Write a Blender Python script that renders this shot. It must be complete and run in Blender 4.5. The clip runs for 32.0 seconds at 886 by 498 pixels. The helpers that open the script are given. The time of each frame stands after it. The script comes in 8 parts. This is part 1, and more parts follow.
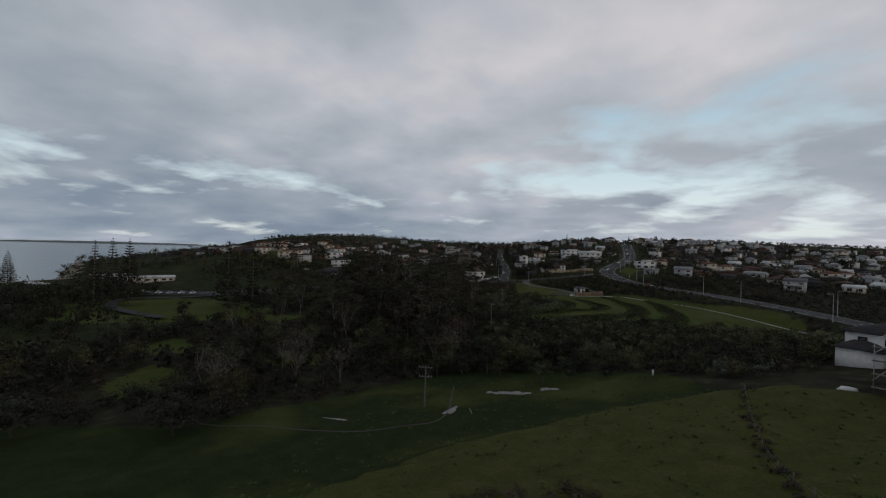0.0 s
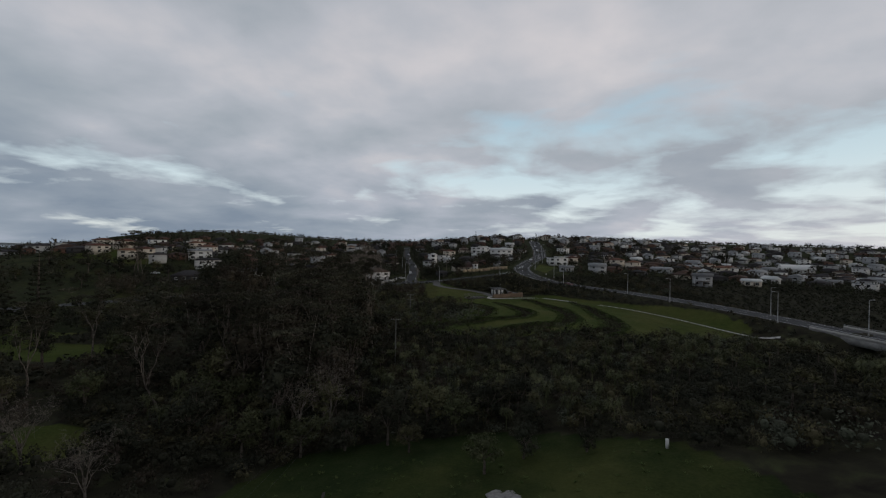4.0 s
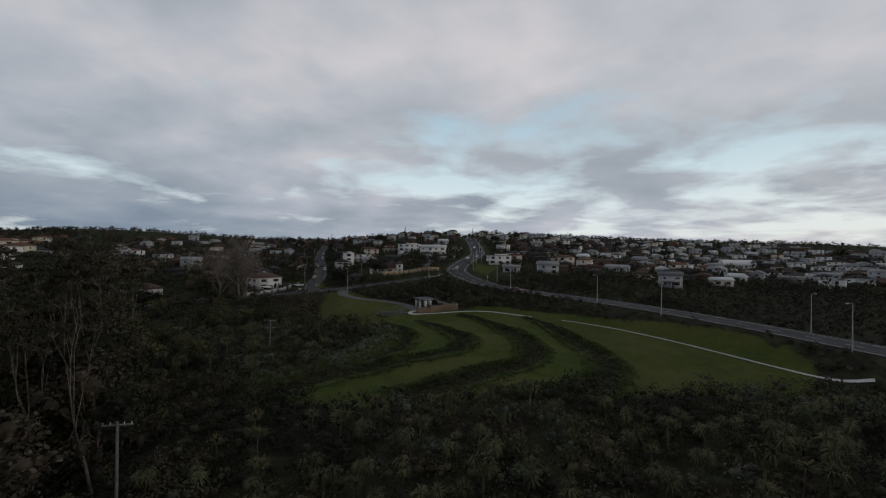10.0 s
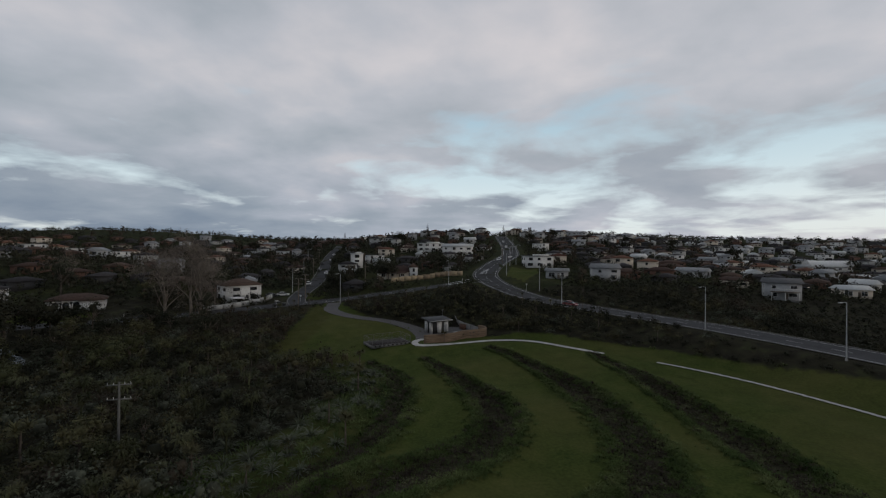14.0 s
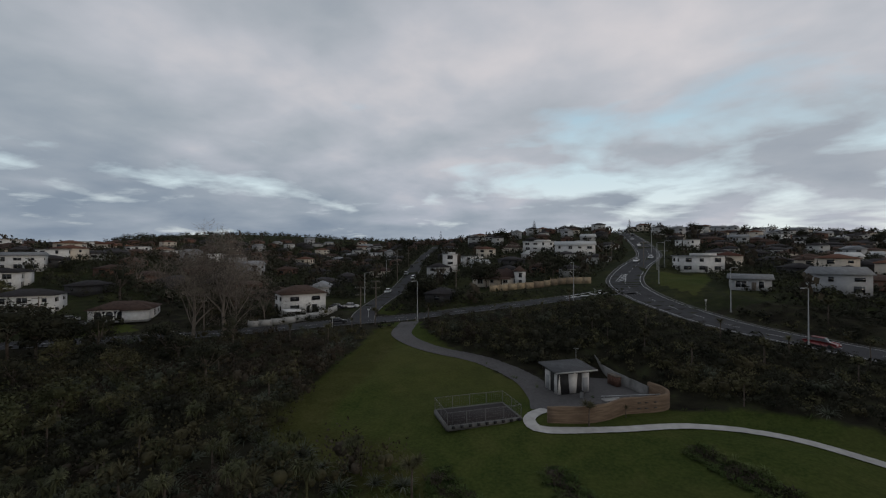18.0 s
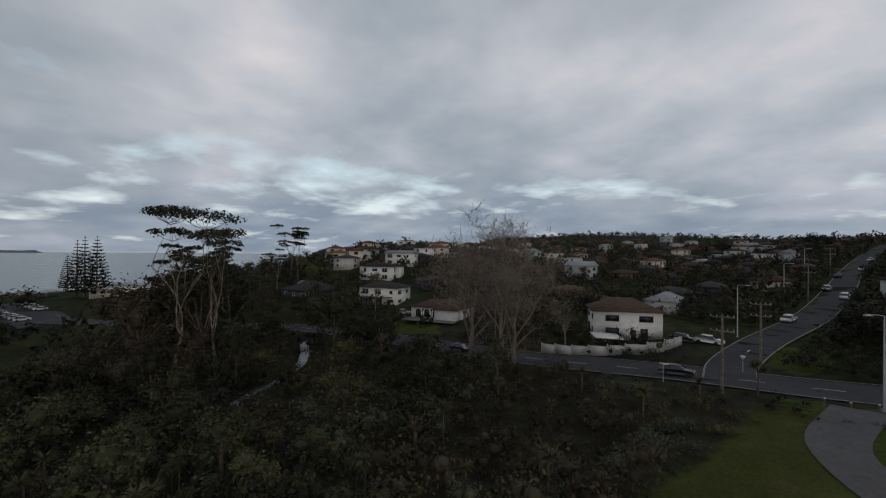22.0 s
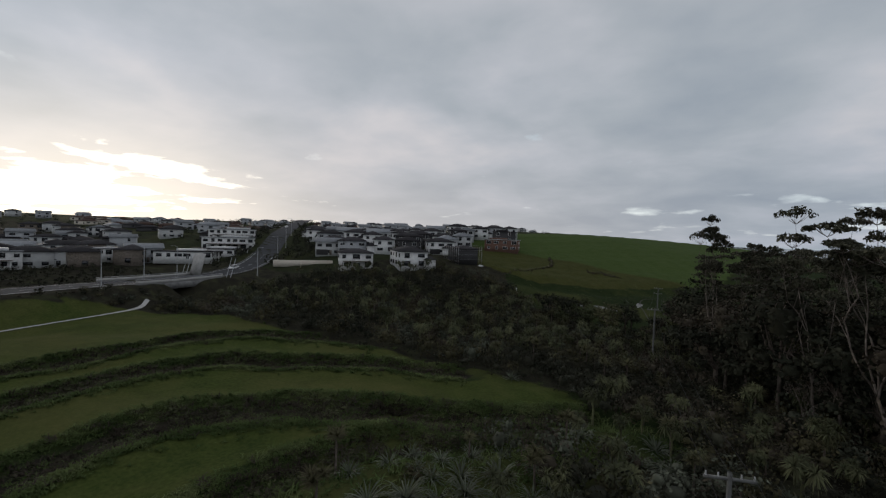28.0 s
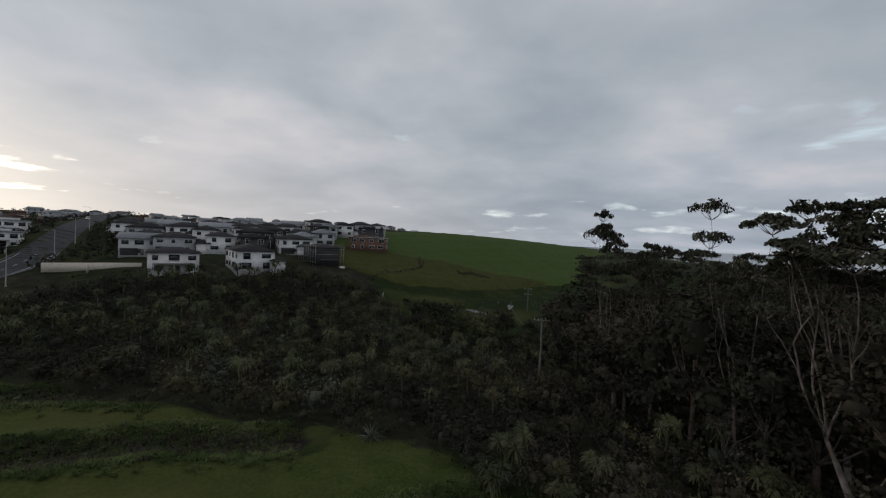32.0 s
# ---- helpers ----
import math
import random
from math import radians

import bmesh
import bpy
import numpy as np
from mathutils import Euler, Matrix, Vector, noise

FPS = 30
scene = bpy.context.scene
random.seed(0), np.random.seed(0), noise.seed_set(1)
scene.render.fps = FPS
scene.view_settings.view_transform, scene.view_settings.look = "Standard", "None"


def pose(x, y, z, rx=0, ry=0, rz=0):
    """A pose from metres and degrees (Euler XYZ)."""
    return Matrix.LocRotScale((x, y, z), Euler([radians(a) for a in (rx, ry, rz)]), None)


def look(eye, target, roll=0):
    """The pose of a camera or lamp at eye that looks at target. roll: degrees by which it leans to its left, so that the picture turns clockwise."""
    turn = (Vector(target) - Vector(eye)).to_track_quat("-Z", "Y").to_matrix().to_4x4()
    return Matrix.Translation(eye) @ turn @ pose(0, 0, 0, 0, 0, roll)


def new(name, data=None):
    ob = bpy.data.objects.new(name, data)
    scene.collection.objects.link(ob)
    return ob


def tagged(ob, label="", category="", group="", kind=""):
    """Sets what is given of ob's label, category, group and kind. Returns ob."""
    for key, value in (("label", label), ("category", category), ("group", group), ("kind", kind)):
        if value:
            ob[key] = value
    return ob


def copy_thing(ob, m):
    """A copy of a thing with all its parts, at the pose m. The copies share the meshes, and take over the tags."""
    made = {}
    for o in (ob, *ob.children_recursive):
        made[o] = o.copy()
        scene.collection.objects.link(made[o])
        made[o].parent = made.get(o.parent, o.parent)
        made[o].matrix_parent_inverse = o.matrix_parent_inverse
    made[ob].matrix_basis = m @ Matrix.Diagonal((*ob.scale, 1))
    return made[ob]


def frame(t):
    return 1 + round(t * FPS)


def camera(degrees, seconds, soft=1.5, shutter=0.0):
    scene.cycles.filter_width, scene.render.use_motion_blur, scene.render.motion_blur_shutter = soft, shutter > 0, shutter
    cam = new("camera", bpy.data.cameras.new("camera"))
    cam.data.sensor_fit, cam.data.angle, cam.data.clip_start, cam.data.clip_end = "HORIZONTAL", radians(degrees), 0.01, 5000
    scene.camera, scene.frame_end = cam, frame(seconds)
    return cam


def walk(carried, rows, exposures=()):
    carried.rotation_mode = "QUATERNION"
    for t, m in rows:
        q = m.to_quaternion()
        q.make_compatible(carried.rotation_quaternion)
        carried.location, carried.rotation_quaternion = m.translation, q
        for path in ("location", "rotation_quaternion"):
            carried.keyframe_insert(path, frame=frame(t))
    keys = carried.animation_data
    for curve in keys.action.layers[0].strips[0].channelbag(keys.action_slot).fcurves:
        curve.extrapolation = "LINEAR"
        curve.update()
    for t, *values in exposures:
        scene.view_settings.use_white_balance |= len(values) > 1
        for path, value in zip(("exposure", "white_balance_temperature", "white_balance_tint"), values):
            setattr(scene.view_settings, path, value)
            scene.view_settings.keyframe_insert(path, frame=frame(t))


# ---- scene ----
cam = camera(93.5, 32.0, 1.2)
PATH = [
    (0, (7.854, -67.075, 33.086), (7.152, -65.202, 33.086), 1.6),
    (0.5, (6.089, -61.865, 32.974), (5.439, -59.974, 32.976), 1.4),
    (1, (4.371, -56.655, 32.819), (3.771, -54.748, 32.818), 1.5),
    (1.5, (2.843, -51.425, 32.64), (2.306, -49.499, 32.641), 1.4),
    (2, (1.468, -46.209, 32.476), (0.961, -44.274, 32.478), 1.3),
    (2.5, (0.182, -41.072, 32.277), (-0.247, -39.119, 32.28), 1.4),
    (3, (-0.755, -36.019, 32.079), (-1.132, -34.055, 32.083), 1.3),
    (3.5, (-1.295, -31.007, 31.907), (-1.615, -29.033, 31.912), 1.3),
    (5.5, (-2.391, -10.605, 31.382), (-2.52, -8.609, 31.39), 1.0),
    (6, (-2.387, -5.578, 31.301), (-2.458, -3.579, 31.309), 1.0),
    (6.5, (-2.192, -0.576, 31.225), (-2.222, 1.424, 31.233), 1.0),
    (7, (-1.877, 4.468, 31.137), (-1.877, 6.468, 31.144), 0.9),
    (7.5, (-1.504, 9.602, 31.04), (-1.466, 11.602, 31.048), 0.8),
    (8, (-1.01, 14.819, 30.944), (-0.969, 16.819, 30.952), 0.8),
    (8.5, (-0.319, 20.024, 30.838), (-0.301, 22.024, 30.846), 0.8),
    (9, (0.411, 25.283, 30.743), (0.454, 27.283, 30.751), 0.8),
    (9.5, (1.151, 30.632, 30.656), (1.194, 32.631, 30.663), 0.8),
    (10, (1.967, 36.066, 30.551), (2.002, 38.066, 30.559), 0.7),
    (10.5, (2.827, 41.694, 30.457), (2.872, 43.694, 30.463), 0.7),
    (11, (3.586, 47.693, 30.41), (3.582, 49.693, 30.416), 0.7),
    (11.5, (4.26, 53.93, 30.367), (4.257, 55.93, 30.375), 0.7),
    (12, (4.814, 60.285, 30.314), (4.806, 62.285, 30.32), 0.7),
    (12.5, (5.193, 66.637, 30.257), (5.144, 68.636, 30.263), 0.6),
    (13, (5.343, 72.839, 30.211), (5.264, 74.837, 30.214), 0.8),
    (13.5, (5.157, 78.733, 30.21), (5.074, 80.731, 30.219), 0.6),
    (14, (4.87, 84.49, 30.21), (4.764, 86.488, 30.219), 0.5),
    (14.5, (4.561, 90.233, 30.215), (4.395, 92.226, 30.225), 0.5),
    (15, (4.197, 95.991, 30.216), (3.902, 97.969, 30.226), 0.6),
    (15.5, (3.609, 101.713, 30.159), (3.225, 103.676, 30.168), 0.7),
    (17.5, (-0.524, 124.078, 29.066), (-1.063, 126.004, 29.083), 0.4),
    (18, (-1.771, 129.538, 29.007), (-2.359, 131.449, 29.024), 0.1),
    (18.5, (-3.047, 134.789, 28.973), (-3.688, 136.683, 28.992), 0.2),
    (19, (-4.516, 139.882, 28.88), (-5.191, 141.764, 28.899), 0.1),
    (19.5, (-6.114, 144.935, 28.696), (-6.843, 146.797, 28.715), -0.0),
    (20, (-7.825, 149.867, 28.498), (-8.764, 151.633, 28.517), 0.0),
    (20.5, (-10.134, 154.831, 28.385), (-11.401, 156.378, 28.403), 0.2),
    (21, (-12.99, 159.292, 28.274), (-14.434, 160.676, 28.29), 0.2),
    (21.5, (-16.196, 162.996, 28.146), (-17.769, 164.231, 28.165), 0.3),
    (22, (-19.404, 166.22, 28.031), (-21.2, 167.101, 28.048), 0.5),
    (22.5, (-22.532, 168.941, 27.928), (-24.464, 169.455, 27.942), 0.8),
    (23, (-25.376, 171.066, 27.82), (-27.373, 171.178, 27.835), 0.1),
    (23.5, (-28.042, 172.363, 27.773), (-29.975, 171.85, 27.795), -0.3),
    (24, (-30.581, 172.667, 27.736), (-31.861, 171.13, 27.745), 0.2),
    (24.5, (-32.737, 171.976, 27.704), (-32.9, 169.983, 27.688), 0.8),
    (25, (-34.137, 170.377, 27.61), (-33.662, 168.435, 27.561), 2.1),
    (25.5, (-34.813, 168.152, 27.434), (-34.249, 166.234, 27.385), 2.1),
    (26, (-35.138, 165.575, 27.273), (-34.35, 163.738, 27.217), 1.8),
    (26.5, (-35.203, 163.142, 27.115), (-34.248, 161.385, 27.051), 1.7),
    (28.5, (-32.649, 155.73, 26.525), (-31.584, 154.038, 26.455), 1.9),
    (29, (-31.873, 154.041, 26.53), (-30.804, 152.353, 26.459), 1.8),
    (29.5, (-30.843, 152.14, 26.513), (-29.84, 150.411, 26.443), 1.9),
    (30, (-29.801, 150.098, 26.494), (-28.949, 148.29, 26.43), 2.1),
    (30.5, (-28.883, 147.84, 26.423), (-28.13, 145.988, 26.362), 2.3),
    (31, (-28.128, 145.311, 26.321), (-27.443, 143.433, 26.265), 2.4),
    (31.5, (-27.511, 142.483, 26.286), (-26.942, 140.567, 26.234), 2.5),
    (32, (-26.993, 139.468, 26.272), (-26.503, 137.53, 26.22), 2.6),
]
walk(cam, [(t, look(*p)) for t, *p in PATH], exposures=[(0.0, -0.05), (12.0, -0.03), (19.0, 0.0), (23.0, 0.06), (24.0, 0.08), (25.0, 0.34), (26.0, 0.33), (29.0, 0.24), (30.0, 0.22), (32.0, 0.28)])

# ---- light ----
GLOW = math.radians(107)          # bearing of the low sun, clockwise from +y
# banks and clearings of the cloud deck: bearing, elevation, width, height in degrees, amount
CLEARINGS = [(14, 16, 34, 11, 0.20), (38, 11, 18, 5, 0.16), (0, 8, 22, 5, 0.20), (-58, 8.5, 30, 5, 0.12), (-86, 8, 32, 5, 0.14), (40, 4.5, 50, 6, 0.25),
             (-120, 20, 22, 11, 0.17), (-140, 12, 26, 8, 0.13), (-138, 3.8, 64, 3.4, 0.16), (-97, 10, 12, 5, 0.13), (104, 4, 22, 8, 0.23)]
CLOUD_TONES = [(-23, 7.5, 18, 8, 0.13), (-48, 24, 50, 16, 0.07), (-10, 28, 34, 14, 0.06), (-19, 15, 32, 9, -0.07), (9, 5.6, 16, 3.2, -0.13), (-58, 4, 70, 8, -0.17), (-95, 4, 60, 6, -0.06),
               (130, 6, 24, 9, -0.10), (176, 24, 50, 20, -0.08), (-176, 5, 40, 5, -0.08), (132, 13, 46, 14, 0.10), (100, 22, 44, 14, -0.13), (40, 3, 50, 5, 0.10), (40, 22, 40, 16, 0.06), (-135, 9, 50, 14, 0.08), (-60, 14, 50, 10, -0.05)]
world = bpy.data.worlds.new("world")
scene.world = world
world.use_nodes = True


def sky_nodes(tree):
    n, l = tree.nodes, tree.links
    n.clear()

    def node(kind, **kw):
        a = n.new(kind)
        for k, v in kw.items():
            if k == "op":
                a.operation = v
            elif k == "clamp":
                a.use_clamp = v
        return a

    def math_(op, a, b=None, clamp=False):
        m = node("ShaderNodeMath", op=op, clamp=clamp)
        for i, v in enumerate((a, b)):
            if v is None:
                continue
            if isinstance(v, (int, float)):
                m.inputs[i].default_value = v
            else:
                l.new(v, m.inputs[i])
        return m.outputs[0]

    def ramp(fac, stops):
        r = n.new("ShaderNodeValToRGB")
        while len(r.color_ramp.elements) < len(stops):
            r.color_ramp.elements.new(0.5)
        for e, (p, c) in zip(r.color_ramp.elements, stops):
            e.position, e.color = p, (*c, 1) if len(c) == 3 else c
        l.new(fac, r.inputs[0])
        return r.outputs[0]

    def mix(fac, a, b, kind="MIX"):
        m = n.new("ShaderNodeMix")
        m.data_type, m.blend_type = "RGBA", kind
        for i, v in ((0, fac), (6, a), (7, b)):
            if isinstance(v, tuple):
                m.inputs[i].default_value = (*v, 1)
            elif isinstance(v, (int, float)):
                m.inputs[i].default_value = v
            else:
                l.new(v, m.inputs[i])
        return m.outputs[2]

    def noise_(vec, scale, detail, rough, distort=0.0):
        t = n.new("ShaderNodeTexNoise")
        t.inputs["Scale"].default_value, t.inputs["Detail"].default_value = scale, detail
        t.inputs["Roughness"].default_value, t.inputs["Distortion"].default_value = rough, distort
        l.new(vec, t.inputs["Vector"])
        return t.outputs["Fac"]

    co = n.new("ShaderNodeTexCoord").outputs["Generated"]
    sep = n.new("ShaderNodeSeparateXYZ")
    l.new(co, sep.inputs[0])
    x, y, z = sep.outputs
    up = math_("MAXIMUM", z, 0.0)
    lift = math_("ADD", up, 0.15)
    # cloud layers: one flat deck seen in perspective, and broad masses
    def stretched(k, move):
        m = n.new("ShaderNodeMapping")
        m.inputs["Scale"].default_value = (1, 1, k)
        m.inputs["Location"].default_value = (move, move * 0.7, 0)
        l.new(co, m.inputs["Vector"])
        return m.outputs[0]

    def deck(base, move):
        sc = n.new("ShaderNodeVectorMath")
        sc.operation = "SCALE"
        l.new(co, sc.inputs[0])
        l.new(math_("DIVIDE", 1.0, math_("ADD", up, base)), sc.inputs["Scale"])
        m = n.new("ShaderNodeMapping")
        m.inputs["Scale"].default_value = (1, 1, 0)
        m.inputs["Location"].default_value = (move, -move * 0.6, move)
        l.new(sc.outputs[0], m.inputs["Vector"])
        return m.outputs[0]

    big = noise_(stretched(1.9, 4.3), 1.6, 3, 0.45)
    mid = noise_(deck(0.20, 2.7), 1.5, 6, 0.46, 0.25)
    fine = noise_(deck(0.20, 9.1), 4.2, 6, 0.52, 0.2)
    slit = noise_(deck(0.13, 6.2), 1.4, 6, 0.50, 0.3)
    # the cloud field's own banks and clearings, by bearing and elevation
    wn = n.new("ShaderNodeTexNoise")
    wn.inputs["Scale"].default_value, wn.inputs["Detail"].default_value = 5.0, 3.0
    l.new(stretched(2.5, 1.0), wn.inputs["Vector"])
    wv = n.new("ShaderNodeVectorMath")
    wv.operation = "MULTIPLY_ADD"
    l.new(wn.outputs["Color"], wv.inputs[0])
    wv.inputs[1].default_value = (0.16, 0.16, 0.05)
    l.new(co, wv.inputs[2])
    wo = n.new("ShaderNodeVectorMath")
    wo.operation = "SUBTRACT"
    l.new(wv.outputs[0], wo.inputs[0])
    wo.inputs[1].default_value = (0.08, 0.08, 0.025)

    def lobe(bearing, elevation, wide, tall, amount):
        b, e = math.radians(bearing), math.radians(elevation)
        m = n.new("ShaderNodeMapping")
        m.vector_type = "TEXTURE"
        m.inputs["Location"].default_value = (math.sin(b) * math.cos(e), math.cos(b) * math.cos(e), math.sin(e))
        m.inputs["Rotation"].default_value = (0, -e, math.pi / 2 - b)
        m.inputs["Scale"].default_value = (0.9, math.radians(wide), math.radians(tall))
        l.new(wo.outputs[0], m.inputs["Vector"])
        g = n.new("ShaderNodeTexGradient")
        g.gradient_type = "SPHERICAL"
        l.new(m.outputs[0], g.inputs[0])
        return math_("MULTIPLY", g.outputs["Fac"], amount)

    def total(rows):
        out = 0.0
        for row in rows:
            out = math_("ADD", lobe(*row), out)
        return out

    clearing = total(CLEARINGS)
    lightness = total(CLOUD_TONES)
    tone = math_("ADD", math_("MULTIPLY", big, 0.42), math_("ADD", math_("MULTIPLY", mid, 0.44), math_("MULTIPLY", fine, 0.14)))
    tone = math_("ADD", tone, lightness)
    # clear sky behind the clouds
    sky = n.new("ShaderNodeTexSky")
    sky.sky_type, sky.sun_disc = "NISHITA", False
    sky.sun_elevation, sky.sun_rotation = math.radians(4), GLOW
    sky.air_density, sky.dust_density, sky.ozone_density = 1.0, 0.6, 1.5
    high = math_("MULTIPLY", up, 1.0, clamp=True)
    south = math_("MULTIPLY", math_("SUBTRACT", 0.0, y), 1.6, clamp=True)
    nish = mix(1.0, sky.outputs[0], (0.10, 0.10, 0.10), "MULTIPLY")
    veil = ramp(high, [(0.0, (0.80, 0.84, 0.82)), (0.10, (0.76, 0.86, 0.89)), (0.18, (0.62, 0.77, 0.84)), (0.30, (0.44, 0.60, 0.71)), (0.6, (0.38, 0.52, 0.64)), (1.0, (0.28, 0.38, 0.46))])
    blue = mix(0.93, nish, veil)
    # towards the hidden sun the gaps are pale and warm
    sx, sy = math.sin(GLOW), math.cos(GLOW)
    toward = math_("ADD", math_("MULTIPLY", x, sx), math_("MULTIPLY", y, sy))
    low = math_("SUBTRACT", 1.0, math_("MULTIPLY", up, 3.0, clamp=True))
    warm = math_("MULTIPLY", math_("POWER", math_("MAXIMUM", toward, 0.0), 22.0), math_("POWER", low, 1.1))
    warm2 = math_("MULTIPLY", math_("POWER", math_("MAXIMUM", toward, 0.0), 1.5), math_("POWER", low, 1.5))
    gap = mix(math_("MULTIPLY", warm2, 0.7, clamp=True), blue, (0.92, 0.86, 0.76))
    gap = mix(math_("MULTIPLY", warm, 1.2, clamp=True), gap, (4.6, 4.1, 3.2))
    # cloud bodies: darker undersides, pinkish where thin
    shade = ramp(tone, [(0.34, (0.27, 0.315, 0.37)), (0.45, (0.375, 0.41, 0.45)), (0.54, (0.49, 0.505, 0.545)), (0.66, (0.70, 0.655, 0.66))])
    # overhead, out of view, darker cloud is added to dim the ground
    height_tone = ramp(high, [(0.0, (0.78, 0.84, 0.92)), (0.10, (0.84, 0.89, 0.95)), (0.25, (0.945, 0.975, 1.0)), (0.5, (0.98, 0.985, 1.0)), (1.0, (0.71, 0.72, 0.75))])
    body = mix(1.0, shade, height_tone, "MULTIPLY")
    body = mix(math_("MULTIPLY", south, 0.36), body, (0.242, 0.255, 0.272))
    body = mix(math_("MULTIPLY", math_("MAXIMUM", math_("ADD", x, math_("MULTIPLY", y, 0.5)), 0.0), 0.16, clamp=True), body, (0.70, 0.68, 0.69))
    body = mix(math_("MULTIPLY", warm2, 0.62, clamp=True), body, (0.66, 0.59, 0.535))
    body = mix(math_("MULTIPLY", warm, 0.55, clamp=True), body, (1.5, 1.3, 1.0))
    # the deck is closed but for its clearings
    thresh = ramp(high, [(0.0, (0.60,) * 3), (0.05, (0.585,) * 3), (0.20, (0.595,) * 3), (0.35, (0.63,) * 3), (0.6, (0.70,) * 3)])
    thresh = math_("SUBTRACT", math_("ADD", thresh, math_("MULTIPLY", south, 0.04)), clearing)
    part = math_("ADD", math_("MULTIPLY", slit, 0.78), math_("MULTIPLY", fine, 0.22))
    mask = math_("SUBTRACT", 1.0, math_("MULTIPLY", math_("SUBTRACT", part, thresh), 6.0, clamp=True), clamp=True)
    colour = mix(mask, gap, body)
    # below the horizon: far water
    water = mix(math_("MULTIPLY", math_("ADD", z, 0.004), 400.0, clamp=True), (0.30, 0.34, 0.38), colour)
    bg = n.new("ShaderNodeBackground")
    bg.inputs["Strength"].default_value = SKY_STRENGTH
    l.new(water, bg.inputs["Color"])
    out = n.new("ShaderNodeOutputWorld")
    l.new(bg.outputs[0], out.inputs[0])


SKY_STRENGTH = 1.0
sky_nodes(world.node_tree)
lamp = bpy.data.lights.new("sun", "SUN")
lamp.energy, lamp.angle, lamp.color = 0.5, math.radians(14), (1.0, 0.86, 0.70)
sun = new("sun", lamp)
sun.matrix_world = look((0, 0, 0), (-math.sin(GLOW), -math.cos(GLOW), -0.10))


# ---- materials ----
def material(name, stops, scale=1.0, detail=6.0, rough=0.8, bump=0.0, bump_scale=None, metal=0.0, by_object=0.0, by_island=0.0,
             spec=0.3, coords="Object", second=0.0, stretch=None, distort=0.0):
    """A surface whose colour runs through stops by noise at two scales; by_object and by_island vary it piece by piece."""
    m = bpy.data.materials.new(name)
    m.use_nodes = True
    n, l = m.node_tree.nodes, m.node_tree.links
    b = n["Principled BSDF"]
    tc = n.new("ShaderNodeTexCoord")
    co = tc.outputs[coords]
    if stretch:
        mp = n.new("ShaderNodeMapping")
        mp.inputs["Scale"].default_value = stretch
        l.new(co, mp.inputs["Vector"])
        co = mp.outputs[0]

    def noise_at(s, d):
        t = n.new("ShaderNodeTexNoise")
        t.inputs["Scale"].default_value, t.inputs["Detail"].default_value = s, d
        t.inputs["Distortion"].default_value = distort
        l.new(co, t.inputs["Vector"])
        return t.outputs["Fac"]

    fac = noise_at(scale, detail)
    if second:
        f2 = noise_at(scale / 9.0, 3)
        mm = n.new("ShaderNodeMix")
        mm.data_type = "FLOAT"
        mm.inputs[0].default_value = second
        l.new(fac, mm.inputs[2])
        l.new(f2, mm.inputs[3])
        fac = mm.outputs[0]
    r = n.new("ShaderNodeValToRGB")
    while len(r.color_ramp.elements) < len(stops):
        r.color_ramp.elements.new(0.5)
    for i, (e, c) in enumerate(zip(r.color_ramp.elements, stops)):
        e.position = 0.3 + 0.4 * i / max(1, len(stops) - 1)
        e.color = (*c, 1)
    l.new(fac, r.inputs[0])
    col = r.outputs[0]
    for amount, kind in ((by_object, "ShaderNodeObjectInfo"), (by_island, "ShaderNodeNewGeometry")):
        if amount:
            s = n.new(kind).outputs["Random" if kind == "ShaderNodeObjectInfo" else "Random Per Island"]
            hsv = n.new("ShaderNodeHueSaturation")
            mr = n.new("ShaderNodeMapRange")
            mr.inputs[3].default_value, mr.inputs[4].default_value = 1 - amount, 1 + amount
            l.new(s, mr.inputs[0])
            l.new(mr.outputs[0], hsv.inputs["Value"])
            mh = n.new("ShaderNodeMapRange")
            mh.inputs[3].default_value, mh.inputs[4].default_value = 0.5 - 0.03 * amount, 0.5 + 0.03 * amount
            l.new(s, mh.inputs[0])
            l.new(mh.outputs[0], hsv.inputs["Hue"])
            l.new(col, hsv.inputs["Color"])
            col = hsv.outputs[0]
    l.new(col, b.inputs["Base Color"])
    b.inputs["Roughness"].default_value, b.inputs["Metallic"].default_value = rough, metal
    b.inputs["Specular IOR Level"].default_value = spec
    if bump:
        bp = n.new("ShaderNodeBump")
        bp.inputs["Strength"].default_value, bp.inputs["Distance"].default_value = min(1.0, bump), 0.05
        l.new(noise_at(bump_scale or scale * 3, 5), bp.inputs["Height"])
        l.new(bp.outputs[0], b.inputs["Normal"])
    return m


def shades(r, g, b, spread=0.25):
    return [(r * (1 - spread), g * (1 - spread), b * (1 - spread)), (r, g, b), (r * (1 + spread), g * (1 + spread), b * (1 + spread))]


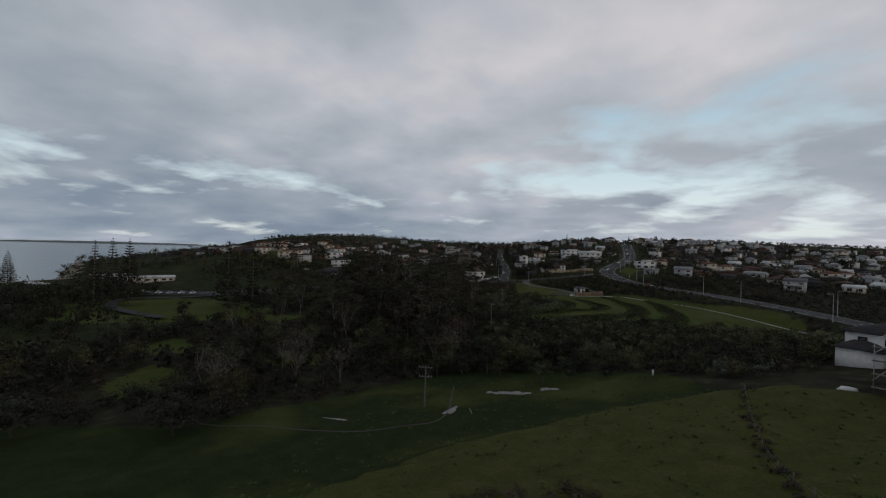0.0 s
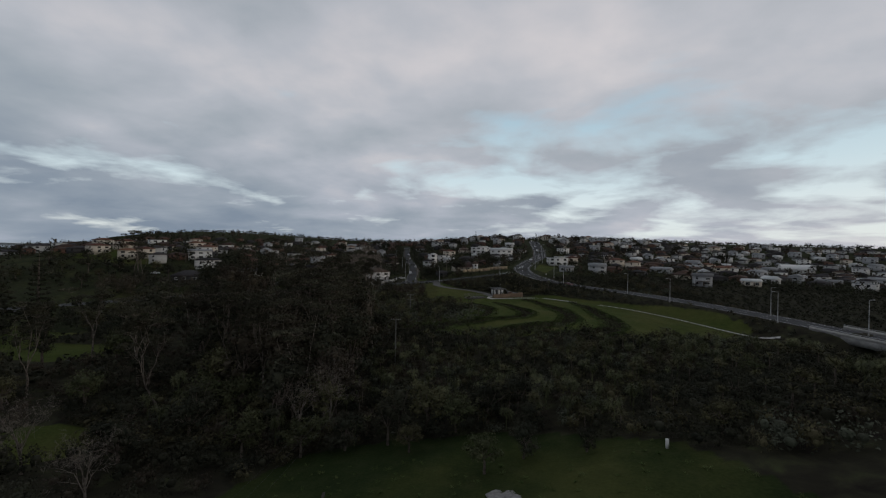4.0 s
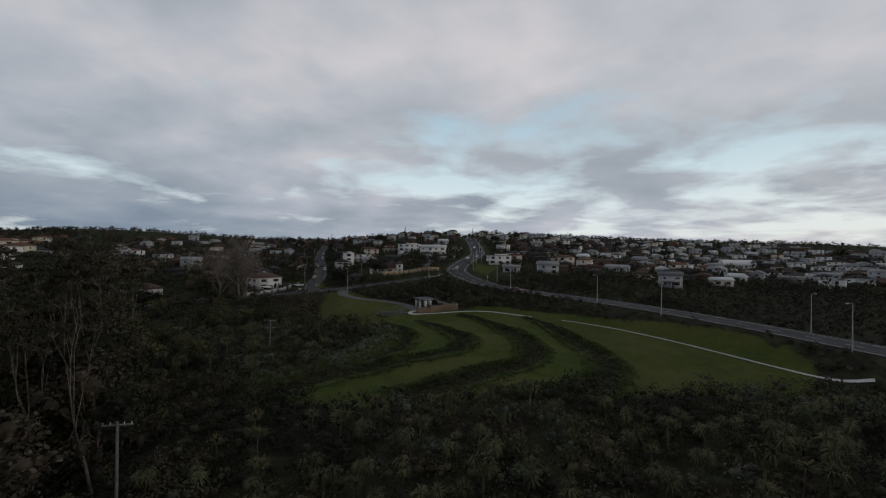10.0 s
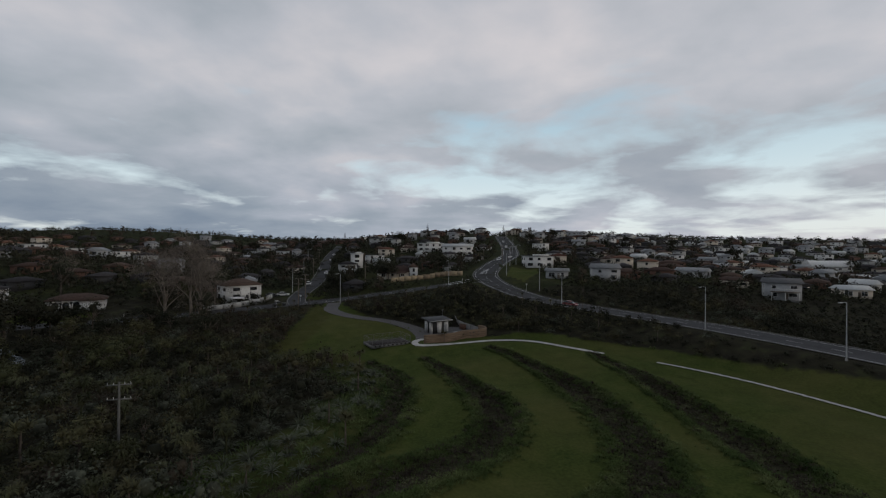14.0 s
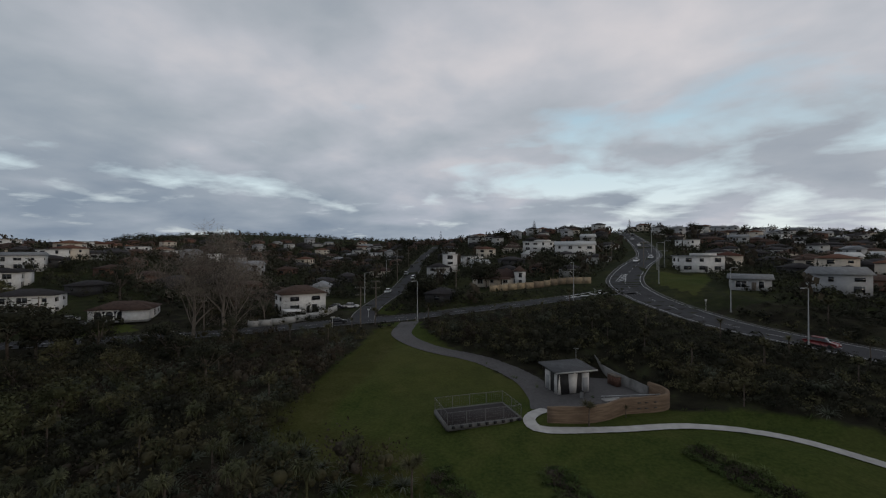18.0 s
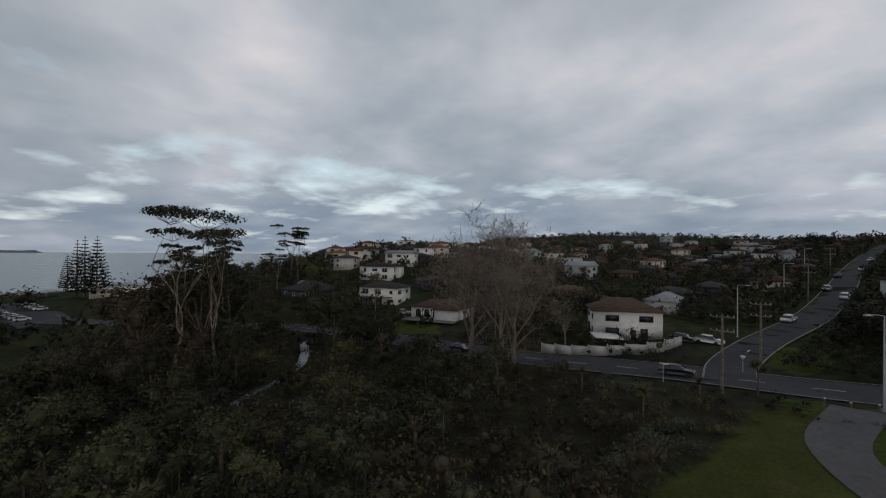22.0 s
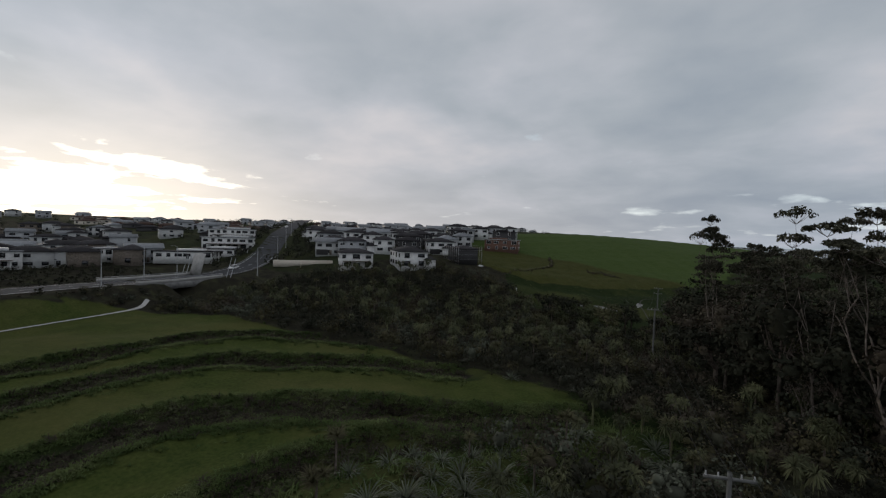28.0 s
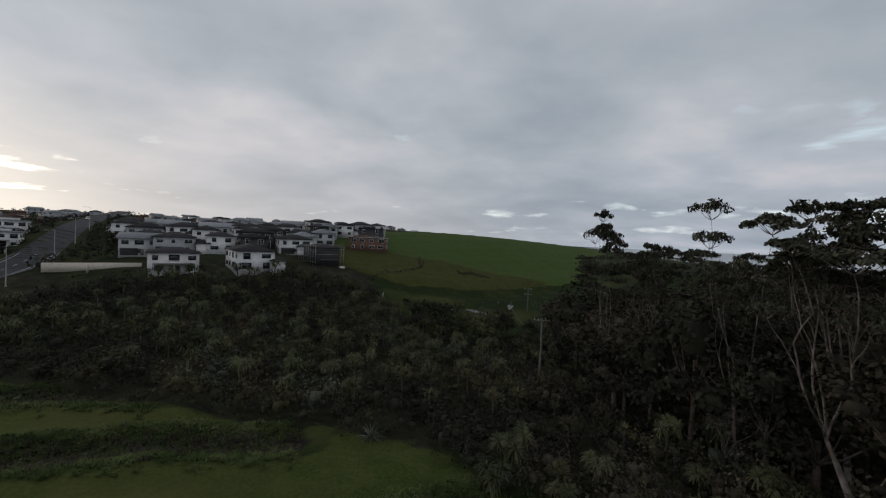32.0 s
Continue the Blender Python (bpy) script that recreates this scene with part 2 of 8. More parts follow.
M = {}
M["asphalt"] = material("asphalt", shades(0.048, 0.049, 0.053), 1.5, 8, 0.95, 0.3, 40, second=0.5, spec=0.08)
M["paint"] = material("road_paint", shades(0.42, 0.43, 0.43, 0.25), 3, 6, 0.7, 0.1)
M["gravel"] = material("gravel", shades(0.085, 0.082, 0.083), 2.0, 10, 0.95, 0.5, 30, second=0.4)
M["concrete"] = material("concrete", shades(0.33, 0.325, 0.31), 1.2, 8, 0.85, 0.2, 20, second=0.4)
M["kerb"] = material("kerb_concrete", shades(0.17, 0.17, 0.165), 1.2, 8, 0.9, 0.2, 20, second=0.4)
M["path"] = material("path_concrete", shades(0.36, 0.355, 0.34), 1.2, 8, 0.85, 0.2, 20, second=0.4)
M["earth_wall"] = material("rammed_earth", [(0.085, 0.058, 0.040), (0.14, 0.098, 0.066), (0.20, 0.146, 0.10)], 1.2, 8, 0.95, 0.6, 8, second=0.3, stretch=(0.5, 0.5, 4.5))
M["white"] = material("white_paint", shades(0.56, 0.56, 0.55, 0.12), 1.5, 5, 0.6, 0.05)
M["pale"] = material("weathered_pale_paint", shades(0.37, 0.375, 0.37, 0.16), 0.8, 6, 0.7, 0.05, second=0.4)
M["timber"] = material("tan_timber", shades(0.27, 0.21, 0.14, 0.25), 2, 6, 0.9, 0.2, by_object=0.25)
M["bark_chips"] = material("bark_chips", shades(0.030, 0.026, 0.026, 0.4), 5, 8, 0.95, 0.6, 12)
M["mesh"] = material("dull_galvanised_wire", shades(0.15, 0.15, 0.15, 0.15), 4, 5, 0.6, 0.05, metal=0.3)
M["stained"] = material("stained_concrete", [(0.07, 0.07, 0.068), (0.16, 0.16, 0.157), (0.24, 0.24, 0.235)], 0.7, 8, 0.9, 0.2, 10, second=0.3)
M["footing"] = material("dark_concrete", shades(0.13, 0.13, 0.125, 0.2), 2, 6, 0.9, 0.2)
M["cream"] = material("cream_render", shades(0.50, 0.45, 0.38, 0.1), 1.5, 5, 0.7, 0.05)
M["grey"] = material("grey_cladding", shades(0.30, 0.31, 0.32, 0.1), 1.5, 5, 0.6, 0.05)
M["dark"] = material("dark_cladding", shades(0.035, 0.034, 0.035, 0.2), 2, 5, 0.6, 0.1)
M["brick"] = material("brick_wall", [(0.08, 0.046, 0.036), (0.125, 0.068, 0.05), (0.16, 0.096, 0.072)], 4, 6, 0.9, 0.3)
M["wood"] = material("weathered_wood", [(0.07, 0.055, 0.045), (0.13, 0.11, 0.09), (0.19, 0.165, 0.14)], 3, 8, 0.85, 0.3, 14)
M["roof_dark"] = material("dark_roof", shades(0.036, 0.034, 0.036, 0.3), 1.2, 6, 0.9, 0.2, 6, spec=0.1, by_object=0.3)
M["roof_slate"] = material("slate_grey_metal_roof", shades(0.085, 0.088, 0.094, 0.2), 1.2, 6, 0.75, 0.15, 6, spec=0.2)
M["roof_brown"] = material("brown_tile_roof", shades(0.060, 0.040, 0.033, 0.3), 1.5, 6, 0.9, 0.3, 6, spec=0.1, by_object=0.3)
M["roof_grey"] = material("grey_metal_roof", shades(0.19, 0.20, 0.21, 0.2), 1.2, 6, 0.7, 0.15, 6, spec=0.2, by_object=0.25)
M["roof_white"] = material("pale_metal_roof", shades(0.38, 0.395, 0.40, 0.1), 1.2, 6, 0.6, 0.1, 6, spec=0.2, by_object=0.2)
M["roof_red"] = material("terracotta_tile_roof", shades(0.11, 0.056, 0.040, 0.25), 1.5, 6, 0.9, 0.3, 6, spec=0.1, by_object=0.3)
M["steel"] = material("galvanised_steel", shades(0.34, 0.35, 0.36, 0.15), 4, 5, 0.45, 0.05, metal=0.7)
M["pale_steel"] = material("pale_painted_steel", shades(0.34, 0.35, 0.36, 0.12), 4, 5, 0.5, 0.05)
M["black"] = material("black_rubber", shades(0.018, 0.018, 0.019, 0.2), 5, 4, 0.7)
M["bark"] = material("bark", [(0.045, 0.035, 0.028), (0.09, 0.072, 0.06), (0.14, 0.115, 0.095)], 2.0, 8, 0.95, 0.5, 8, by_object=0.15)
M["pale_bark"] = material("pale_gum_bark", [(0.06, 0.049, 0.041), (0.125, 0.104, 0.088), (0.23, 0.198, 0.170)], 1.2, 8, 0.9, 0.3, 6, by_object=0.12)
M["twig"] = material("bare_twigs", [(0.10, 0.082, 0.068), (0.16, 0.136, 0.116), (0.235, 0.203, 0.176)], 1.0, 6, 0.95, by_object=0.15)
M["leaf"] = material("leaves", [(0.0300, 0.0336, 0.0166), (0.0510, 0.0546, 0.0277), (0.0821, 0.0840, 0.0429)], 0.35, 5, 0.9, by_object=0.3, by_island=0.3, spec=0.08)
M["leaf_dark"] = material("dark_leaves", [(0.0158, 0.0179, 0.0126), (0.0293, 0.0305, 0.0206), (0.0501, 0.0483, 0.0333)], 0.35, 5, 0.9, by_object=0.25, by_island=0.3, spec=0.08)
M["leaf_olive"] = material("olive_leaves", [(0.0420, 0.0410, 0.0228), (0.0722, 0.0683, 0.0364), (0.1140, 0.1050, 0.0593)], 0.3, 5, 0.9, by_object=0.3, by_island=0.3, spec=0.08)
M["leaf_grey"] = material("grey_green_leaves", [(0.0315, 0.0350, 0.0232), (0.0523, 0.0570, 0.0401), (0.0808, 0.0870, 0.0634)], 0.3, 5, 0.85, by_object=0.2, by_island=0.35, spec=0.12)
M["leaf_brown"] = material("russet_foliage", [(0.0276, 0.0228, 0.0163), (0.0453, 0.0380, 0.0278), (0.0671, 0.0570, 0.0441)], 0.3, 5, 0.85, by_object=0.25, by_island=0.3, spec=0.05)
M["leaf_cabbage"] = material("cabbage_tree_blades", [(0.0440, 0.0500, 0.0260), (0.0800, 0.0880, 0.0440), (0.1300, 0.1360, 0.0700)], 0.3, 5, 0.8, by_object=0.3, by_island=0.4, spec=0.12)
M["leaf_gum"] = material("gum_leaves", [(0.0260, 0.0262, 0.0180), (0.0460, 0.0450, 0.0310), (0.0760, 0.0720, 0.0500)], 0.35, 5, 0.9, by_object=0.25, by_island=0.35, spec=0.08)
M["flax"] = material("flax_blades", [(0.0360, 0.0430, 0.0270), (0.0660, 0.0760, 0.0490), (0.1150, 0.1220, 0.0880)], 0.6, 5, 0.6, by_object=0.2, by_island=0.35, spec=0.2)
M["grass_blade"] = material("grass_tufts", [(0.0295, 0.0465, 0.0154), (0.0538, 0.0750, 0.0250), (0.0941, 0.1110, 0.0442)], 0.25, 5, 0.95, by_island=0.35, spec=0.03)
M["mud"] = material("wet_mud", shades(0.032, 0.027, 0.022, 0.5), 1.5, 8, 0.75, 0.4, 8)
M["stone"] = material("pale_stone", shades(0.19, 0.185, 0.18, 0.3), 2, 8, 0.9, 0.4)


def glass_material():
    m = bpy.data.materials.new("window_glass")
    m.use_nodes = True
    b = m.node_tree.nodes["Principled BSDF"]
    b.inputs["Base Color"].default_value = (0.012, 0.014, 0.017, 1)
    b.inputs["Roughness"].default_value, b.inputs["Specular IOR Level"].default_value = 0.06, 0.5
    return m


M["glass"] = glass_material()


def water_material():
    m = bpy.data.materials.new("sea_water")
    m.use_nodes = True
    n, l = m.node_tree.nodes, m.node_tree.links
    b = n["Principled BSDF"]
    b.inputs["Base Color"].default_value = (0.10, 0.125, 0.14, 1)
    b.inputs["Roughness"].default_value, b.inputs["IOR"].default_value = 0.22, 1.33
    t = n.new("ShaderNodeTexNoise")
    t.inputs["Scale"].default_value, t.inputs["Detail"].default_value = 0.25, 6
    tc = n.new("ShaderNodeTexCoord")
    l.new(tc.outputs["Object"], t.inputs["Vector"])
    bp = n.new("ShaderNodeBump")
    bp.inputs["Strength"].default_value, bp.inputs["Distance"].default_value = 0.35, 0.4
    l.new(t.outputs["Fac"], bp.inputs["Height"])
    l.new(bp.outputs[0], b.inputs["Normal"])
    return m


M["water"] = water_material()


def ground_material():
    """Grass, mown or rough, with bare soil and leaf litter, blended by the plan's zones."""
    m = bpy.data.materials.new("ground_cover")
    m.use_nodes = True
    n, l = m.node_tree.nodes, m.node_tree.links
    b = n["Principled BSDF"]
    tc = n.new("ShaderNodeTexCoord").outputs["Object"]

    def noise_at(s, d, dist=0.0):
        t = n.new("ShaderNodeTexNoise")
        t.inputs["Scale"].default_value, t.inputs["Detail"].default_value, t.inputs["Distortion"].default_value = s, d, dist
        l.new(tc, t.inputs["Vector"])
        return t.outputs["Fac"]

    def ramp(f, stops):
        r = n.new("ShaderNodeValToRGB")
        while len(r.color_ramp.elements) < len(stops):
            r.color_ramp.elements.new(0.5)
        for e, (p, c) in zip(r.color_ramp.elements, stops):
            e.position, e.color = p, (*c, 1)
        l.new(f, r.inputs[0])
        return r.outputs[0]

    def mix(f, a, c, kind="MIX"):
        x = n.new("ShaderNodeMix")
        x.data_type, x.blend_type = "RGBA", kind
        for i, v in ((0, f), (6, a), (7, c)):
            if isinstance(v, (int, float)):
                x.inputs[i].default_value = v
            elif isinstance(v, tuple):
                x.inputs[i].default_value = (*v, 1)
            else:
                l.new(v, x.inputs[i])
        return x.outputs[2]

    zone = n.new("ShaderNodeAttribute")
    zone.attribute_name = "zone"
    sep = n.new("ShaderNodeSeparateColor")
    l.new(zone.outputs["Color"], sep.inputs[0])
    fine, mid, big = noise_at(3.0, 8), noise_at(0.35, 6, 0.5), noise_at(0.05, 4)
    litter = ramp(mid, [(0.3, (0.0168, 0.0148, 0.0122)), (0.55, (0.0295, 0.0286, 0.0190)), (0.75, (0.0442, 0.0509, 0.0245))])
    mown = mix(0.5, ramp(mid, [(0.3, (0.0258, 0.0395, 0.0110)), (0.5, (0.0418, 0.0582, 0.0142)), (0.72, (0.0687, 0.0744, 0.0237))]),
               ramp(fine, [(0.3, (0.0197, 0.0338, 0.0095)), (0.7, (0.0687, 0.0792, 0.0237))]))
    mown = mix(ramp(big, [(0.42, (0, 0, 0)), (0.64, (0.8272, 0.8147, 1.1033))]), mown, mix(0.45, mown, (0.0887, 0.0792, 0.0315)))
    rough = mix(0.5, ramp(mid, [(0.3, (0.0115, 0.0191, 0.0074)), (0.5, (0.0180, 0.0287, 0.0095)), (0.7, (0.0296, 0.0374, 0.0159))]),
                ramp(fine, [(0.3, (0.0107, 0.0174, 0.0064)), (0.72, (0.0296, 0.0382, 0.0159))]))
    hill = mix(0.5, ramp(mid, [(0.3, (0.0328, 0.0382, 0.0106)), (0.5, (0.0477, 0.0522, 0.0148)), (0.7, (0.0690, 0.0661, 0.0254))]),
               ramp(fine, [(0.3, (0.0279, 0.0330, 0.0095)), (0.72, (0.0723, 0.0713, 0.0276))]))
    rough = mix(ramp(big, [(0.46, (0, 0, 0)), (0.66, (0.6317, 0.6360, 0.8160))]), rough, mown)
    soil = ramp(fine, [(0.3, (0.16, 0.14, 0.11)), (0.7, (0.26, 0.23, 0.185))])
    edge = noise_at(0.8, 5)

    def soft(ch):
        mm = n.new("ShaderNodeMath")
        mm.operation = "MULTIPLY_ADD"
        l.new(edge, mm.inputs[0])
        mm.inputs[1].default_value = 0.5
        mm.inputs[2].default_value = -0.25
        s = n.new("ShaderNodeMath")
        s.operation = "ADD"
        l.new(ch, s.inputs[0])
        l.new(mm.outputs[0], s.inputs[1])
        q = n.new("ShaderNodeMapRange")
        q.inputs[1].default_value, q.inputs[2].default_value = 0.35, 0.65
        l.new(s.outputs[0], q.inputs[0])
        return q.outputs[0]

    col = mix(soft(sep.outputs[1]), litter, rough)
    col = mix(soft(sep.outputs[0]), col, mown)
    col = mix(soft(zone.outputs["Alpha"]), col, hill)
    lit_hill = n.new("ShaderNodeAttribute")
    lit_hill.attribute_name = "lit_pasture"
    # green hill pasture, with the brightness of a light-facing slope put into its colour
    green = mix(0.5, ramp(mid, [(0.3, (0.0381, 0.0600, 0.0160)), (0.5, (0.0515, 0.0780, 0.0224)), (0.72, (0.0694, 0.0900, 0.0320))]),
                ramp(fine, [(0.3, (0.0358, 0.0580, 0.0160)), (0.7, (0.0694, 0.0940, 0.0320))]))
    col = mix(soft(lit_hill.outputs["Fac"]), col, green)
    col = mix(soft(sep.outputs[2]), col, soil)
    l.new(col, b.inputs["Base Color"])
    b.inputs["Roughness"].default_value, b.inputs["Specular IOR Level"].default_value = 0.95, 0.02
    bp = n.new("ShaderNodeBump")
    bp.inputs["Strength"].default_value, bp.inputs["Distance"].default_value = 0.7, 0.25
    l.new(mix(0.5, fine, noise_at(1.1, 6)), bp.inputs["Height"])
    l.new(bp.outputs[0], b.inputs["Normal"])
    return m


M["ground"] = ground_material()

# ---- ground: the lie of the land ----
NEAR_MOUNDS = [
    (-30, 30, 45, -5.3), (20, 60, 45, -3.3), (-60, 100, 45, 3.8), (20, 120, 40, 4),
    (60, 170, 45, -0.2), (-20, 180, 40, -2.3), (-60, 170, 35, 3), (-50, 225, 40, 2.6),
    (20, 235, 40, 7.2), (30, -10, 40, 2.7), (-20, -60, 55, -2.4), (60, 40, 40, 6.8),
    (110, 110, 50, 3.5), (-110, 190, 50, 0.1), (-100, 140, 50, -3.3), (80, 90, 40, -4.7),
    (25, -110, 60, 11.4), (70, -50, 50, -0.5),
]
FAR_MOUNDS = [
    (130, 280, 80, 5.6), (-100, 300, 80, -2.6), (-220, 260, 80, 13.4), (250, 120, 120, -2.6),
    (200, -120, 130, 6.3), (-150, 40, 90, 1.5), (-200, -150, 140, -3.2), (0, 450, 120, 28.2),
    (250, 400, 150, -4.7), (-300, 480, 150, 1.8), (200, 650, 170, 24.3), (-100, 700, 170, 11.3),
    (500, 550, 220, 10.1), (-500, 650, 200, 49.6), (450, -50, 220, 11.6), (50, -320, 180, 27.9),
    (-450, 200, 120, 10.3), (-320, 100, 80, 1.6), (650, 250, 220, 20), (700, 900, 300, 58.9),
    (-700, -100, 250, -13.8), (-300, -400, 200, 6.7), (0, 1000, 300, 46.1), (600, -400, 250, 40.2),
]
HOME_MOUNDS = [(185, -5, 40, 6), (95, -70, 25, 6), (115, -15, 25, 4.5), (270, 30, 50, 4), (97, 101, 13, -5.5)]
# road lines: x, y, z of the centre
MAIN_ROAD = [(300, -120, 36), (255, -75, 32), (212, -33, 28), (174, 3, 23.6), (148, 27, 18.6), (129, 45, 14.6), (114, 62, 12), (104, 80, 10.7), (98.5, 99, 10.7), (92, 118, 11.4),
             (84, 139, 12.1), (75, 160, 12.6), (64, 181, 13), (52, 197, 13.3), (40, 210, 13.9), (29, 221.5, 14.8), (22, 233, 16.1), (16.6, 245, 17.7),
             (14.0, 257, 19.1), (13.8, 267, 20.3), (16.2, 281, 21.8), (21.8, 303, 24.2), (29, 326, 26.6), (33, 345, 28.6), (36, 390, 34), (37, 440, 40), (39, 500, 45), (44, 640, 48)]
BEACH_ROAD = [(13, 253, 18.8), (3, 248, 17.5), (-11, 242, 15.9), (-27, 236, 14), (-43, 229.3, 12.2), (-59, 222.3, 11.1), (-76, 212.3, 10), (-95, 205.5, 8.6),
              (-122, 193, 7.6), (-140, 181, 7), (-160, 160, 6), (-180, 135, 5), (-200, 112, 4.3), (-225, 98, 3.8)]
SIDE_STREET = [(-51.5, 223.5, 11.5), (-55.8, 232, 11.9), (-59.5, 247, 13.0), (-62.5, 268, 14.7), (-66.5, 286, 16.2), (-75, 318, 19.5), (-87, 358, 22.5), (-100, 410, 27.5), (-115, 480, 34)]
DRIVE = [(-39, 223.5, 12.1), (-36.5, 212.5, 11.4), (-28, 205.5, 10.7), (-17, 202, 10.1), (-9, 196, 9.4), (-5.5, 189, 9.1), (-4.6, 184.5, 8.95)]
FOOTPATH = [(-4.8, 184.6, 8.95), (-6.3, 182.4, 8.8), (-6.5, 180.2, 8.6), (-4.4, 178.8, 8.6), (3, 181.0, 8.8), (12, 184.2, 9.0), (20.5, 183.2, 9.2), (28, 178, 9.1), (34, 173.3, 9.0)]
EAST_PATH = [(34, 173.3, 9.0), (44, 166.5, 8.8), (53, 158, 8.5), (60, 147.5, 8.2), (64, 139.5, 8.0), (68, 131, 7.7), (72, 121.5, 7.4), (76.5, 113.5, 7.0), (81, 109.5, 6.7)]
BANKS = [
    [(-14, 168), (-8.8, 161), (-6.2, 152), (-6.2, 142), (-8, 133), (-13, 125), (-22, 116)],
    [(-3.4, 171), (4.2, 156.5), (8.8, 147), (9.6, 140), (7.4, 133.5), (2, 128), (-5, 123.5), (-14, 117.5), (-25, 109)],
    [(10.6, 177.5), (18.3, 164.8), (22.6, 154), (24.6, 142), (24.8, 132), (21.6, 123), (14, 117.2), (5, 110), (-4, 105)],
    [(31.8, 173.5), (34.2, 161), (36.4, 150), (37.6, 139), (38, 128), (36.8, 119), (33, 111.5), (25, 106.5), (14, 102)],
]
FIELD = [(-43, 216), (-42, 196), (-35, 168.5), (-17, 167.5), (-10, 162), (-7, 152), (-7, 142), (-9, 132), (-15, 124), (-25, 114), (-22, 104), (-14, 101), (-4, 101.5), (12, 103.5),
         (36, 104.5), (58, 105), (69, 108), (78.5, 119), (76, 136), (63.5, 157), (50.5, 171.5), (37, 180.5), (20, 188), (-5, 191), (-20, 203), (-36, 220)]
MEADOW = [(-34, 22), (-31, 32), (-22, 36), (-8, 40), (8, 37), (20, 29), (31, 9), (60, -8), (74, -40), (120, -130), (60, -330), (-90, -330), (-130, -120), (-110, -42), (-74, -28), (-52, -20), (-43, 2)]
RIDGE = [(-40, -60), (-21, -33.5), (-11, -19), (-3, -9), (7, -1), (17, 7), (24.5, 9.8), (29, 10)]
HILL = RIDGE + [(48, 6), (60, -8), (74, -40), (120, -130), (60, -330), (-90, -330)]
LAWNS = [[(22.5, 265), (27, 288), (42, 292), (38, 270), (28, 247)], [(-138, 197), (-117, 202), (-109, 209.5), (-116, 212), (-129, 212)], [(-46, 222), (-37, 225), (-28, 206), (-38, 208)],
         [(-54, 236), (-59, 248), (-50, 248), (-47, 234)], [(-225, 62), (-228, 44), (-188, 24), (-150, 34), (-124, 60), (-132, 88), (-168, 96), (-210, 88)], [(-290, 215), (-250, 195), (-215, 205), (-230, 232), (-280, 240)]]


GLADES = [[(-88, -10), (-80, -16), (-73, -12), (-77, -2), (-86, 4), (-94, 2)], [(-112, 12), (-100, 8), (-92, 16), (-100, 26), (-114, 24)], [(-78, 22), (-68, 18), (-60, 26), (-66, 34), (-76, 32)],
          [(-124, 60), (-108, 58), (-100, 68), (-108, 78), (-124, 76)]]


def smooth(a, b, x):
    t = np.clip((x - a) / (b - a), 0, 1)
    return t * t * (3 - 2 * t)


def along(line, step):
    """Points every step metres on a rounded line through the given ones."""
    p = np.array(line, float)
    p = np.vstack([2 * p[0] - p[1], p, 2 * p[-1] - p[-2]])
    out = []
    for i in range(1, len(p) - 2):
        n = max(2, int(np.linalg.norm(p[i + 1] - p[i]) / step))
        t = np.linspace(0, 1, n, endpoint=False)[:, None]
        out.append(0.5 * (2 * p[i] + (p[i + 1] - p[i - 1]) * t + (2 * p[i - 1] - 5 * p[i] + 4 * p[i + 1] - p[i + 2]) * t ** 2
                          + (3 * p[i] - p[i - 1] - 3 * p[i + 1] + p[i + 2]) * t ** 3))
    out.append(p[-2][None])
    return np.vstack(out)


def nearest(x, y, pts):
    """Distance to the nearest of pts, and its number, for arrays of places."""
    best, who = np.full(x.shape, 1e9), np.zeros(x.shape, int)
    for i, p in enumerate(pts):
        d = (x - p[0]) ** 2 + (y - p[1]) ** 2
        near = d < best
        best[near], who[near] = d[near], i
    return np.sqrt(best), who


def inside(x, y, poly):
    hit = np.zeros(x.shape, bool)
    for (ax, ay), (bx, by) in zip(poly, poly[1:] + poly[:1]):
        cross = ((ay > y) != (by > y)) & (x < (bx - ax) * (y - ay) / (by - ay + 1e-12) + ax)
        hit ^= cross
    return hit


MAIN_LINE = along(MAIN_ROAD, 3)
MAIN_LINE = MAIN_LINE[~((MAIN_LINE[:, 1] > 88) & (MAIN_LINE[:, 1] < 107) & (MAIN_LINE[:, 0] > 80))]  # the bridge's gap
ROAD_LINES = [(MAIN_LINE, 6.5, 11), (along(BEACH_ROAD, 3), 5.0, 9), (along(SIDE_STREET, 4), 3.6, 9), (along(DRIVE, 1.5), 2.4, 5), (along(FOOTPATH + EAST_PATH[1:], 1.5), 1.0, 4)]
BANK_LINES = [along([(*p, 0) for p in b], 1.5) for b in BANKS]
# half widths of the planted banks: narrow at their northern ends
BANK_HALF = [np.interp(np.linspace(0, 1, len(b)), (0, 0.12, 0.35, 1), (1.2, 1.9, 3.4, 4.0)) for b in BANK_LINES]

RIDGE_LINE = along([(*p, 0) for p in RIDGE], 2)

WEST_EDGE = along([(-41, 216, 0), (-38.5, 205, 0), (-37, 192, 0), (-34.5, 174, 0), (-20, 168, 0), (-13, 160, 0)], 2)


def coast(x, y):
    """Metres inland of the shoreline."""
    shore = -392 + 20 * np.exp(-((y - 60) / 60) ** 2) - 95 * smooth(120, 200, y) - 260 * smooth(420, 560, y) - 25 * smooth(-60, -260, y)
    return x - shore


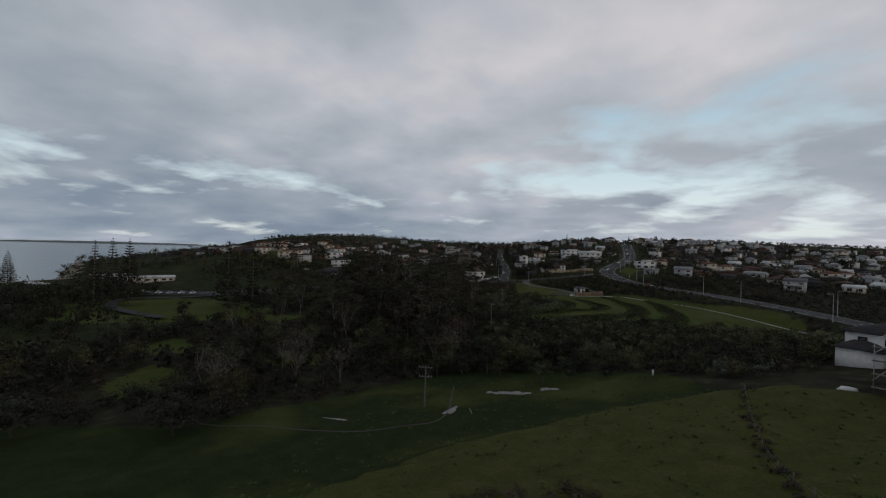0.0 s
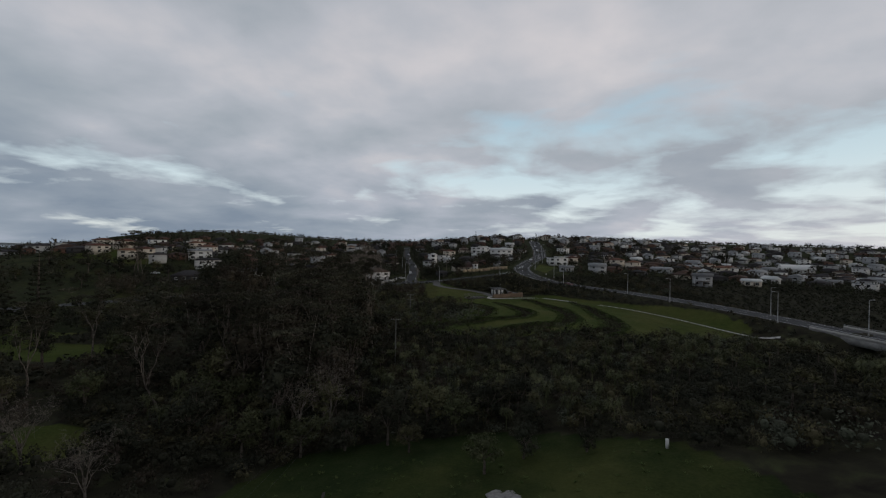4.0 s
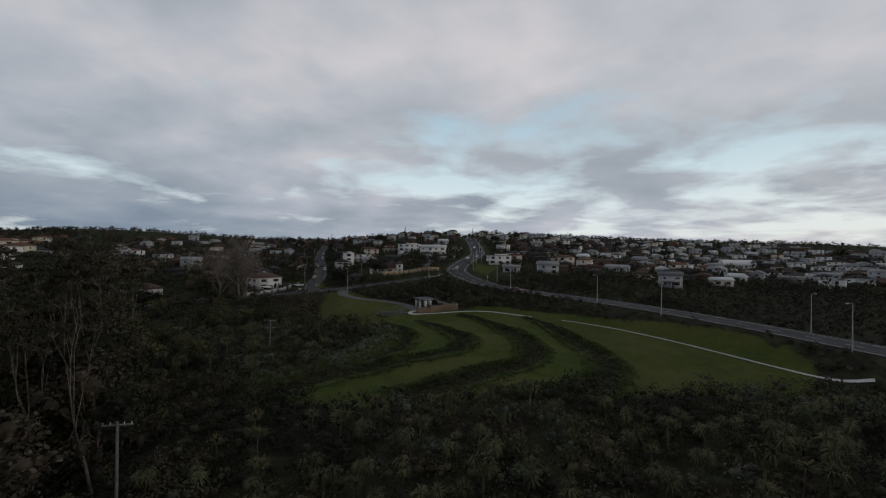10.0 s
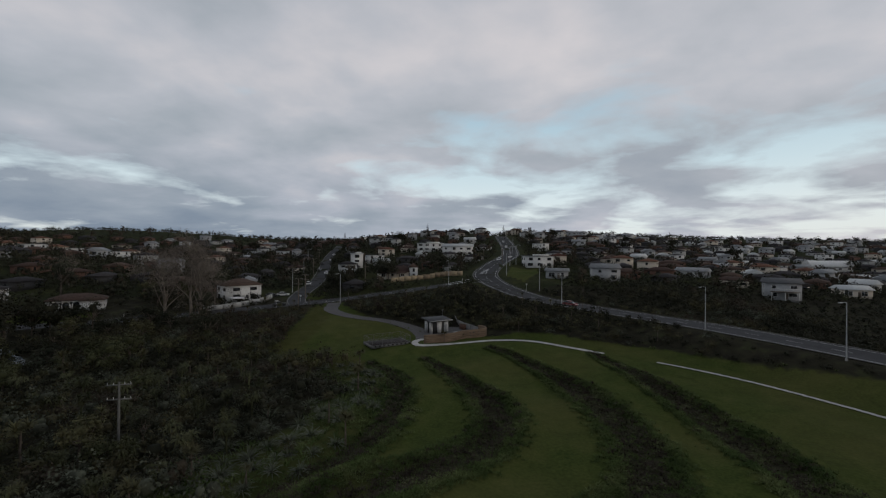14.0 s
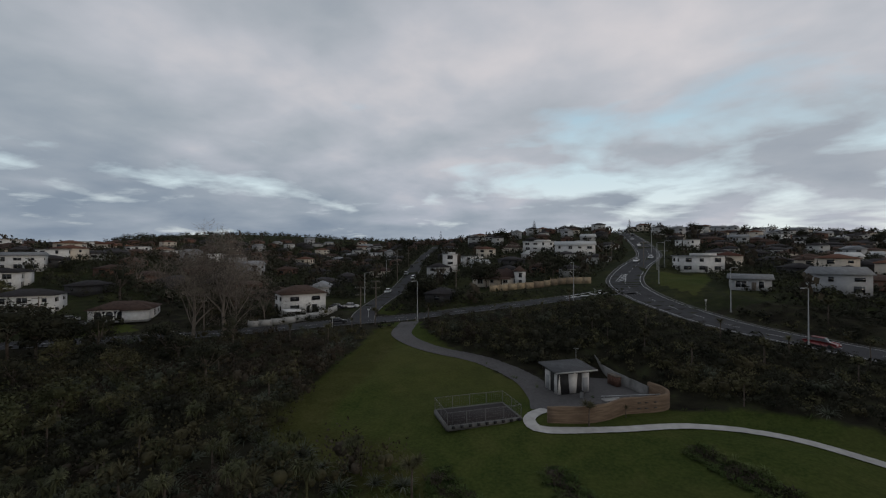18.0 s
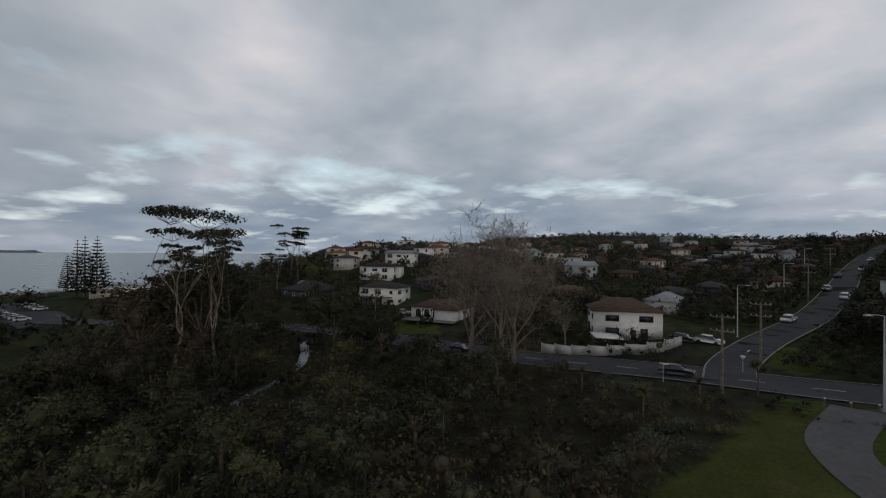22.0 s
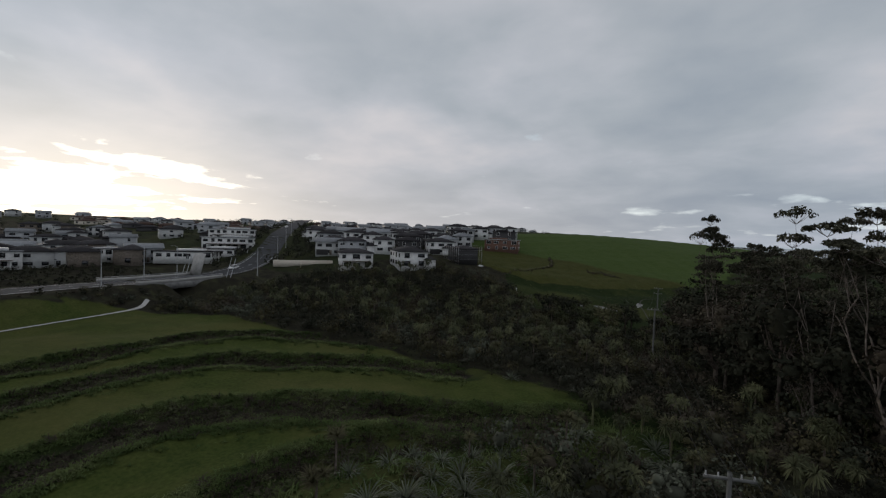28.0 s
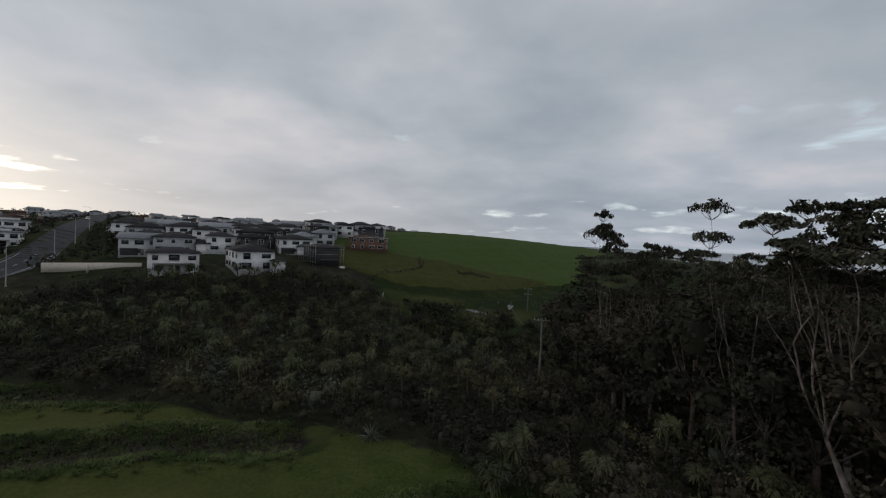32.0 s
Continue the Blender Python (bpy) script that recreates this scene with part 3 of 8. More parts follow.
def land(x, y):
    x, y = np.asarray(x, float), np.asarray(y, float)
    z = np.zeros(x.shape)
    for a, b, r, h in NEAR_MOUNDS + FAR_MOUNDS:
        z += h * np.exp(-((x - a) ** 2 + (y - b) ** 2) / (2 * r * r))
    z -= 6.8 * smooth(270, 430, y) + 3.0 * smooth(150, 300, x) * smooth(200, 300, y) + 4.0 * smooth(20, -70, y)
    z += 15 * np.exp(-((x + 430) ** 2 + (y - 430) ** 2) / 30000) + 9 * np.exp(-((x + 285) ** 2 + (y - 245) ** 2) / 6000)
    for a, b, r, h in HOME_MOUNDS:
        z += h * np.exp(-((x - a) ** 2 + (y - b) ** 2) / (2 * r * r))
    far = smooth(700, 1200, np.hypot(x, y - 150))
    z = z * (1 - far) + far * 42 * smooth(-500, 100, x * 0.75 + y * 0.5)
    z += 0.35 * np.sin(x * 0.19 + 1.3) * np.sin(y * 0.17) + 0.2 * np.sin(x * 0.43) * np.sin(y * 0.39 + 2)
    inland = coast(x, y)
    z = np.where(inland < 90, np.minimum(z, 2.0 + np.maximum(inland, 0) * (0.05 + 0.55 * smooth(120, 200, y) * (inland > 12))), z)
    return np.where(inland < 6, np.maximum(-6, inland * 0.3), z)


def height(x, y):
    x, y = np.asarray(x, float), np.asarray(y, float)
    z = land(x, y)
    close = (np.abs(x) < 260) & (y > -130) & (y < 680)
    if close.any():
        cx, cy, cz = x[close], y[close], z[close]
        for line, half in zip(BANK_LINES, BANK_HALF):
            d, who = nearest(cx, cy, line)
            d = d / half[who]
            cz = cz + half[who] / 4 * (0.45 * np.exp(-((d - 1.0) / 0.4) ** 2) - 0.5 * np.exp(-(d / 0.62) ** 2))
        d, _ = nearest(cx, cy, RIDGE_LINE)
        cz = cz + np.where(inside(cx, cy, HILL), 0.9, -1.0) * np.exp(-((d - 4) / 7) ** 2) * smooth(0, 4, d)
        pad = np.hypot((cx - 2.5) / 11.5, (cy - 191.5) / 10.5)
        pad = 1 - smooth(0.85, 1.4, pad)
        cz = cz * (1 - pad) + 9.0 * pad
        for line, half, fade in reversed(ROAD_LINES):
            d, who = nearest(cx, cy, line)
            w = 1 - smooth(half, half + fade, d)
            cz = cz * (1 - w) + (line[who, 2] - 0.06) * w
        z = z.copy()
        z[close] = cz
    return z


def height_at(x, y):
    return float(height(np.array([x]), np.array([y]))[0])


def link_mesh(name, verts, faces, mat, parent=None, smooth_faces=False):
    """A mesh object from arrays; faces all have the same number of corners."""
    me = bpy.data.meshes.new(name)
    v, f = np.asarray(verts, np.float32), np.asarray(faces, np.int32)
    k = f.shape[1]
    me.vertices.add(len(v))
    me.vertices.foreach_set("co", v.ravel())
    me.loops.add(f.size)
    me.loops.foreach_set("vertex_index", f.ravel())
    me.polygons.add(len(f))
    me.polygons.foreach_set("loop_start", np.arange(0, f.size, k, dtype=np.int32))
    me.update(calc_edges=True)
    if smooth_faces:
        me.polygons.foreach_set("use_smooth", np.ones(len(f), bool))
    me.materials.append(mat)
    ob = new(name, me)
    ob.parent = parent
    return ob


def grid_lines(lo, hi, fine_lo, fine_hi, fine):
    """Grid lines, fine in the middle and ever wider outwards."""
    mid = list(np.arange(fine_lo, fine_hi + 0.01, fine))
    step, a = fine, fine_hi
    while a < hi:
        step *= 1.07
        a += step
        mid.append(a)
    step, a, low = fine, fine_lo, []
    while a > lo:
        step *= 1.07
        a -= step
        low.append(a)
    return np.array(low[::-1] + mid)


WEST_SLOPE = along([(-24, 108, 0), (-16, 123, 0), (-10, 132, 0), (-8, 142, 0), (-8, 152, 0), (-11, 161, 0)], 2.0)


def build_ground():
    xs, ys = grid_lines(-4700, 4700, -110, 120, 1.5), grid_lines(-4700, 4700, -110, 262, 1.5)
    gx, gy = np.meshgrid(xs, ys)
    fx, fy = gx.ravel(), gy.ravel()
    z = height(fx, fy)
    nx, ny = len(xs), len(ys)
    i = (np.arange(ny - 1)[:, None] * nx + np.arange(nx - 1)[None]).ravel()
    ob = link_mesh("ground", np.stack([fx, fy, z], 1), np.stack([i, i + 1, i + nx + 1, i + nx], 1), M["ground"], smooth_faces=True)
    bank = np.full(fx.shape, 1e9)
    near_field = (np.abs(fx) < 120) & (fy > 60) & (fy < 240)
    for line, half in zip(BANK_LINES, BANK_HALF):
        d, who = nearest(fx[near_field], fy[near_field], line)
        bank[near_field] = np.minimum(bank[near_field], d / half[who])
    field = inside(fx, fy, FIELD)
    part = field.astype(float)
    d, _ = nearest(fx[near_field], fy[near_field], along([(*p, 0.0) for p in FIELD + FIELD[:1]], 1.0))
    part[near_field] = np.clip(0.5 + np.where(field[near_field], d, -d) / 3.6, 0, 1)
    mown = part * smooth(0.85, 1.25, bank)
    rough = np.maximum(inside(fx, fy, MEADOW), field * smooth(0.35, 0.7, bank) * smooth(1.3, 1.1, bank))
    edge, _ = nearest(fx[near_field], fy[near_field], WEST_SLOPE)
    rough[near_field] = np.maximum(rough[near_field], smooth(11, 7, edge))
    town = ((fy > 235) | (fx < -130) | (fx > 75)) & (coast(fx, fy) > 20)
    rough = np.maximum(rough, town * np.where((fx > 60) & (fy < 262) & (fy > 60), 0.15, 0.5))
    for lawn in LAWNS + GLADES:
        mown = np.maximum(mown, inside(fx, fy, lawn))
    hill = inside(fx, fy, HILL).astype(float)
    near = (np.abs(fx) < 60) & (fy > 150) & (fy < 225)
    d, _ = nearest(fx[near], fy[near], WEST_EDGE)
    hill[near] = np.maximum(hill[near], 0.95 * np.exp(-(d / 4.5) ** 2))
    soil = ((coast(fx, fy) < 24) & (coast(fx, fy) > -20)).astype(float)
    attr = ob.data.color_attributes.new("zone", "FLOAT_COLOR", "POINT")
    attr.data.foreach_set("color", np.stack([mown, rough, soil, hill], 1).astype(np.float32).ravel())
    # where the hill takes the green brightened for the light on it
    lit_hill = ob.data.attributes.new("lit_pasture", "FLOAT", "POINT")
    lit_hill.data.foreach_set("value", (hill * smooth(-38, -52, fy)).astype(np.float32))
    return tagged(ob, "dark green grassed and wooded ground rolling to the sea", "ground", kind="structure")


build_ground()
sea = link_mesh("water", [(-4900, -4900, 0), (-200, -4900, 0), (-200, 4900, 0), (-4900, 4900, 0)], [(0, 1, 2, 3)], M["water"])
tagged(sea, "calm grey-blue sea reflecting the cloudy sky", "sea", kind="structure")


def strip(name, line, half, mat, lift=0.0, off=0.0, step=2.0, start=0.0, end=1.0, parent=None, conform=False):
    """A band that follows a line; off shifts it sideways to the right of its way."""
    p = along(line, step)
    p = p[int(start * len(p)):max(2, int(end * len(p)))]
    way = np.gradient(p[:, :2], axis=0)
    way /= np.linalg.norm(way, axis=1)[:, None] + 1e-9
    side = np.stack([way[:, 1], -way[:, 0]], 1)
    a, b = p.copy(), p.copy()
    a[:, :2] += side * (off - half)
    b[:, :2] += side * (off + half)
    a[:, 2] += lift
    b[:, 2] += lift
    if conform:
        for q in (a, b):
            q[:, 2] = height(q[:, 0], q[:, 1]) + lift + 0.03
    v = np.empty((2 * len(p), 3))
    v[0::2], v[1::2] = a, b
    i = np.arange(len(p) - 1) * 2
    return link_mesh(name, v, np.stack([i + 1, i, i + 2, i + 3], 1)[:, ::-1], mat, parent)


def dashes(name, line, mat, lift, off, length, gap, half, a=0.0, b=1.0, parent=None):
    p = along(line, 0.5)
    p = p[int(a * len(p)):int(b * len(p))]
    s = np.r_[0, np.cumsum(np.linalg.norm(np.diff(p[:, :2], axis=0), axis=1))]
    way = np.gradient(p[:, :2], axis=0)
    way /= np.linalg.norm(way, axis=1)[:, None] + 1e-9
    v, f, t = [], [], 0.0
    while t + length < s[-1]:
        for u in (t, t + length):
            c = np.array([np.interp(u, s, p[:, k]) for k in range(3)])
            w = np.array([np.interp(u, s, way[:, k]) for k in range(2)])
            w /= np.linalg.norm(w)
            for e in (off - half, off + half):
                v.append((c[0] + w[1] * e, c[1] - w[0] * e, c[2] + lift))
        k = len(v) - 4
        f.append((k, k + 1, k + 3, k + 2))
        t += length + gap
    return link_mesh(name, v, f, mat, parent)


def road(name, line, half, label, centre=True, edge=True, start=0.0):
    r = tagged(strip(name, line, half, M["asphalt"], 0.05), label, "road", kind="structure")
    if centre:
        dashes("centre_line", line, M["paint"], 0.062, 0, 3, 4.5, 0.07, start, parent=r)
    for s in (-1, 1):
        if edge:
            strip("edge_line", line, 0.08, M["paint"], 0.062, s * (half - 0.9), start=start, parent=r)
        strip("kerb", line, 0.12, M["kerb"], 0.15, s * (half + 0.12), start=start, parent=r)
    return r


road("road_main", MAIN_ROAD, 5.2, "grey asphalt arterial road with white lane markings climbing a hill", start=0.27)
road("road_beach", BEACH_ROAD, 4.4, "grey asphalt street with dashed centre line and kerbs", edge=False)
road("road_side", SIDE_STREET, 2.9, "grey asphalt suburban street climbing between houses", centre=False, edge=False)
tagged(strip("drive", DRIVE, 2.2, M["gravel"], 0.06, step=0.7, conform=True), "grey gravel drive curving down to the toilet block", "drive", kind="structure")
tagged(strip("footpath", FOOTPATH, 0.75, M["path"], 0.08, step=0.7, conform=True), "pale concrete footpath winding through mown grass", "footpath", kind="structure")
tagged(strip("path_east", EAST_PATH, 0.42, M["path"], 0.08, step=0.7, start=0.13, conform=True), "narrow pale footpath running through mown grass towards the bridge", "footpath", kind="structure")

# ---- plants ----
rng = np.random.default_rng(7)


def join(parts):
    """One (verts, quads) from many."""
    vs, fs, n = [], [], 0
    for v, f in parts:
        vs.append(v)
        fs.append(f + n)
        n += len(v)
    return np.vstack(vs), np.vstack(fs)


def leaf_cloud(blobs, n, size, upward=0.35, droop=0.0, long=1.0, r=None, loose=0.0):
    """Small bent leaf clumps over the skins of blobs (x, y, z, rx, ry, rz)."""
    r = r or rng
    b = np.array(blobs, float)
    area = (b[:, 3] * b[:, 4] + b[:, 4] * b[:, 5] + b[:, 3] * b[:, 5])
    who = r.choice(len(b), n, p=area / area.sum())
    d = r.normal(size=(n, 3))
    d[:, 2] += upward
    d /= np.linalg.norm(d, axis=1)[:, None]
    c = b[who, :3] + d * b[who, 3:6] * r.uniform(0.72 - loose, 1.08 + loose, n)[:, None]
    nrm = d + r.normal(size=(n, 3)) * 0.55
    nrm[:, 2] += 0.3
    nrm /= np.linalg.norm(nrm, axis=1)[:, None]
    u = np.cross(nrm, r.normal(size=(n, 3)))
    u /= np.linalg.norm(u, axis=1)[:, None]
    v = np.cross(nrm, u)
    s = size * r.uniform(0.55, 1.35, n)[:, None]
    q = np.stack([c - u * s * long, c - v * s * 0.55 - nrm * s * 0.15, c + u * s * long - nrm * s * droop, c + v * s * 0.55 + nrm * s * 0.12], 1)
    return q.reshape(-1, 3), np.arange(4 * n).reshape(n, 4)


def core(blobs, k=0.8):
    """Dull solid hearts inside a crown, as lumpy six-sided beads."""
    out = []
    for x, y, z, rx, ry, rz in blobs:
        a = np.linspace(0, 2 * math.pi, 6, endpoint=False)
        rings = []
        for lat in (-0.9, 0.0, 0.8):
            rr = math.cos(lat) * rng.uniform(0.85, 1.1, 6)
            rings.append(np.stack([x + rx * k * rr * np.cos(a), y + ry * k * rr * np.sin(a), np.full(6, z + rz * k * math.sin(lat))], 1))
        v = np.vstack(rings)
        f = [(i * 6 + j, i * 6 + (j + 1) % 6, (i + 1) * 6 + (j + 1) % 6, (i + 1) * 6 + j) for i in range(2) for j in range(6)]
        f += [(12, 13, 14, 15), (12, 15, 16, 17)]
        out.append((v, np.array(f)))
    return join(out)


def tube(points, radii, sides=6):
    """A tapered limb along points."""
    p, rr = np.array(points, float), np.array(radii, float)
    d = np.gradient(p, axis=0)
    d /= np.linalg.norm(d, axis=1)[:, None] + 1e-9
    ref = np.where(np.abs(d[:, 2:]) > 0.9, [[1.0, 0, 0]], [[0, 0, 1.0]])
    u = np.cross(d, ref)
    u /= np.linalg.norm(u, axis=1)[:, None] + 1e-9
    w = np.cross(d, u)
    a = np.linspace(0, 2 * math.pi, sides, endpoint=False)
    v = (p[:, None] + rr[:, None, None] * (np.cos(a)[None, :, None] * u[:, None] + np.sin(a)[None, :, None] * w[:, None])).reshape(-1, 3)
    i, j = np.meshgrid(np.arange(len(p) - 1), np.arange(sides), indexing="ij")
    i, j = i.ravel(), j.ravel()
    f = np.stack([i * sides + j, i * sides + (j + 1) % sides, (i + 1) * sides + (j + 1) % sides, (i + 1) * sides + j], 1)
    return v, f


def limb(start, way, length, radius, bend=0.25, steps=5, r=None):
    r = r or rng
    p, d = [np.array(start, float)], np.array(way, float)
    d /= np.linalg.norm(d)
    for _ in range(steps):
        d = d + r.normal(size=3) * bend * 0.5
        d /= np.linalg.norm(d)
        p.append(p[-1] + d * length / steps)
    return np.array(p), np.linspace(radius, radius * 0.45, steps + 1), d


def branches(start, way, length, radius, depth, spread=0.6, sides=5, lift=0.15, kids=(2, 4)):
    """A branching limb system, thinning to twigs; gives the pieces and the tips."""
    p, rr, d = limb(start, way, length, radius, 0.15, 4 if depth > 1 else 3)
    pieces, tips = [tube(p, rr, sides if depth > 1 else 3)], []
    if depth == 0:
        return pieces, [p[-1]]
    for i in range(int(rng.integers(kids[0], kids[1] + 1))):
        at = p[int(rng.integers(max(1, len(p) // 2), len(p)))]
        w = d + rng.normal(size=3) * spread
        w[2] += lift
        a, b = branches(at, w, length * rng.uniform(0.55, 0.8), max(0.008, rr[-1] * rng.uniform(0.6, 0.85)), depth - 1, spread, sides, lift, kids)
        pieces += a
        tips += b
    return pieces, tips


def place(template, spots):
    """Many copies of a template in one pair of arrays; spots: x, y, z, turn, width, height."""
    v, f = template
    s = np.asarray(spots, float)
    c, n = np.cos(s[:, 3])[:, None], np.sin(s[:, 3])[:, None]
    x = (v[None, :, 0] * c - v[None, :, 1] * n) * s[:, 4:5] + s[:, 0:1]
    y = (v[None, :, 0] * n + v[None, :, 1] * c) * s[:, 4:5] + s[:, 1:2]
    z = v[None, :, 2] * s[:, 5:6] + s[:, 2:3]
    faces = (f[None] + (np.arange(len(s)) * len(v))[:, None, None]).reshape(-1, f.shape[1])
    return np.stack([x, y, z], 2).reshape(-1, 3), faces


def bush_template(n, size, lumps=5, seed=0, hearts=3):
    r = np.random.default_rng(seed)
    blobs = [(0, 0, 0.5, 0.62, 0.62, 0.5)]
    for _ in range(lumps):
        a, d = r.uniform(0, 6.28), r.uniform(0.35, 0.65)
        s = r.uniform(0.28, 0.45)
        blobs.append((d * math.cos(a), d * math.sin(a), r.uniform(0.4, 0.85), s, s, s * 0.9))
    return join([leaf_cloud(blobs, n, size, long=0.85, r=r, loose=0.1), core(blobs[:hearts], 0.40)])


BUSH = [bush_template(230, 0.066, 10, s) for s in range(5)]
BUSH_MID = [bush_template(62, 0.13, 5, 80 + s, 1) for s in range(4)]
BUSH_LOW = [bush_template(48, 0.17, 4, 40 + s, 1) for s in range(3)]
BUSH_BANK = [bush_template(56, 0.11, 3, 60 + s, 1) for s in range(3)]
BUSH_FAR = [bush_template(34, 0.22, 4, 20 + s, 1) for s in range(4)]


def scatter(area, count, seed, keep=None, gap=0.0):
    """Random spots in a box x0, x1, y0, y1, thinned by keep(x, y)."""
    r = np.random.default_rng(seed)
    x, y = r.uniform(area[0], area[1], count), r.uniform(area[2], area[3], count)
    if keep is not None:
        k = keep(x, y)
        x, y = x[k], y[k]
    if gap:
        taken, out = {}, []
        for i in range(len(x)):
            cx, cy = int(x[i] // gap), int(y[i] // gap)
            if all((x[i] - x[j]) ** 2 + (y[i] - y[j]) ** 2 > gap * gap for a in (-1, 0, 1) for b in (-1, 0, 1) for j in taken.get((cx + a, cy + b), ())):
                taken.setdefault((cx, cy), []).append(i)
                out.append(i)
        x, y = x[out], y[out]
    return x, y


BRIDGE_LINE = along(MAIN_ROAD, 3)
BRIDGE_LINE = BRIDGE_LINE[(BRIDGE_LINE[:, 1] > 82) & (BRIDGE_LINE[:, 1] < 114) & (BRIDGE_LINE[:, 0] > 80)]


def road_clear(x, y, spare=1.5):
    ok = np.ones(x.shape, bool)
    for line, half, _ in ROAD_LINES:
        d, _ = nearest(x, y, line[::2])
        ok &= d > half + spare
    d, _ = nearest(x, y, BRIDGE_LINE)
    return ok & (d > 10)


HUT_ZONE = [(-8, 176), (14, 178), (15, 194), (5, 203), (-8, 198)]
HOMES = [(38, -4), (46, 28), (56, 46), (78, 54), (112, 46), (150, 20), (200, -30), (200, -190), (90, -190), (62, -88), (42, -34)]
PASTURE = [(-230, 60), (-235, 40), (-190, 20), (-150, 30), (-120, 60), (-130, 90), (-170, 100), (-215, 92)]


STREAM = [(-86, 165.5, 4.2), (-91, 169.2, 4.6), (-97, 173, 4.6), (-107, 178, 4.5), (-122, 180.5, 4.0)]
STREAM_LINE = along(STREAM, 2.0)


def in_glade(x, y):
    hit = np.zeros(np.shape(x), bool)
    for g in GLADES:
        hit |= inside(x, y, g)
    return hit


def wild(x, y):
    """Where scrub grows."""
    ok = road_clear(x, y) & ~inside(x, y, FIELD) & ~inside(x, y, MEADOW) & ~inside(x, y, HUT_ZONE) & ~inside(x, y, HOMES)
    d, _ = nearest(x, y, STREAM_LINE)
    return ok & (d > 3.4)


def stuff(name, label, templates, x, y, lo, hi, tall, mat, seed, category="shrubs", sink=0.15, size=None):
    r = np.random.default_rng(seed)
    keep = ~in_glade(x, y)
    x, y = x[keep], y[keep]
    if size is not None:
        size = size[keep]
    z = height(x, y)
    parts, who = [], r.integers(0, len(templates), len(x))
    for k, t in enumerate(templates):
        m = who == k
        if m.any():
            w = r.uniform(lo, hi, m.sum()) * (size[m] if size is not None else 1.0)
            parts.append(place(t, np.stack([x[m], y[m], z[m] - sink, r.uniform(0, 6.28, m.sum()), w, w * r.uniform(*tall, m.sum())], 1)))
    v, f = join(parts)
    return tagged(link_mesh(name, v, f, mat, smooth_faces=True), label, category, kind="stuff")


def low_by_road(x, y):
    """Scrub stays low beside the carriageways and grows taller away from them."""
    d = np.minimum(nearest(x, y, ROAD_LINES[0][0][::2])[0], nearest(x, y, ROAD_LINES[1][0][::2])[0])
    low = 0.40 + 0.40 * smooth(-52, -72, x)
    return low + (1 - low) * smooth(5, 30, d)


def flax_slope(x, y):
    """The strip of rough grass and flax between the terraces and the scrub."""
    ok = wild(x, y) & (y > 106) & (y < 166) & (x > -36) & (x < 4)
    d, _ = nearest(x, y, WEST_SLOPE)
    return ok & (d < 9 + 2.5 * np.sin(0.4 * y) + np.sin(1.1 * x))


def near_wild(x, y):
    return wild(x, y) & (((y > 24) & (y < 104) & (x > -75) & (x < 80)) | ((y >= 104) & (y < 232) & (x > -100)))


def valley_patch(x, y):
    p = np.sin(x * 0.11 + 0.7) * np.sin(y * 0.13 + 1.9) + 0.5 * np.sin(x * 0.05 - y * 0.07)
    return p


sx, sy = scatter((-105, 95, 24, 236), 20000, 11, near_wild, 2.25)
thin = ~flax_slope(sx, sy) | (np.random.default_rng(6).random(len(sx)) < 0.22)
sx, sy = sx[thin], sy[thin]
pv = valley_patch(sx, sy) + np.random.default_rng(3).normal(0, 0.45, len(sx))
pv += 1.1 * ((sx < -30) & (sy > 150) & (sy < 214)) * smooth(-100, -40, sx)
groups = [
    ("dark_scrub", "dense dark green native scrub filling the valley", pv < 0.12, M["leaf_dark"]),
    ("olive_scrub", "olive-green shrubs mixed through the valley scrub", (pv >= 0.12) & (pv < 0.66), M["leaf_olive"]),
    ("grey_scrub", "grey-green shrubs with pale leaf tips", (pv >= 0.66) & (pv < 1.05), M["leaf_grey"]),
    ("russet_scrub", "brownish winter shrubs among the green scrub", pv >= 1.05, M["leaf_brown"]),
]
for i, (nm, lab, sel, mt) in enumerate(groups):
    stuff(nm, lab, BUSH, sx[sel], sy[sel], 1.5, 3.3, (0.8, 1.35), mt, 30 + i, size=low_by_road(sx[sel], sy[sel]))

# the bank between the drive and the roads: dense low bushes
nx_, ny_ = scatter((-36, 62, 188, 246), 9000, 15, lambda x, y: wild(x, y) & (y > 196 - 0.35 * x) & (y < 262 - 0.9 * x) & (y < 236 + 0.35 * x), 1.15)
npv = np.random.default_rng(9).random(len(nx_))
for i, (nm, lab, sel, mt) in enumerate([("bank_bushes", "olive-green bushes on the road bank", npv < 0.4, M["leaf_olive"]), ("bank_scrub", "dark green bushes on the road bank", npv >= 0.4, M["leaf_dark"])]):
    stuff(nm, lab, BUSH_MID, nx_[sel], ny_[sel], 0.9, 1.7, (0.8, 1.3), mt, 46 + i, size=0.35 + 0.65 * low_by_road(nx_[sel], ny_[sel]))

vx, vy = scatter((30, 66, 176, 212), 700, 96, lambda x, y: wild(x, y) & (nearest(x, y, MAIN_LINE)[0] < 11) & (nearest(x, y, [(47, 196), (42, 202), (52, 190), (37, 207)])[0] < 8.5), 1.7)
stuff("verge_thicket", "dark thicket standing between the footpath and the road", BUSH_LOW, vx, vy, 1.1, 1.7, (1.0, 1.5), M["leaf_dark"], 97)

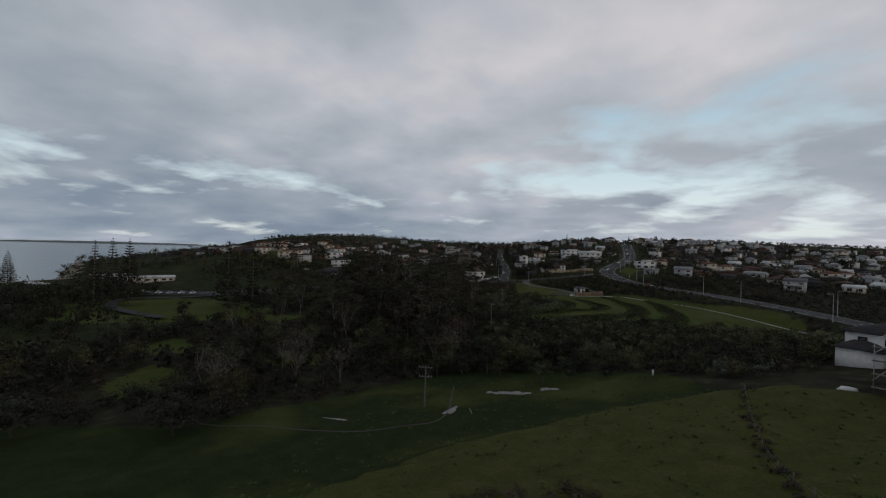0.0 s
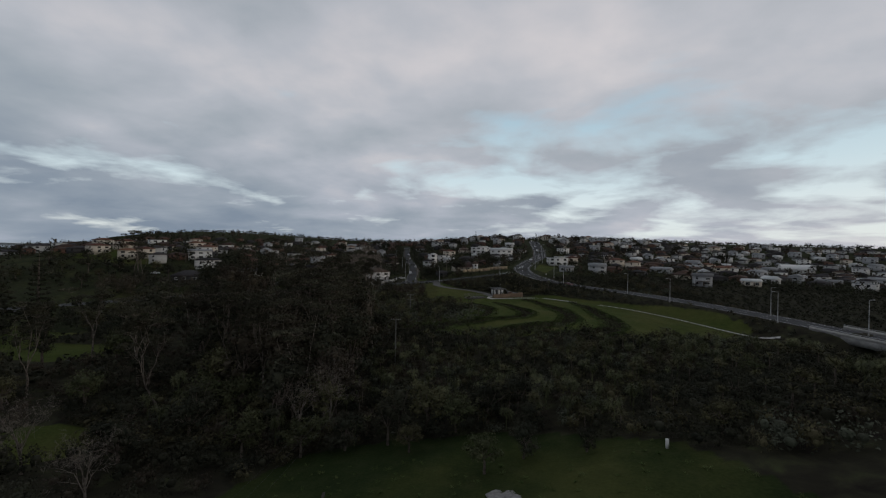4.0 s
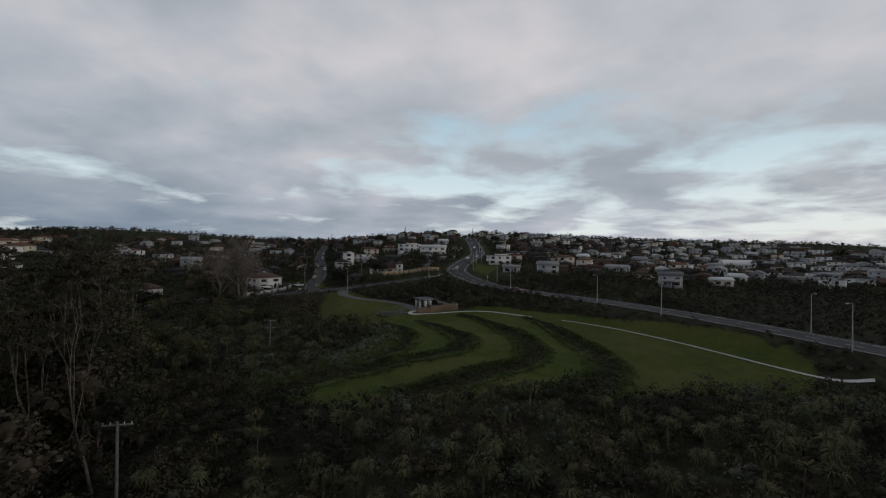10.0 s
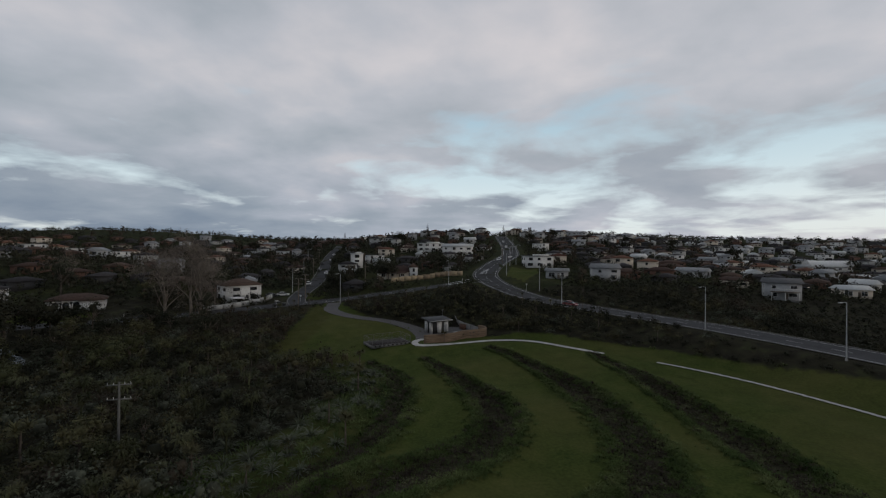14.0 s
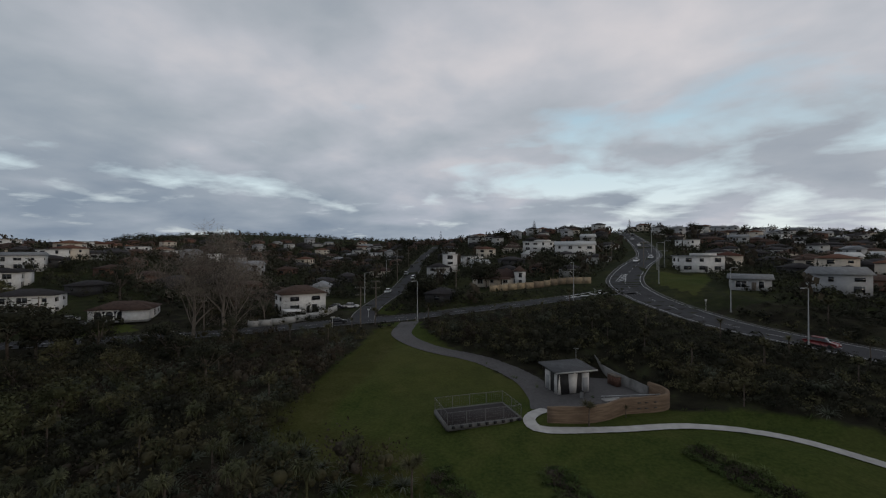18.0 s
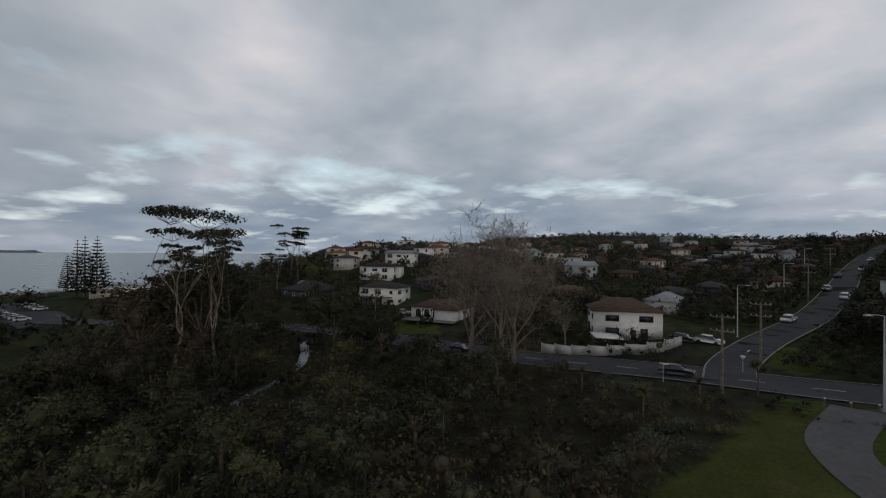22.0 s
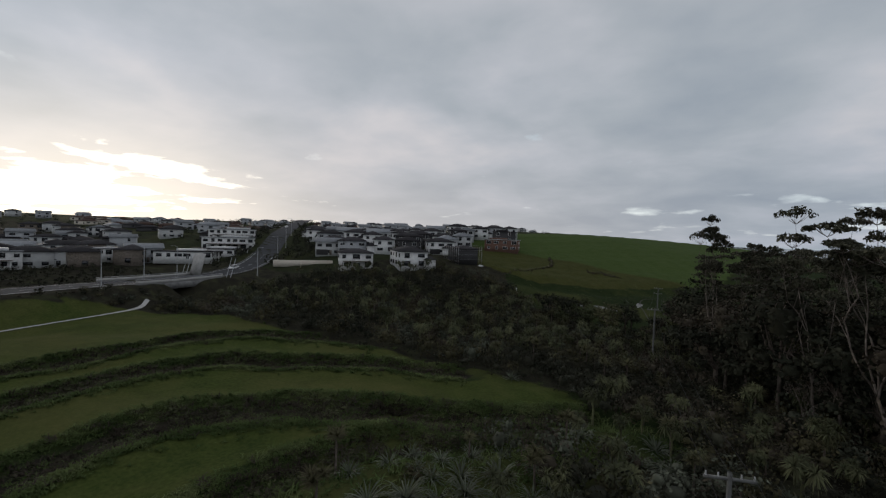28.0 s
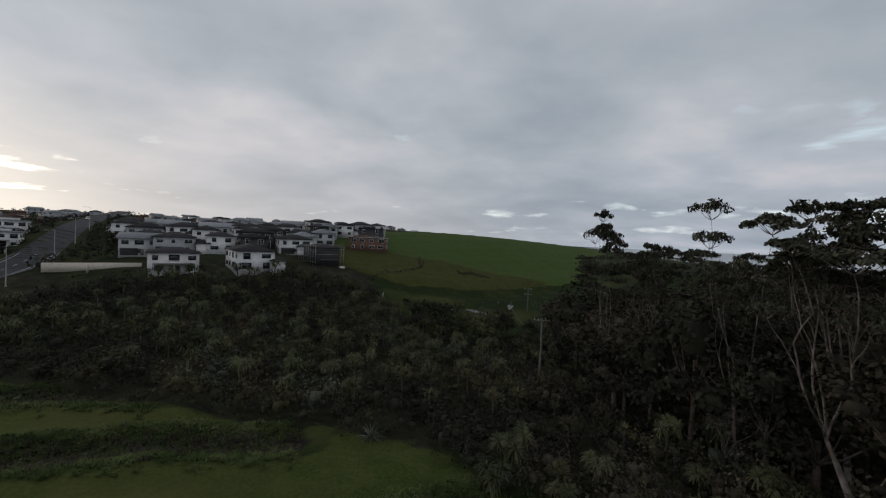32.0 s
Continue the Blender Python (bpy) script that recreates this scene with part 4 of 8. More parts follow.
# the terrace banks: long grass and low tangled growth
def blade_tuft(n, length, width, seed):
    """Arching grass blades of two quads each from one foot."""
    r = np.random.default_rng(seed)
    out = []
    for _ in range(n):
        a, up, L = r.uniform(0, 6.28), r.uniform(0.5, 1.3), length * r.uniform(0.6, 1.2)
        d = np.array([math.cos(a), math.sin(a), 0.0])
        side = np.array([-d[1], d[0], 0.0]) * width / 2
        p0 = np.array([r.normal(0, 0.15), r.normal(0, 0.15), 0.0])
        p1 = p0 + (d * math.cos(up) + np.array([0, 0, math.sin(up)])) * L * 0.6
        p2 = p1 + (d * math.cos(up - 0.8) + np.array([0, 0, math.sin(up - 0.8)])) * L * 0.5
        out.append((np.array([p0 - side, p0 + side, p1 - side, p1 + side, p2 - side * 0.2, p2 + side * 0.2]), np.array([(0, 1, 3, 2), (2, 3, 5, 4)])))
    return join(out)


TUSSOCK = [blade_tuft(14, 0.55, 0.062, s) for s in (1, 2, 3)]
bk = np.random.default_rng(5)


def bank_spots(per, centre, spread):
    """Spots across the banks, at centre (0 the middle, 1 the lip) of their half width, on either side."""
    x, y = [], []
    for line, half in zip(BANK_LINES, BANK_HALF):
        way = np.gradient(line[:, :2], axis=0)
        way /= np.linalg.norm(way, axis=1)[:, None]
        for p, w, h in zip(line, way, half):
            k = max(1, int(per * h / 4))
            off = bk.choice([-1, 1], k) * (centre + bk.normal(0, spread, k)) * h
            lon = bk.uniform(-0.9, 0.9, k)
            x.append(p[0] + w[1] * off + w[0] * lon)
            y.append(p[1] - w[0] * off + w[1] * lon)
    x, y = np.concatenate(x), np.concatenate(y)
    ok = inside(x, y, FIELD)
    return x[ok], y[ok]


bx, by = scatter((-36, 4, 106, 166), 9000, 143, flax_slope, 0.62)
stuff("slope_grass", "long rough green grass on the slope beside the terraces", TUSSOCK, bx, by, 0.8, 1.7, (0.6, 1.1), M["grass_blade"], 144, "grass", 0.05)
bx, by = bank_spots(62, 0.85, 0.22)
stuff("bank_grass", "long green grass hanging over the lips of the terrace banks", TUSSOCK, bx, by, 0.65, 1.2, (0.6, 1.0), M["grass_blade"], 42, "bank plants", 0.05)
bx, by = bank_spots(26, 0.4, 0.35)
stuff("bank_tufts", "rough green grass tufts down the terrace banks", TUSSOCK, bx, by, 0.6, 1.2, (0.6, 1.0), M["grass_blade"], 45, "bank plants", 0.05)
bx, by = bank_spots(20, 0.4, 0.25)
stuff("bank_weeds", "brown dead stems and weeds on the terrace banks", TUSSOCK, bx, by, 0.8, 1.5, (0.7, 1.2), M["leaf_brown"], 43, "bank plants", 0.05)
bx, by = bank_spots(6, 0.22, 0.2)
patch = np.sin(bx * 0.31 + 1) * np.sin(by * 0.27) + bk.normal(0, 0.35, len(bx))
stuff("bank_growth", "low dark green tangled growth on the terrace banks", BUSH_BANK, bx[patch > -0.1], by[patch > -0.1], 0.6, 1.2, (0.35, 0.65), M["leaf"], 41, "bank plants")
stuff("bank_brush", "brownish low brushwood in the terrace banks", BUSH_BANK, bx[patch < -0.1], by[patch < -0.1], 0.6, 1.1, (0.35, 0.65), M["leaf_brown"], 44, "bank plants")

# rough land east of the road, on the slope below the new houses and round the town
ex, ey = scatter((20, 240, 90, 262), 9000, 12, lambda x, y: road_clear(x, y, 2) & ~inside(x, y, FIELD) & ((x > 78) | (y > 205)) & ~((x < 40) & (y > 235)), 2.5)
stuff("roadside_scrub", "rough dark scrub and weeds beside the road", BUSH_FAR, ex, ey, 1.0, 2.2, (0.6, 1.1), M["leaf_dark"], 51)
wx, wy = scatter((-330, -90, -180, 210), 3000, 13, lambda x, y: road_clear(x, y, 2) & (coast(x, y) > 30) & ~inside(x, y, PASTURE) & (np.sin(x * 0.05) * np.sin(y * 0.04 + 1) > -0.45) & ~((x < -185) & (y > 55) & (y < 150)), 4.5)
stuff("park_shrubs", "dark shrubs and low trees in the seaside park", BUSH_FAR, wx, wy, 1.8, 4.0, (0.8, 1.3), M["leaf_dark"], 52)
ux, uy = scatter((-100, -15, -10, 110), 1100, 14, lambda x, y: ~inside(x, y, MEADOW) & (x < -20 - 0.1 * (y - 40)) & (y > 30 - 0.5 * (x + 60) * (x < -60)), 3.0)
stuff("understory", "dark brown-green understory beneath the gum trees", BUSH, ux, uy, 1.3, 3.0, (0.9, 1.5), M["leaf_brown"], 53)


def far_trees(name, label, area, count, seed, keep, mat, lo, hi, gap, kind=None, tall=(1.1, 1.9)):
    x, y = scatter(area, count, seed, keep, gap)
    return stuff(name, label, kind or BUSH_FAR, x, y, lo, hi, tall, mat, seed + 100, "trees")


HOME_SPOTS = [(-80, 237), (-125, 218), (-154, 211), (-187, 219), (-206, 236), (-176, 190), (-27, 274), (-20, 272), (-34, 273), (-58, 322), (42, 299), (40, 252), (286, 424), (118, 240), (149, 248), (0, 358), (-20, 378), (-75, 228)]


def town(x, y):
    """Where the suburb's gardens lie, clear of the roads and of the houses along them."""
    ok = road_clear(x, y, 3) & (coast(x, y) > 60) & ((y > 236 + 0.25 * np.maximum(0, -x)) | (x > 200) | ((x < -100) & (y > 215))) & ~((x > 14) & (x < 45) & (y > 236) & (y < 262))
    d, _ = nearest(x, y, HOME_SPOTS)
    return ok & (d > 9.5) & ~((x > -42) & (x < 10) & (y > 252) & (y < 267)) & ~inside(x, y, LAWNS[0])


hx, hy = scatter((-560, 620, 215, 820), 5200, 91, lambda x, y: town(x, y) & road_clear(x, y, 8) & (np.hypot(x + 78, y - 231) > 22) & (np.hypot(x + 26, y - 275) > 22) & (np.hypot(x - 41, y - 254) > 16)
                 & (np.hypot(x - 44, y - 300) > 16) & (np.hypot(x + 59, y - 322) > 14) & (np.hypot(x - 286, y - 424) > 26) & (np.hypot(x + 123, y - 217) > 18) & (np.hypot(x + 150, y - 208) > 22)
                 & (np.hypot(x + 186, y - 216) > 24) & (np.hypot(x + 174, y - 194) > 14) & ~((x > 60) & (y < 262)) & ~((x > 14) & (x < 64) & (y < 298)), 15.0)
order = np.argsort(np.hypot(hx, hy - 120))[:520]
# smaller homes crowding the eastern slope
ax_, ay_ = scatter((58, 480, 258, 600), 3000, 191, lambda x, y: town(x, y) & road_clear(x, y, 7) & (nearest(x, y, np.stack([hx[order], hy[order]], 1))[0] > 12.5) & (np.hypot(x - 286, y - 424) > 26), 15.5)


def gardens(x, y):
    """Garden ground; on the open eastern slope also clear of the houses."""
    d, _ = nearest(x, y, np.stack([hx[order], hy[order]], 1))
    e, _ = nearest(x, y, np.stack([ax_, ay_], 1))
    return town(x, y) & ((x < 30) | (np.minimum(d, e) > 5.2))


far_trees("town_trees", "dark garden trees between the suburb's houses", (-560, 620, 200, 800), 3600, 61, gardens, M["leaf_dark"], 2.0, 4.2, 6.4, BUSH_MID, (0.8, 1.3))
far_trees("garden_trees", "dark evergreen trees crowding the nearer gardens", (-240, 250, 225, 430), 7000, 70, gardens, M["leaf_dark"], 1.6, 3.6, 4.4, BUSH_MID, (0.9, 1.4))
far_trees("western_trees", "dark evergreen trees crowding the western gardens", (-560, -70, 228, 480), 3200, 78, gardens, M["leaf_dark"], 2.2, 4.4, 5.6, BUSH_MID, (0.9, 1.5))
far_trees("garden_shrubs", "mixed olive trees and shrubs in the nearer gardens", (-240, 250, 225, 400), 2600, 75, gardens, M["leaf"], 1.2, 2.6, 5.5, BUSH_MID, (0.8, 1.3))
SIDE_LINE = ROAD_LINES[2][0]
vx, vy = scatter((-130, -35, 250, 440), 2600, 92, lambda x, y: road_clear(x, y, 1.6) & (nearest(x, y, SIDE_LINE)[0] < 10) & ~((x < -60) & (y < 256)), 2.8)
stuff("street_trees", "dark garden trees leaning over the side street", BUSH_LOW, vx, vy, 1.6, 3.2, (1.0, 1.7), M["leaf_dark"], 192, "trees")
vx, vy = scatter((-52, -36, 236, 258), 500, 93, lambda x, y: road_clear(x, y, 1.4), 1.9)
stuff("corner_hedge", "dense dark hedge and trees at the street corner", BUSH, vx, vy, 1.3, 2.1, (0.9, 1.4), M["leaf_dark"], 193, "hedge")
vx, vy = scatter((-37, 6, 240, 258), 1500, 94, lambda x, y: road_clear(x, y, 1.6) & (y < 256 + 0.2 * (x + 20)), 1.25)
stuff("verge_growth", "low dark growth on the bank under the fence", BUSH_BANK, vx, vy, 0.6, 1.2, (0.6, 1.0), M["leaf_dark"], 194)
vx, vy = scatter((-200, -105, 118, 178), 700, 95, lambda x, y: road_clear(x, y, 3) & (nearest(x, y, STREAM_LINE)[0] > 5) & (y > 128 - 0.25 * (x + 105)), 3.6)
stuff("swamp_trees", "brown thin-leaved trees standing in the valley floor", BUSH, vx, vy, 2.2, 4.2, (1.2, 2.0), M["leaf_brown"], 195, "trees")
gx, gy = np.array([(-96, 40), (-99, 44), (-90, 70), (-95, 66), (-105, 62), (-112, 80), (-119, 85), (-123, 90), (-126, 97), (-140, 92), (-117, 30), (-112, 36), (-125, 66), (-77, 45), (-83, 50), (-148, 99), (-104, 84), (-98, 92)], float).T
stuff("park_trees", "dark rounded evergreen trees standing in the park", BUSH, gx, gy, 3.2, 4.8, (1.1, 1.5), M["leaf_dark"], 196, "trees")
far_trees("bare_town_trees", "brown leafless trees among the suburb's houses", (-400, 450, 220, 600), 700, 63, town, M["leaf_brown"], 2.6, 4.6, 11.0)
far_trees("ridge_trees", "dark trees along the far ridges", (-900, 1500, 600, 1300), 1700, 64, lambda x, y: coast(x, y) > 60, M["leaf_dark"], 2.2, 5.5, 13.0, BUSH_MID, (0.8, 1.4))
far_trees("south_trees", "dark trees round the southern suburbs", (120, 900, -500, 230), 1500, 65, lambda x, y: road_clear(x, y, 4) & ~inside(x, y, MEADOW) & ~inside(x, y, HOMES), M["leaf_dark"], 1.6, 3.4, 12.0, BUSH_MID, (0.7, 1.2))
far_trees("coast_trees", "dark pohutukawa trees along the shore", (-400, -150, -420, -20), 420, 66, lambda x, y: (coast(x, y) > 22) & (coast(x, y) < 120), M["leaf_dark"], 2.6, 4.6, 8.0, BUSH, (0.6, 0.9))
far_trees("headland_trees", "dark trees on the headland above the sea", (-500, -230, 120, 330), 420, 67, lambda x, y: (coast(x, y) > 8) & road_clear(x, y, 4) & ((coast(x, y) < 75) | (np.sin(x * 0.07) > 0.3)) & ~inside(x, y, LAWNS[5]), M["leaf_dark"], 3.0, 5.5, 7.0, BUSH_MID, (0.8, 1.4))

hx1, hy1 = scatter((105, 300, -110, 75), 1600, 76, lambda x, y: road_clear(x, y, 1.0) & (nearest(x, y, ROAD_LINES[0][0][::2])[0] < 22), 3.4)
stuff("road_bank_trees", "dark shrubs and trees along the hill road", BUSH_LOW, hx1, hy1, 1.7, 3.4, (0.8, 1.5), M["leaf_dark"], 176, "trees")
far_trees("park_belt", "dark tall pohutukawa belt between the park and the beach", (-330, -135, -190, 88), 1400, 68, lambda x, y: (coast(x, y) > 40) & road_clear(x, y, 4) & ((np.abs(x + 240 - 0.12 * (y - 10)) < 18) | ((y < 22) & (x < -150 + 0.25 * y) & (np.sin(x * 0.06) * np.sin(y * 0.05 + 1) > -0.5))), M["leaf_dark"], 4.8, 8.0, 6.5, BUSH)
lx, ly = scatter((-125, -34, -30, 45), 1500, 69, lambda x, y: ~inside(x, y, MEADOW) & (x < -30) & (np.sin(x * 0.09 + 1) * np.sin(y * 0.11) > -0.55), 2.6)
half_ = np.random.default_rng(8).random(len(lx))
stuff("wood_shrubs", "dark brown-green shrubs under the western wood", BUSH, lx[half_ < 0.5], ly[half_ < 0.5], 1.5, 3.2, (0.9, 1.5), M["leaf_dark"], 54)
stuff("wood_brush", "brownish brushwood under the western wood", BUSH, lx[half_ >= 0.5], ly[half_ >= 0.5], 1.4, 2.8, (0.9, 1.5), M["leaf_brown"], 55)


def thing(name, x=0.0, y=0.0, z=0.0, label="", category="", group=""):
    e = new(name)
    e.location = (x, y, z)
    e.empty_display_size = 0.2
    return tagged(e, label, category, group)


def blades(n, length, width, arch, r, base=0.12):
    """Arching sword leaves from one foot, three quads each."""
    out = []
    for _ in range(n):
        a, e = r.uniform(0, 6.28), r.uniform(0.25, 1.25)
        L = length * r.uniform(0.7, 1.15)
        d = np.array([math.cos(a), math.sin(a), 0.0])
        side = np.array([-d[1], d[0], 0.0]) * width * 0.5
        p0 = d * base * r.random()
        pts = [p0]
        up = e
        for k in range(3):
            pts.append(pts[-1] + (d * math.cos(up) + np.array([0, 0, math.sin(up)])) * L / 3)
            up -= arch * r.uniform(0.5, 1.2)
        w = (0.8, 1.0, 0.7, 0.08)
        v = np.array([q for k, p in enumerate(pts) for q in (p - side * w[k], p + side * w[k])])
        out.append((v, np.array([(0, 1, 3, 2), (2, 3, 5, 4), (4, 5, 7, 6)])))
    return join(out)


def make_flax(seed):
    r = np.random.default_rng(seed)
    e = thing("flax_bush", label="clump of grey-green flax with long arching blades", category="flax", group="flax clumps")
    link_mesh("leaf_clump", *blades(64, 1.9, 0.10, 0.55, r), M["flax"], e)
    return e


def make_cabbage(seed):
    r = np.random.default_rng(seed)
    e = thing("cabbage_tree", label="slender cabbage tree with round spiky leaf head", category="tree", group="cabbage trees")
    h = r.uniform(2.2, 3.4)
    link_mesh("trunk", *tube([(0, 0, -0.3), (0.04, 0.02, h * 0.5), (0.02, -0.03, h)], [0.13, 0.09, 0.07]), M["bark"], e)
    n_heads = int(r.integers(1, 4))
    parts = []
    for k in range(n_heads):
        a = 6.28 * k / n_heads + r.random()
        d = 0.0 if n_heads == 1 else 0.45
        v, f = blades(32, 0.95, 0.10, 0.35, r, 0.05)
        low = v.copy()
        low[:, 2] *= -0.35
        c = np.array([d * math.cos(a), d * math.sin(a), h + r.uniform(-0.2, 0.3)])
        parts += [(v + c, f), (low * 0.9 + c, f)]
    link_mesh("crown", *join(parts), M["leaf_olive"], e)
    return e


def make_round_tree(seed, mat, label, h=6.0, w=2.6, dense=1100, bark="bark"):
    r = np.random.default_rng(seed)
    e = thing("tree", label=label, category="tree")
    parts = [tube([(0, 0, -0.4), (0.1, 0.05, h * 0.25), (0.05, 0.1, h * 0.55)], [0.24, 0.18, 0.12])]
    blobs = [(0, 0, h * 0.68, w * 0.7, w * 0.7, h * 0.26)]
    for _ in range(15):
        a, d, s = r.uniform(0, 6.28), r.uniform(0.35, 0.95) * w, r.uniform(0.2, 0.42) * w
        blobs.append((d * math.cos(a), d * math.sin(a), h * r.uniform(0.36, 0.9) * (1.05 - 0.25 * d / w), s, s * r.uniform(0.8, 1.2), s * r.uniform(0.5, 0.8)))
        parts.append(tube([(0.05, 0.1, h * 0.35), (0.5 * d * math.cos(a), 0.5 * d * math.sin(a), h * 0.5), blobs[-1][:3]], [0.09, 0.06, 0.03], 4))
    link_mesh("trunk", *join(parts), M[bark], e)
    link_mesh("crown", *join([leaf_cloud(blobs, int(dense * 1.1), w * 0.066, long=0.85, r=r, loose=0.2), core(blobs, 0.42)]), mat, e)
    return e


def make_gum(seed, h=25.0, lean=0.1, limbs=(2, 5), low=0.55, cap=(0.065, 0.115)):
    """A tall gum: pale forked trunk, long bare crooked limbs, dense flat-bottomed leaf parasols at their tips."""
    global rng
    keep, rng = rng, np.random.default_rng(seed)
    e = thing("gum_tree", label="tall gum tree with pale crooked limbs and flat crown", category="tree", group="gum trees")
    wood, caps = [], []
    p, rr, d = limb((0, 0, -0.5), (lean * rng.normal(), lean * rng.normal(), 1), h * rng.uniform(0.2, 0.34), 0.38, 0.14, 4)
    wood.append(tube(p, rr, 8))
    n = int(rng.integers(*limbs))
    for k in range(n):
        a = 6.28 * k / n + rng.uniform(0, 1)
        p2, r2, d2 = limb(p[-1], (0.25 * math.cos(a), 0.25 * math.sin(a), 1), h * rng.uniform(0.34, 0.5), rr[-1] * 0.66, 0.30, 8)
        wood.append(tube(p2, r2, 6))
        for j in range(int(rng.integers(2, 4))):
            b = a + rng.normal(0, 1.0)
            start = p2[-1] if j == 0 else p2[int(rng.integers(4, len(p2) - 1))]
            p3, r3, d3 = limb(start, (0.30 * math.cos(b), 0.30 * math.sin(b), 1), h * rng.uniform(0.12, 0.26), max(0.05, r2[-1] * 0.7), 0.22, 5)
            wood.append(tube(p3, r3, 5))
            caps.append((p3[-1], h * rng.uniform(*cap), r3[-1]))
    leaves = []
    caps = [q for q in caps if q[0][2] > h * low]
    for c, R, r0 in caps:
        oval, turn = rng.uniform(0.7, 1.0), rng.uniform(0, 3.14)

        def at(q, a, up):
            x, y = q * math.cos(a), q * math.sin(a) * oval
            return np.array([x * math.cos(turn) - y * math.sin(turn), x * math.sin(turn) + y * math.cos(turn), up])
        for k in range(8):
            a = 6.28 * k / 8 + rng.uniform(-0.4, 0.4)
            tip = c + at(rng.uniform(0.5, 0.95) * R, a, R * rng.uniform(0.34, 0.5))
            wood.append(tube([c, (c + tip) / 2 + (0, 0, -R * 0.06), tip], [max(0.035, r0 * 0.6), 0.03, 0.015], 3))
        clumps = []
        for k in range(26):
            a, q = rng.uniform(0, 6.28), R * math.sqrt(rng.random())
            s = R * rng.uniform(0.17, 0.27)
            clumps.append((*(c + at(q, a, R * (0.56 - 0.20 * (q / R) ** 2) + rng.normal(0, R * 0.04))), s, s, s * 0.5))
        leaves.append(leaf_cloud(clumps, 20 * len(clumps), 0.20, 0.3, loose=0.08))
    (wv, wf), (lv, lf) = join(wood), join(leaves)
    k = h / lv[:, 2].max()
    link_mesh("trunk", wv * k, wf, M["pale_bark"], e)
    link_mesh("crown", lv * k, lf, M["leaf_gum"], e)
    rng = keep
    return e


def make_bare(seed, h=16.0, depth=5, label="large leafless tree with fine pale grey twigs"):
    """A leafless tree: leaning trunk, strong crooked limbs from low down, ever finer twigs."""
    global rng
    keep, rng = rng, np.random.default_rng(seed)
    e = thing("bare_tree", label=label, category="tree", group="bare trees")
    trunk = [(0, 0, -0.5), (0.15, 0.05, h * 0.12), (0.05, 0.2, h * 0.26), (0.25, 0.1, h * 0.42)]
    link_mesh("trunk", *tube(trunk, [0.36, 0.28, 0.22, 0.13], 8), M["twig"], e)
    for k in range(7):
        a, t = 0.9 * k + rng.uniform(0, 0.8), rng.uniform(0.25, 1.0)
        at = np.array([np.interp(t, (0, 0.3, 0.62, 1), [q[i] for q in trunk]) for i in range(3)])
        pieces, tips = branches(at, (0.42 * math.cos(a), 0.42 * math.sin(a), rng.uniform(0.7, 1.3)), h * rng.uniform(0.26, 0.36), rng.uniform(0.09, 0.15), depth - 1, 0.55, 4, 0.25, (2, 4))
        for q in tips:
            for _ in range(4):
                w = rng.normal(size=3) * 0.75 + (0, 0, 0.45)
                p, rr, _d = limb(q, w, h * rng.uniform(0.04, 0.09), 0.018, 0.2, 2)
                pieces.append(tube(p, rr, 3))
        link_mesh("limb", *join(pieces), M["twig"], e)
    rng = keep
    return e


def make_pine(seed, h=22.0, w=4.2, tiers=17, thin=1.0):
    """A Norfolk pine: straight stem and star-like tiers of fronds."""
    r = np.random.default_rng(seed)
    e = thing("norfolk_pine", label="tall dark Norfolk pine with regular tiers of branches", category="tree", group="norfolk pines")
    link_mesh("trunk", *tube([(0, 0, -0.5), (0, 0, h * 0.5), (0, 0, h)], [0.4, 0.25, 0.05]), M["bark"], e)
    parts = []
    for i in range(tiers):
        t = i / (tiers - 1)
        z = h * (0.10 + 0.88 * t)
        L = w * (1 - t) ** 0.8 + 0.25
        for k in range(6):
            a = 6.28 * k / 6 + r.uniform(-0.3, 0.3)
            tip = (L * math.cos(a), L * math.sin(a), z + L * 0.22)
            parts.append(tube([(0, 0, z), (tip[0] * 0.6, tip[1] * 0.6, z + L * 0.05), tip], [0.05, 0.04, 0.02], 3))
            for s in (0.45, 0.7, 0.95):
                parts.append(leaf_cloud([(tip[0] * s, tip[1] * s, z + L * (0.04 if s < 0.9 else 0.2), L * 0.17, L * 0.17, L * 0.07)], int(9 * thin) + 3, 0.10 + 0.07 * L, 0.2, r=r))
    link_mesh("crown", *join(parts), M["leaf_dark"], e)
    return e


def plant(proto, spots, seed=0, lo=0.85, hi=1.2, drop=0.1):
    """Copies of a tree at spots (x, y), (x, y, size) or (x, y, size, slimness)."""
    r = np.random.default_rng(seed)
    for i, s in enumerate(spots):
        if in_glade(np.array([s[0]], float), np.array([s[1]], float))[0]:
            continue
        k = (s[2] if len(s) > 2 else 1.0) * r.uniform(lo, hi)
        m = pose(s[0], s[1], height_at(s[0], s[1]) - drop, 0, 0, r.uniform(0, 360))
        ob = copy_thing(proto[i % len(proto)], m)
        w = k * (s[3] if len(s) > 3 else 1.0)
        ob.scale = (w, w, k)


def drop_protos(protos):
    for p in protos:
        for c in list(p.children_recursive):
            bpy.data.objects.remove(c)
        bpy.data.objects.remove(p)


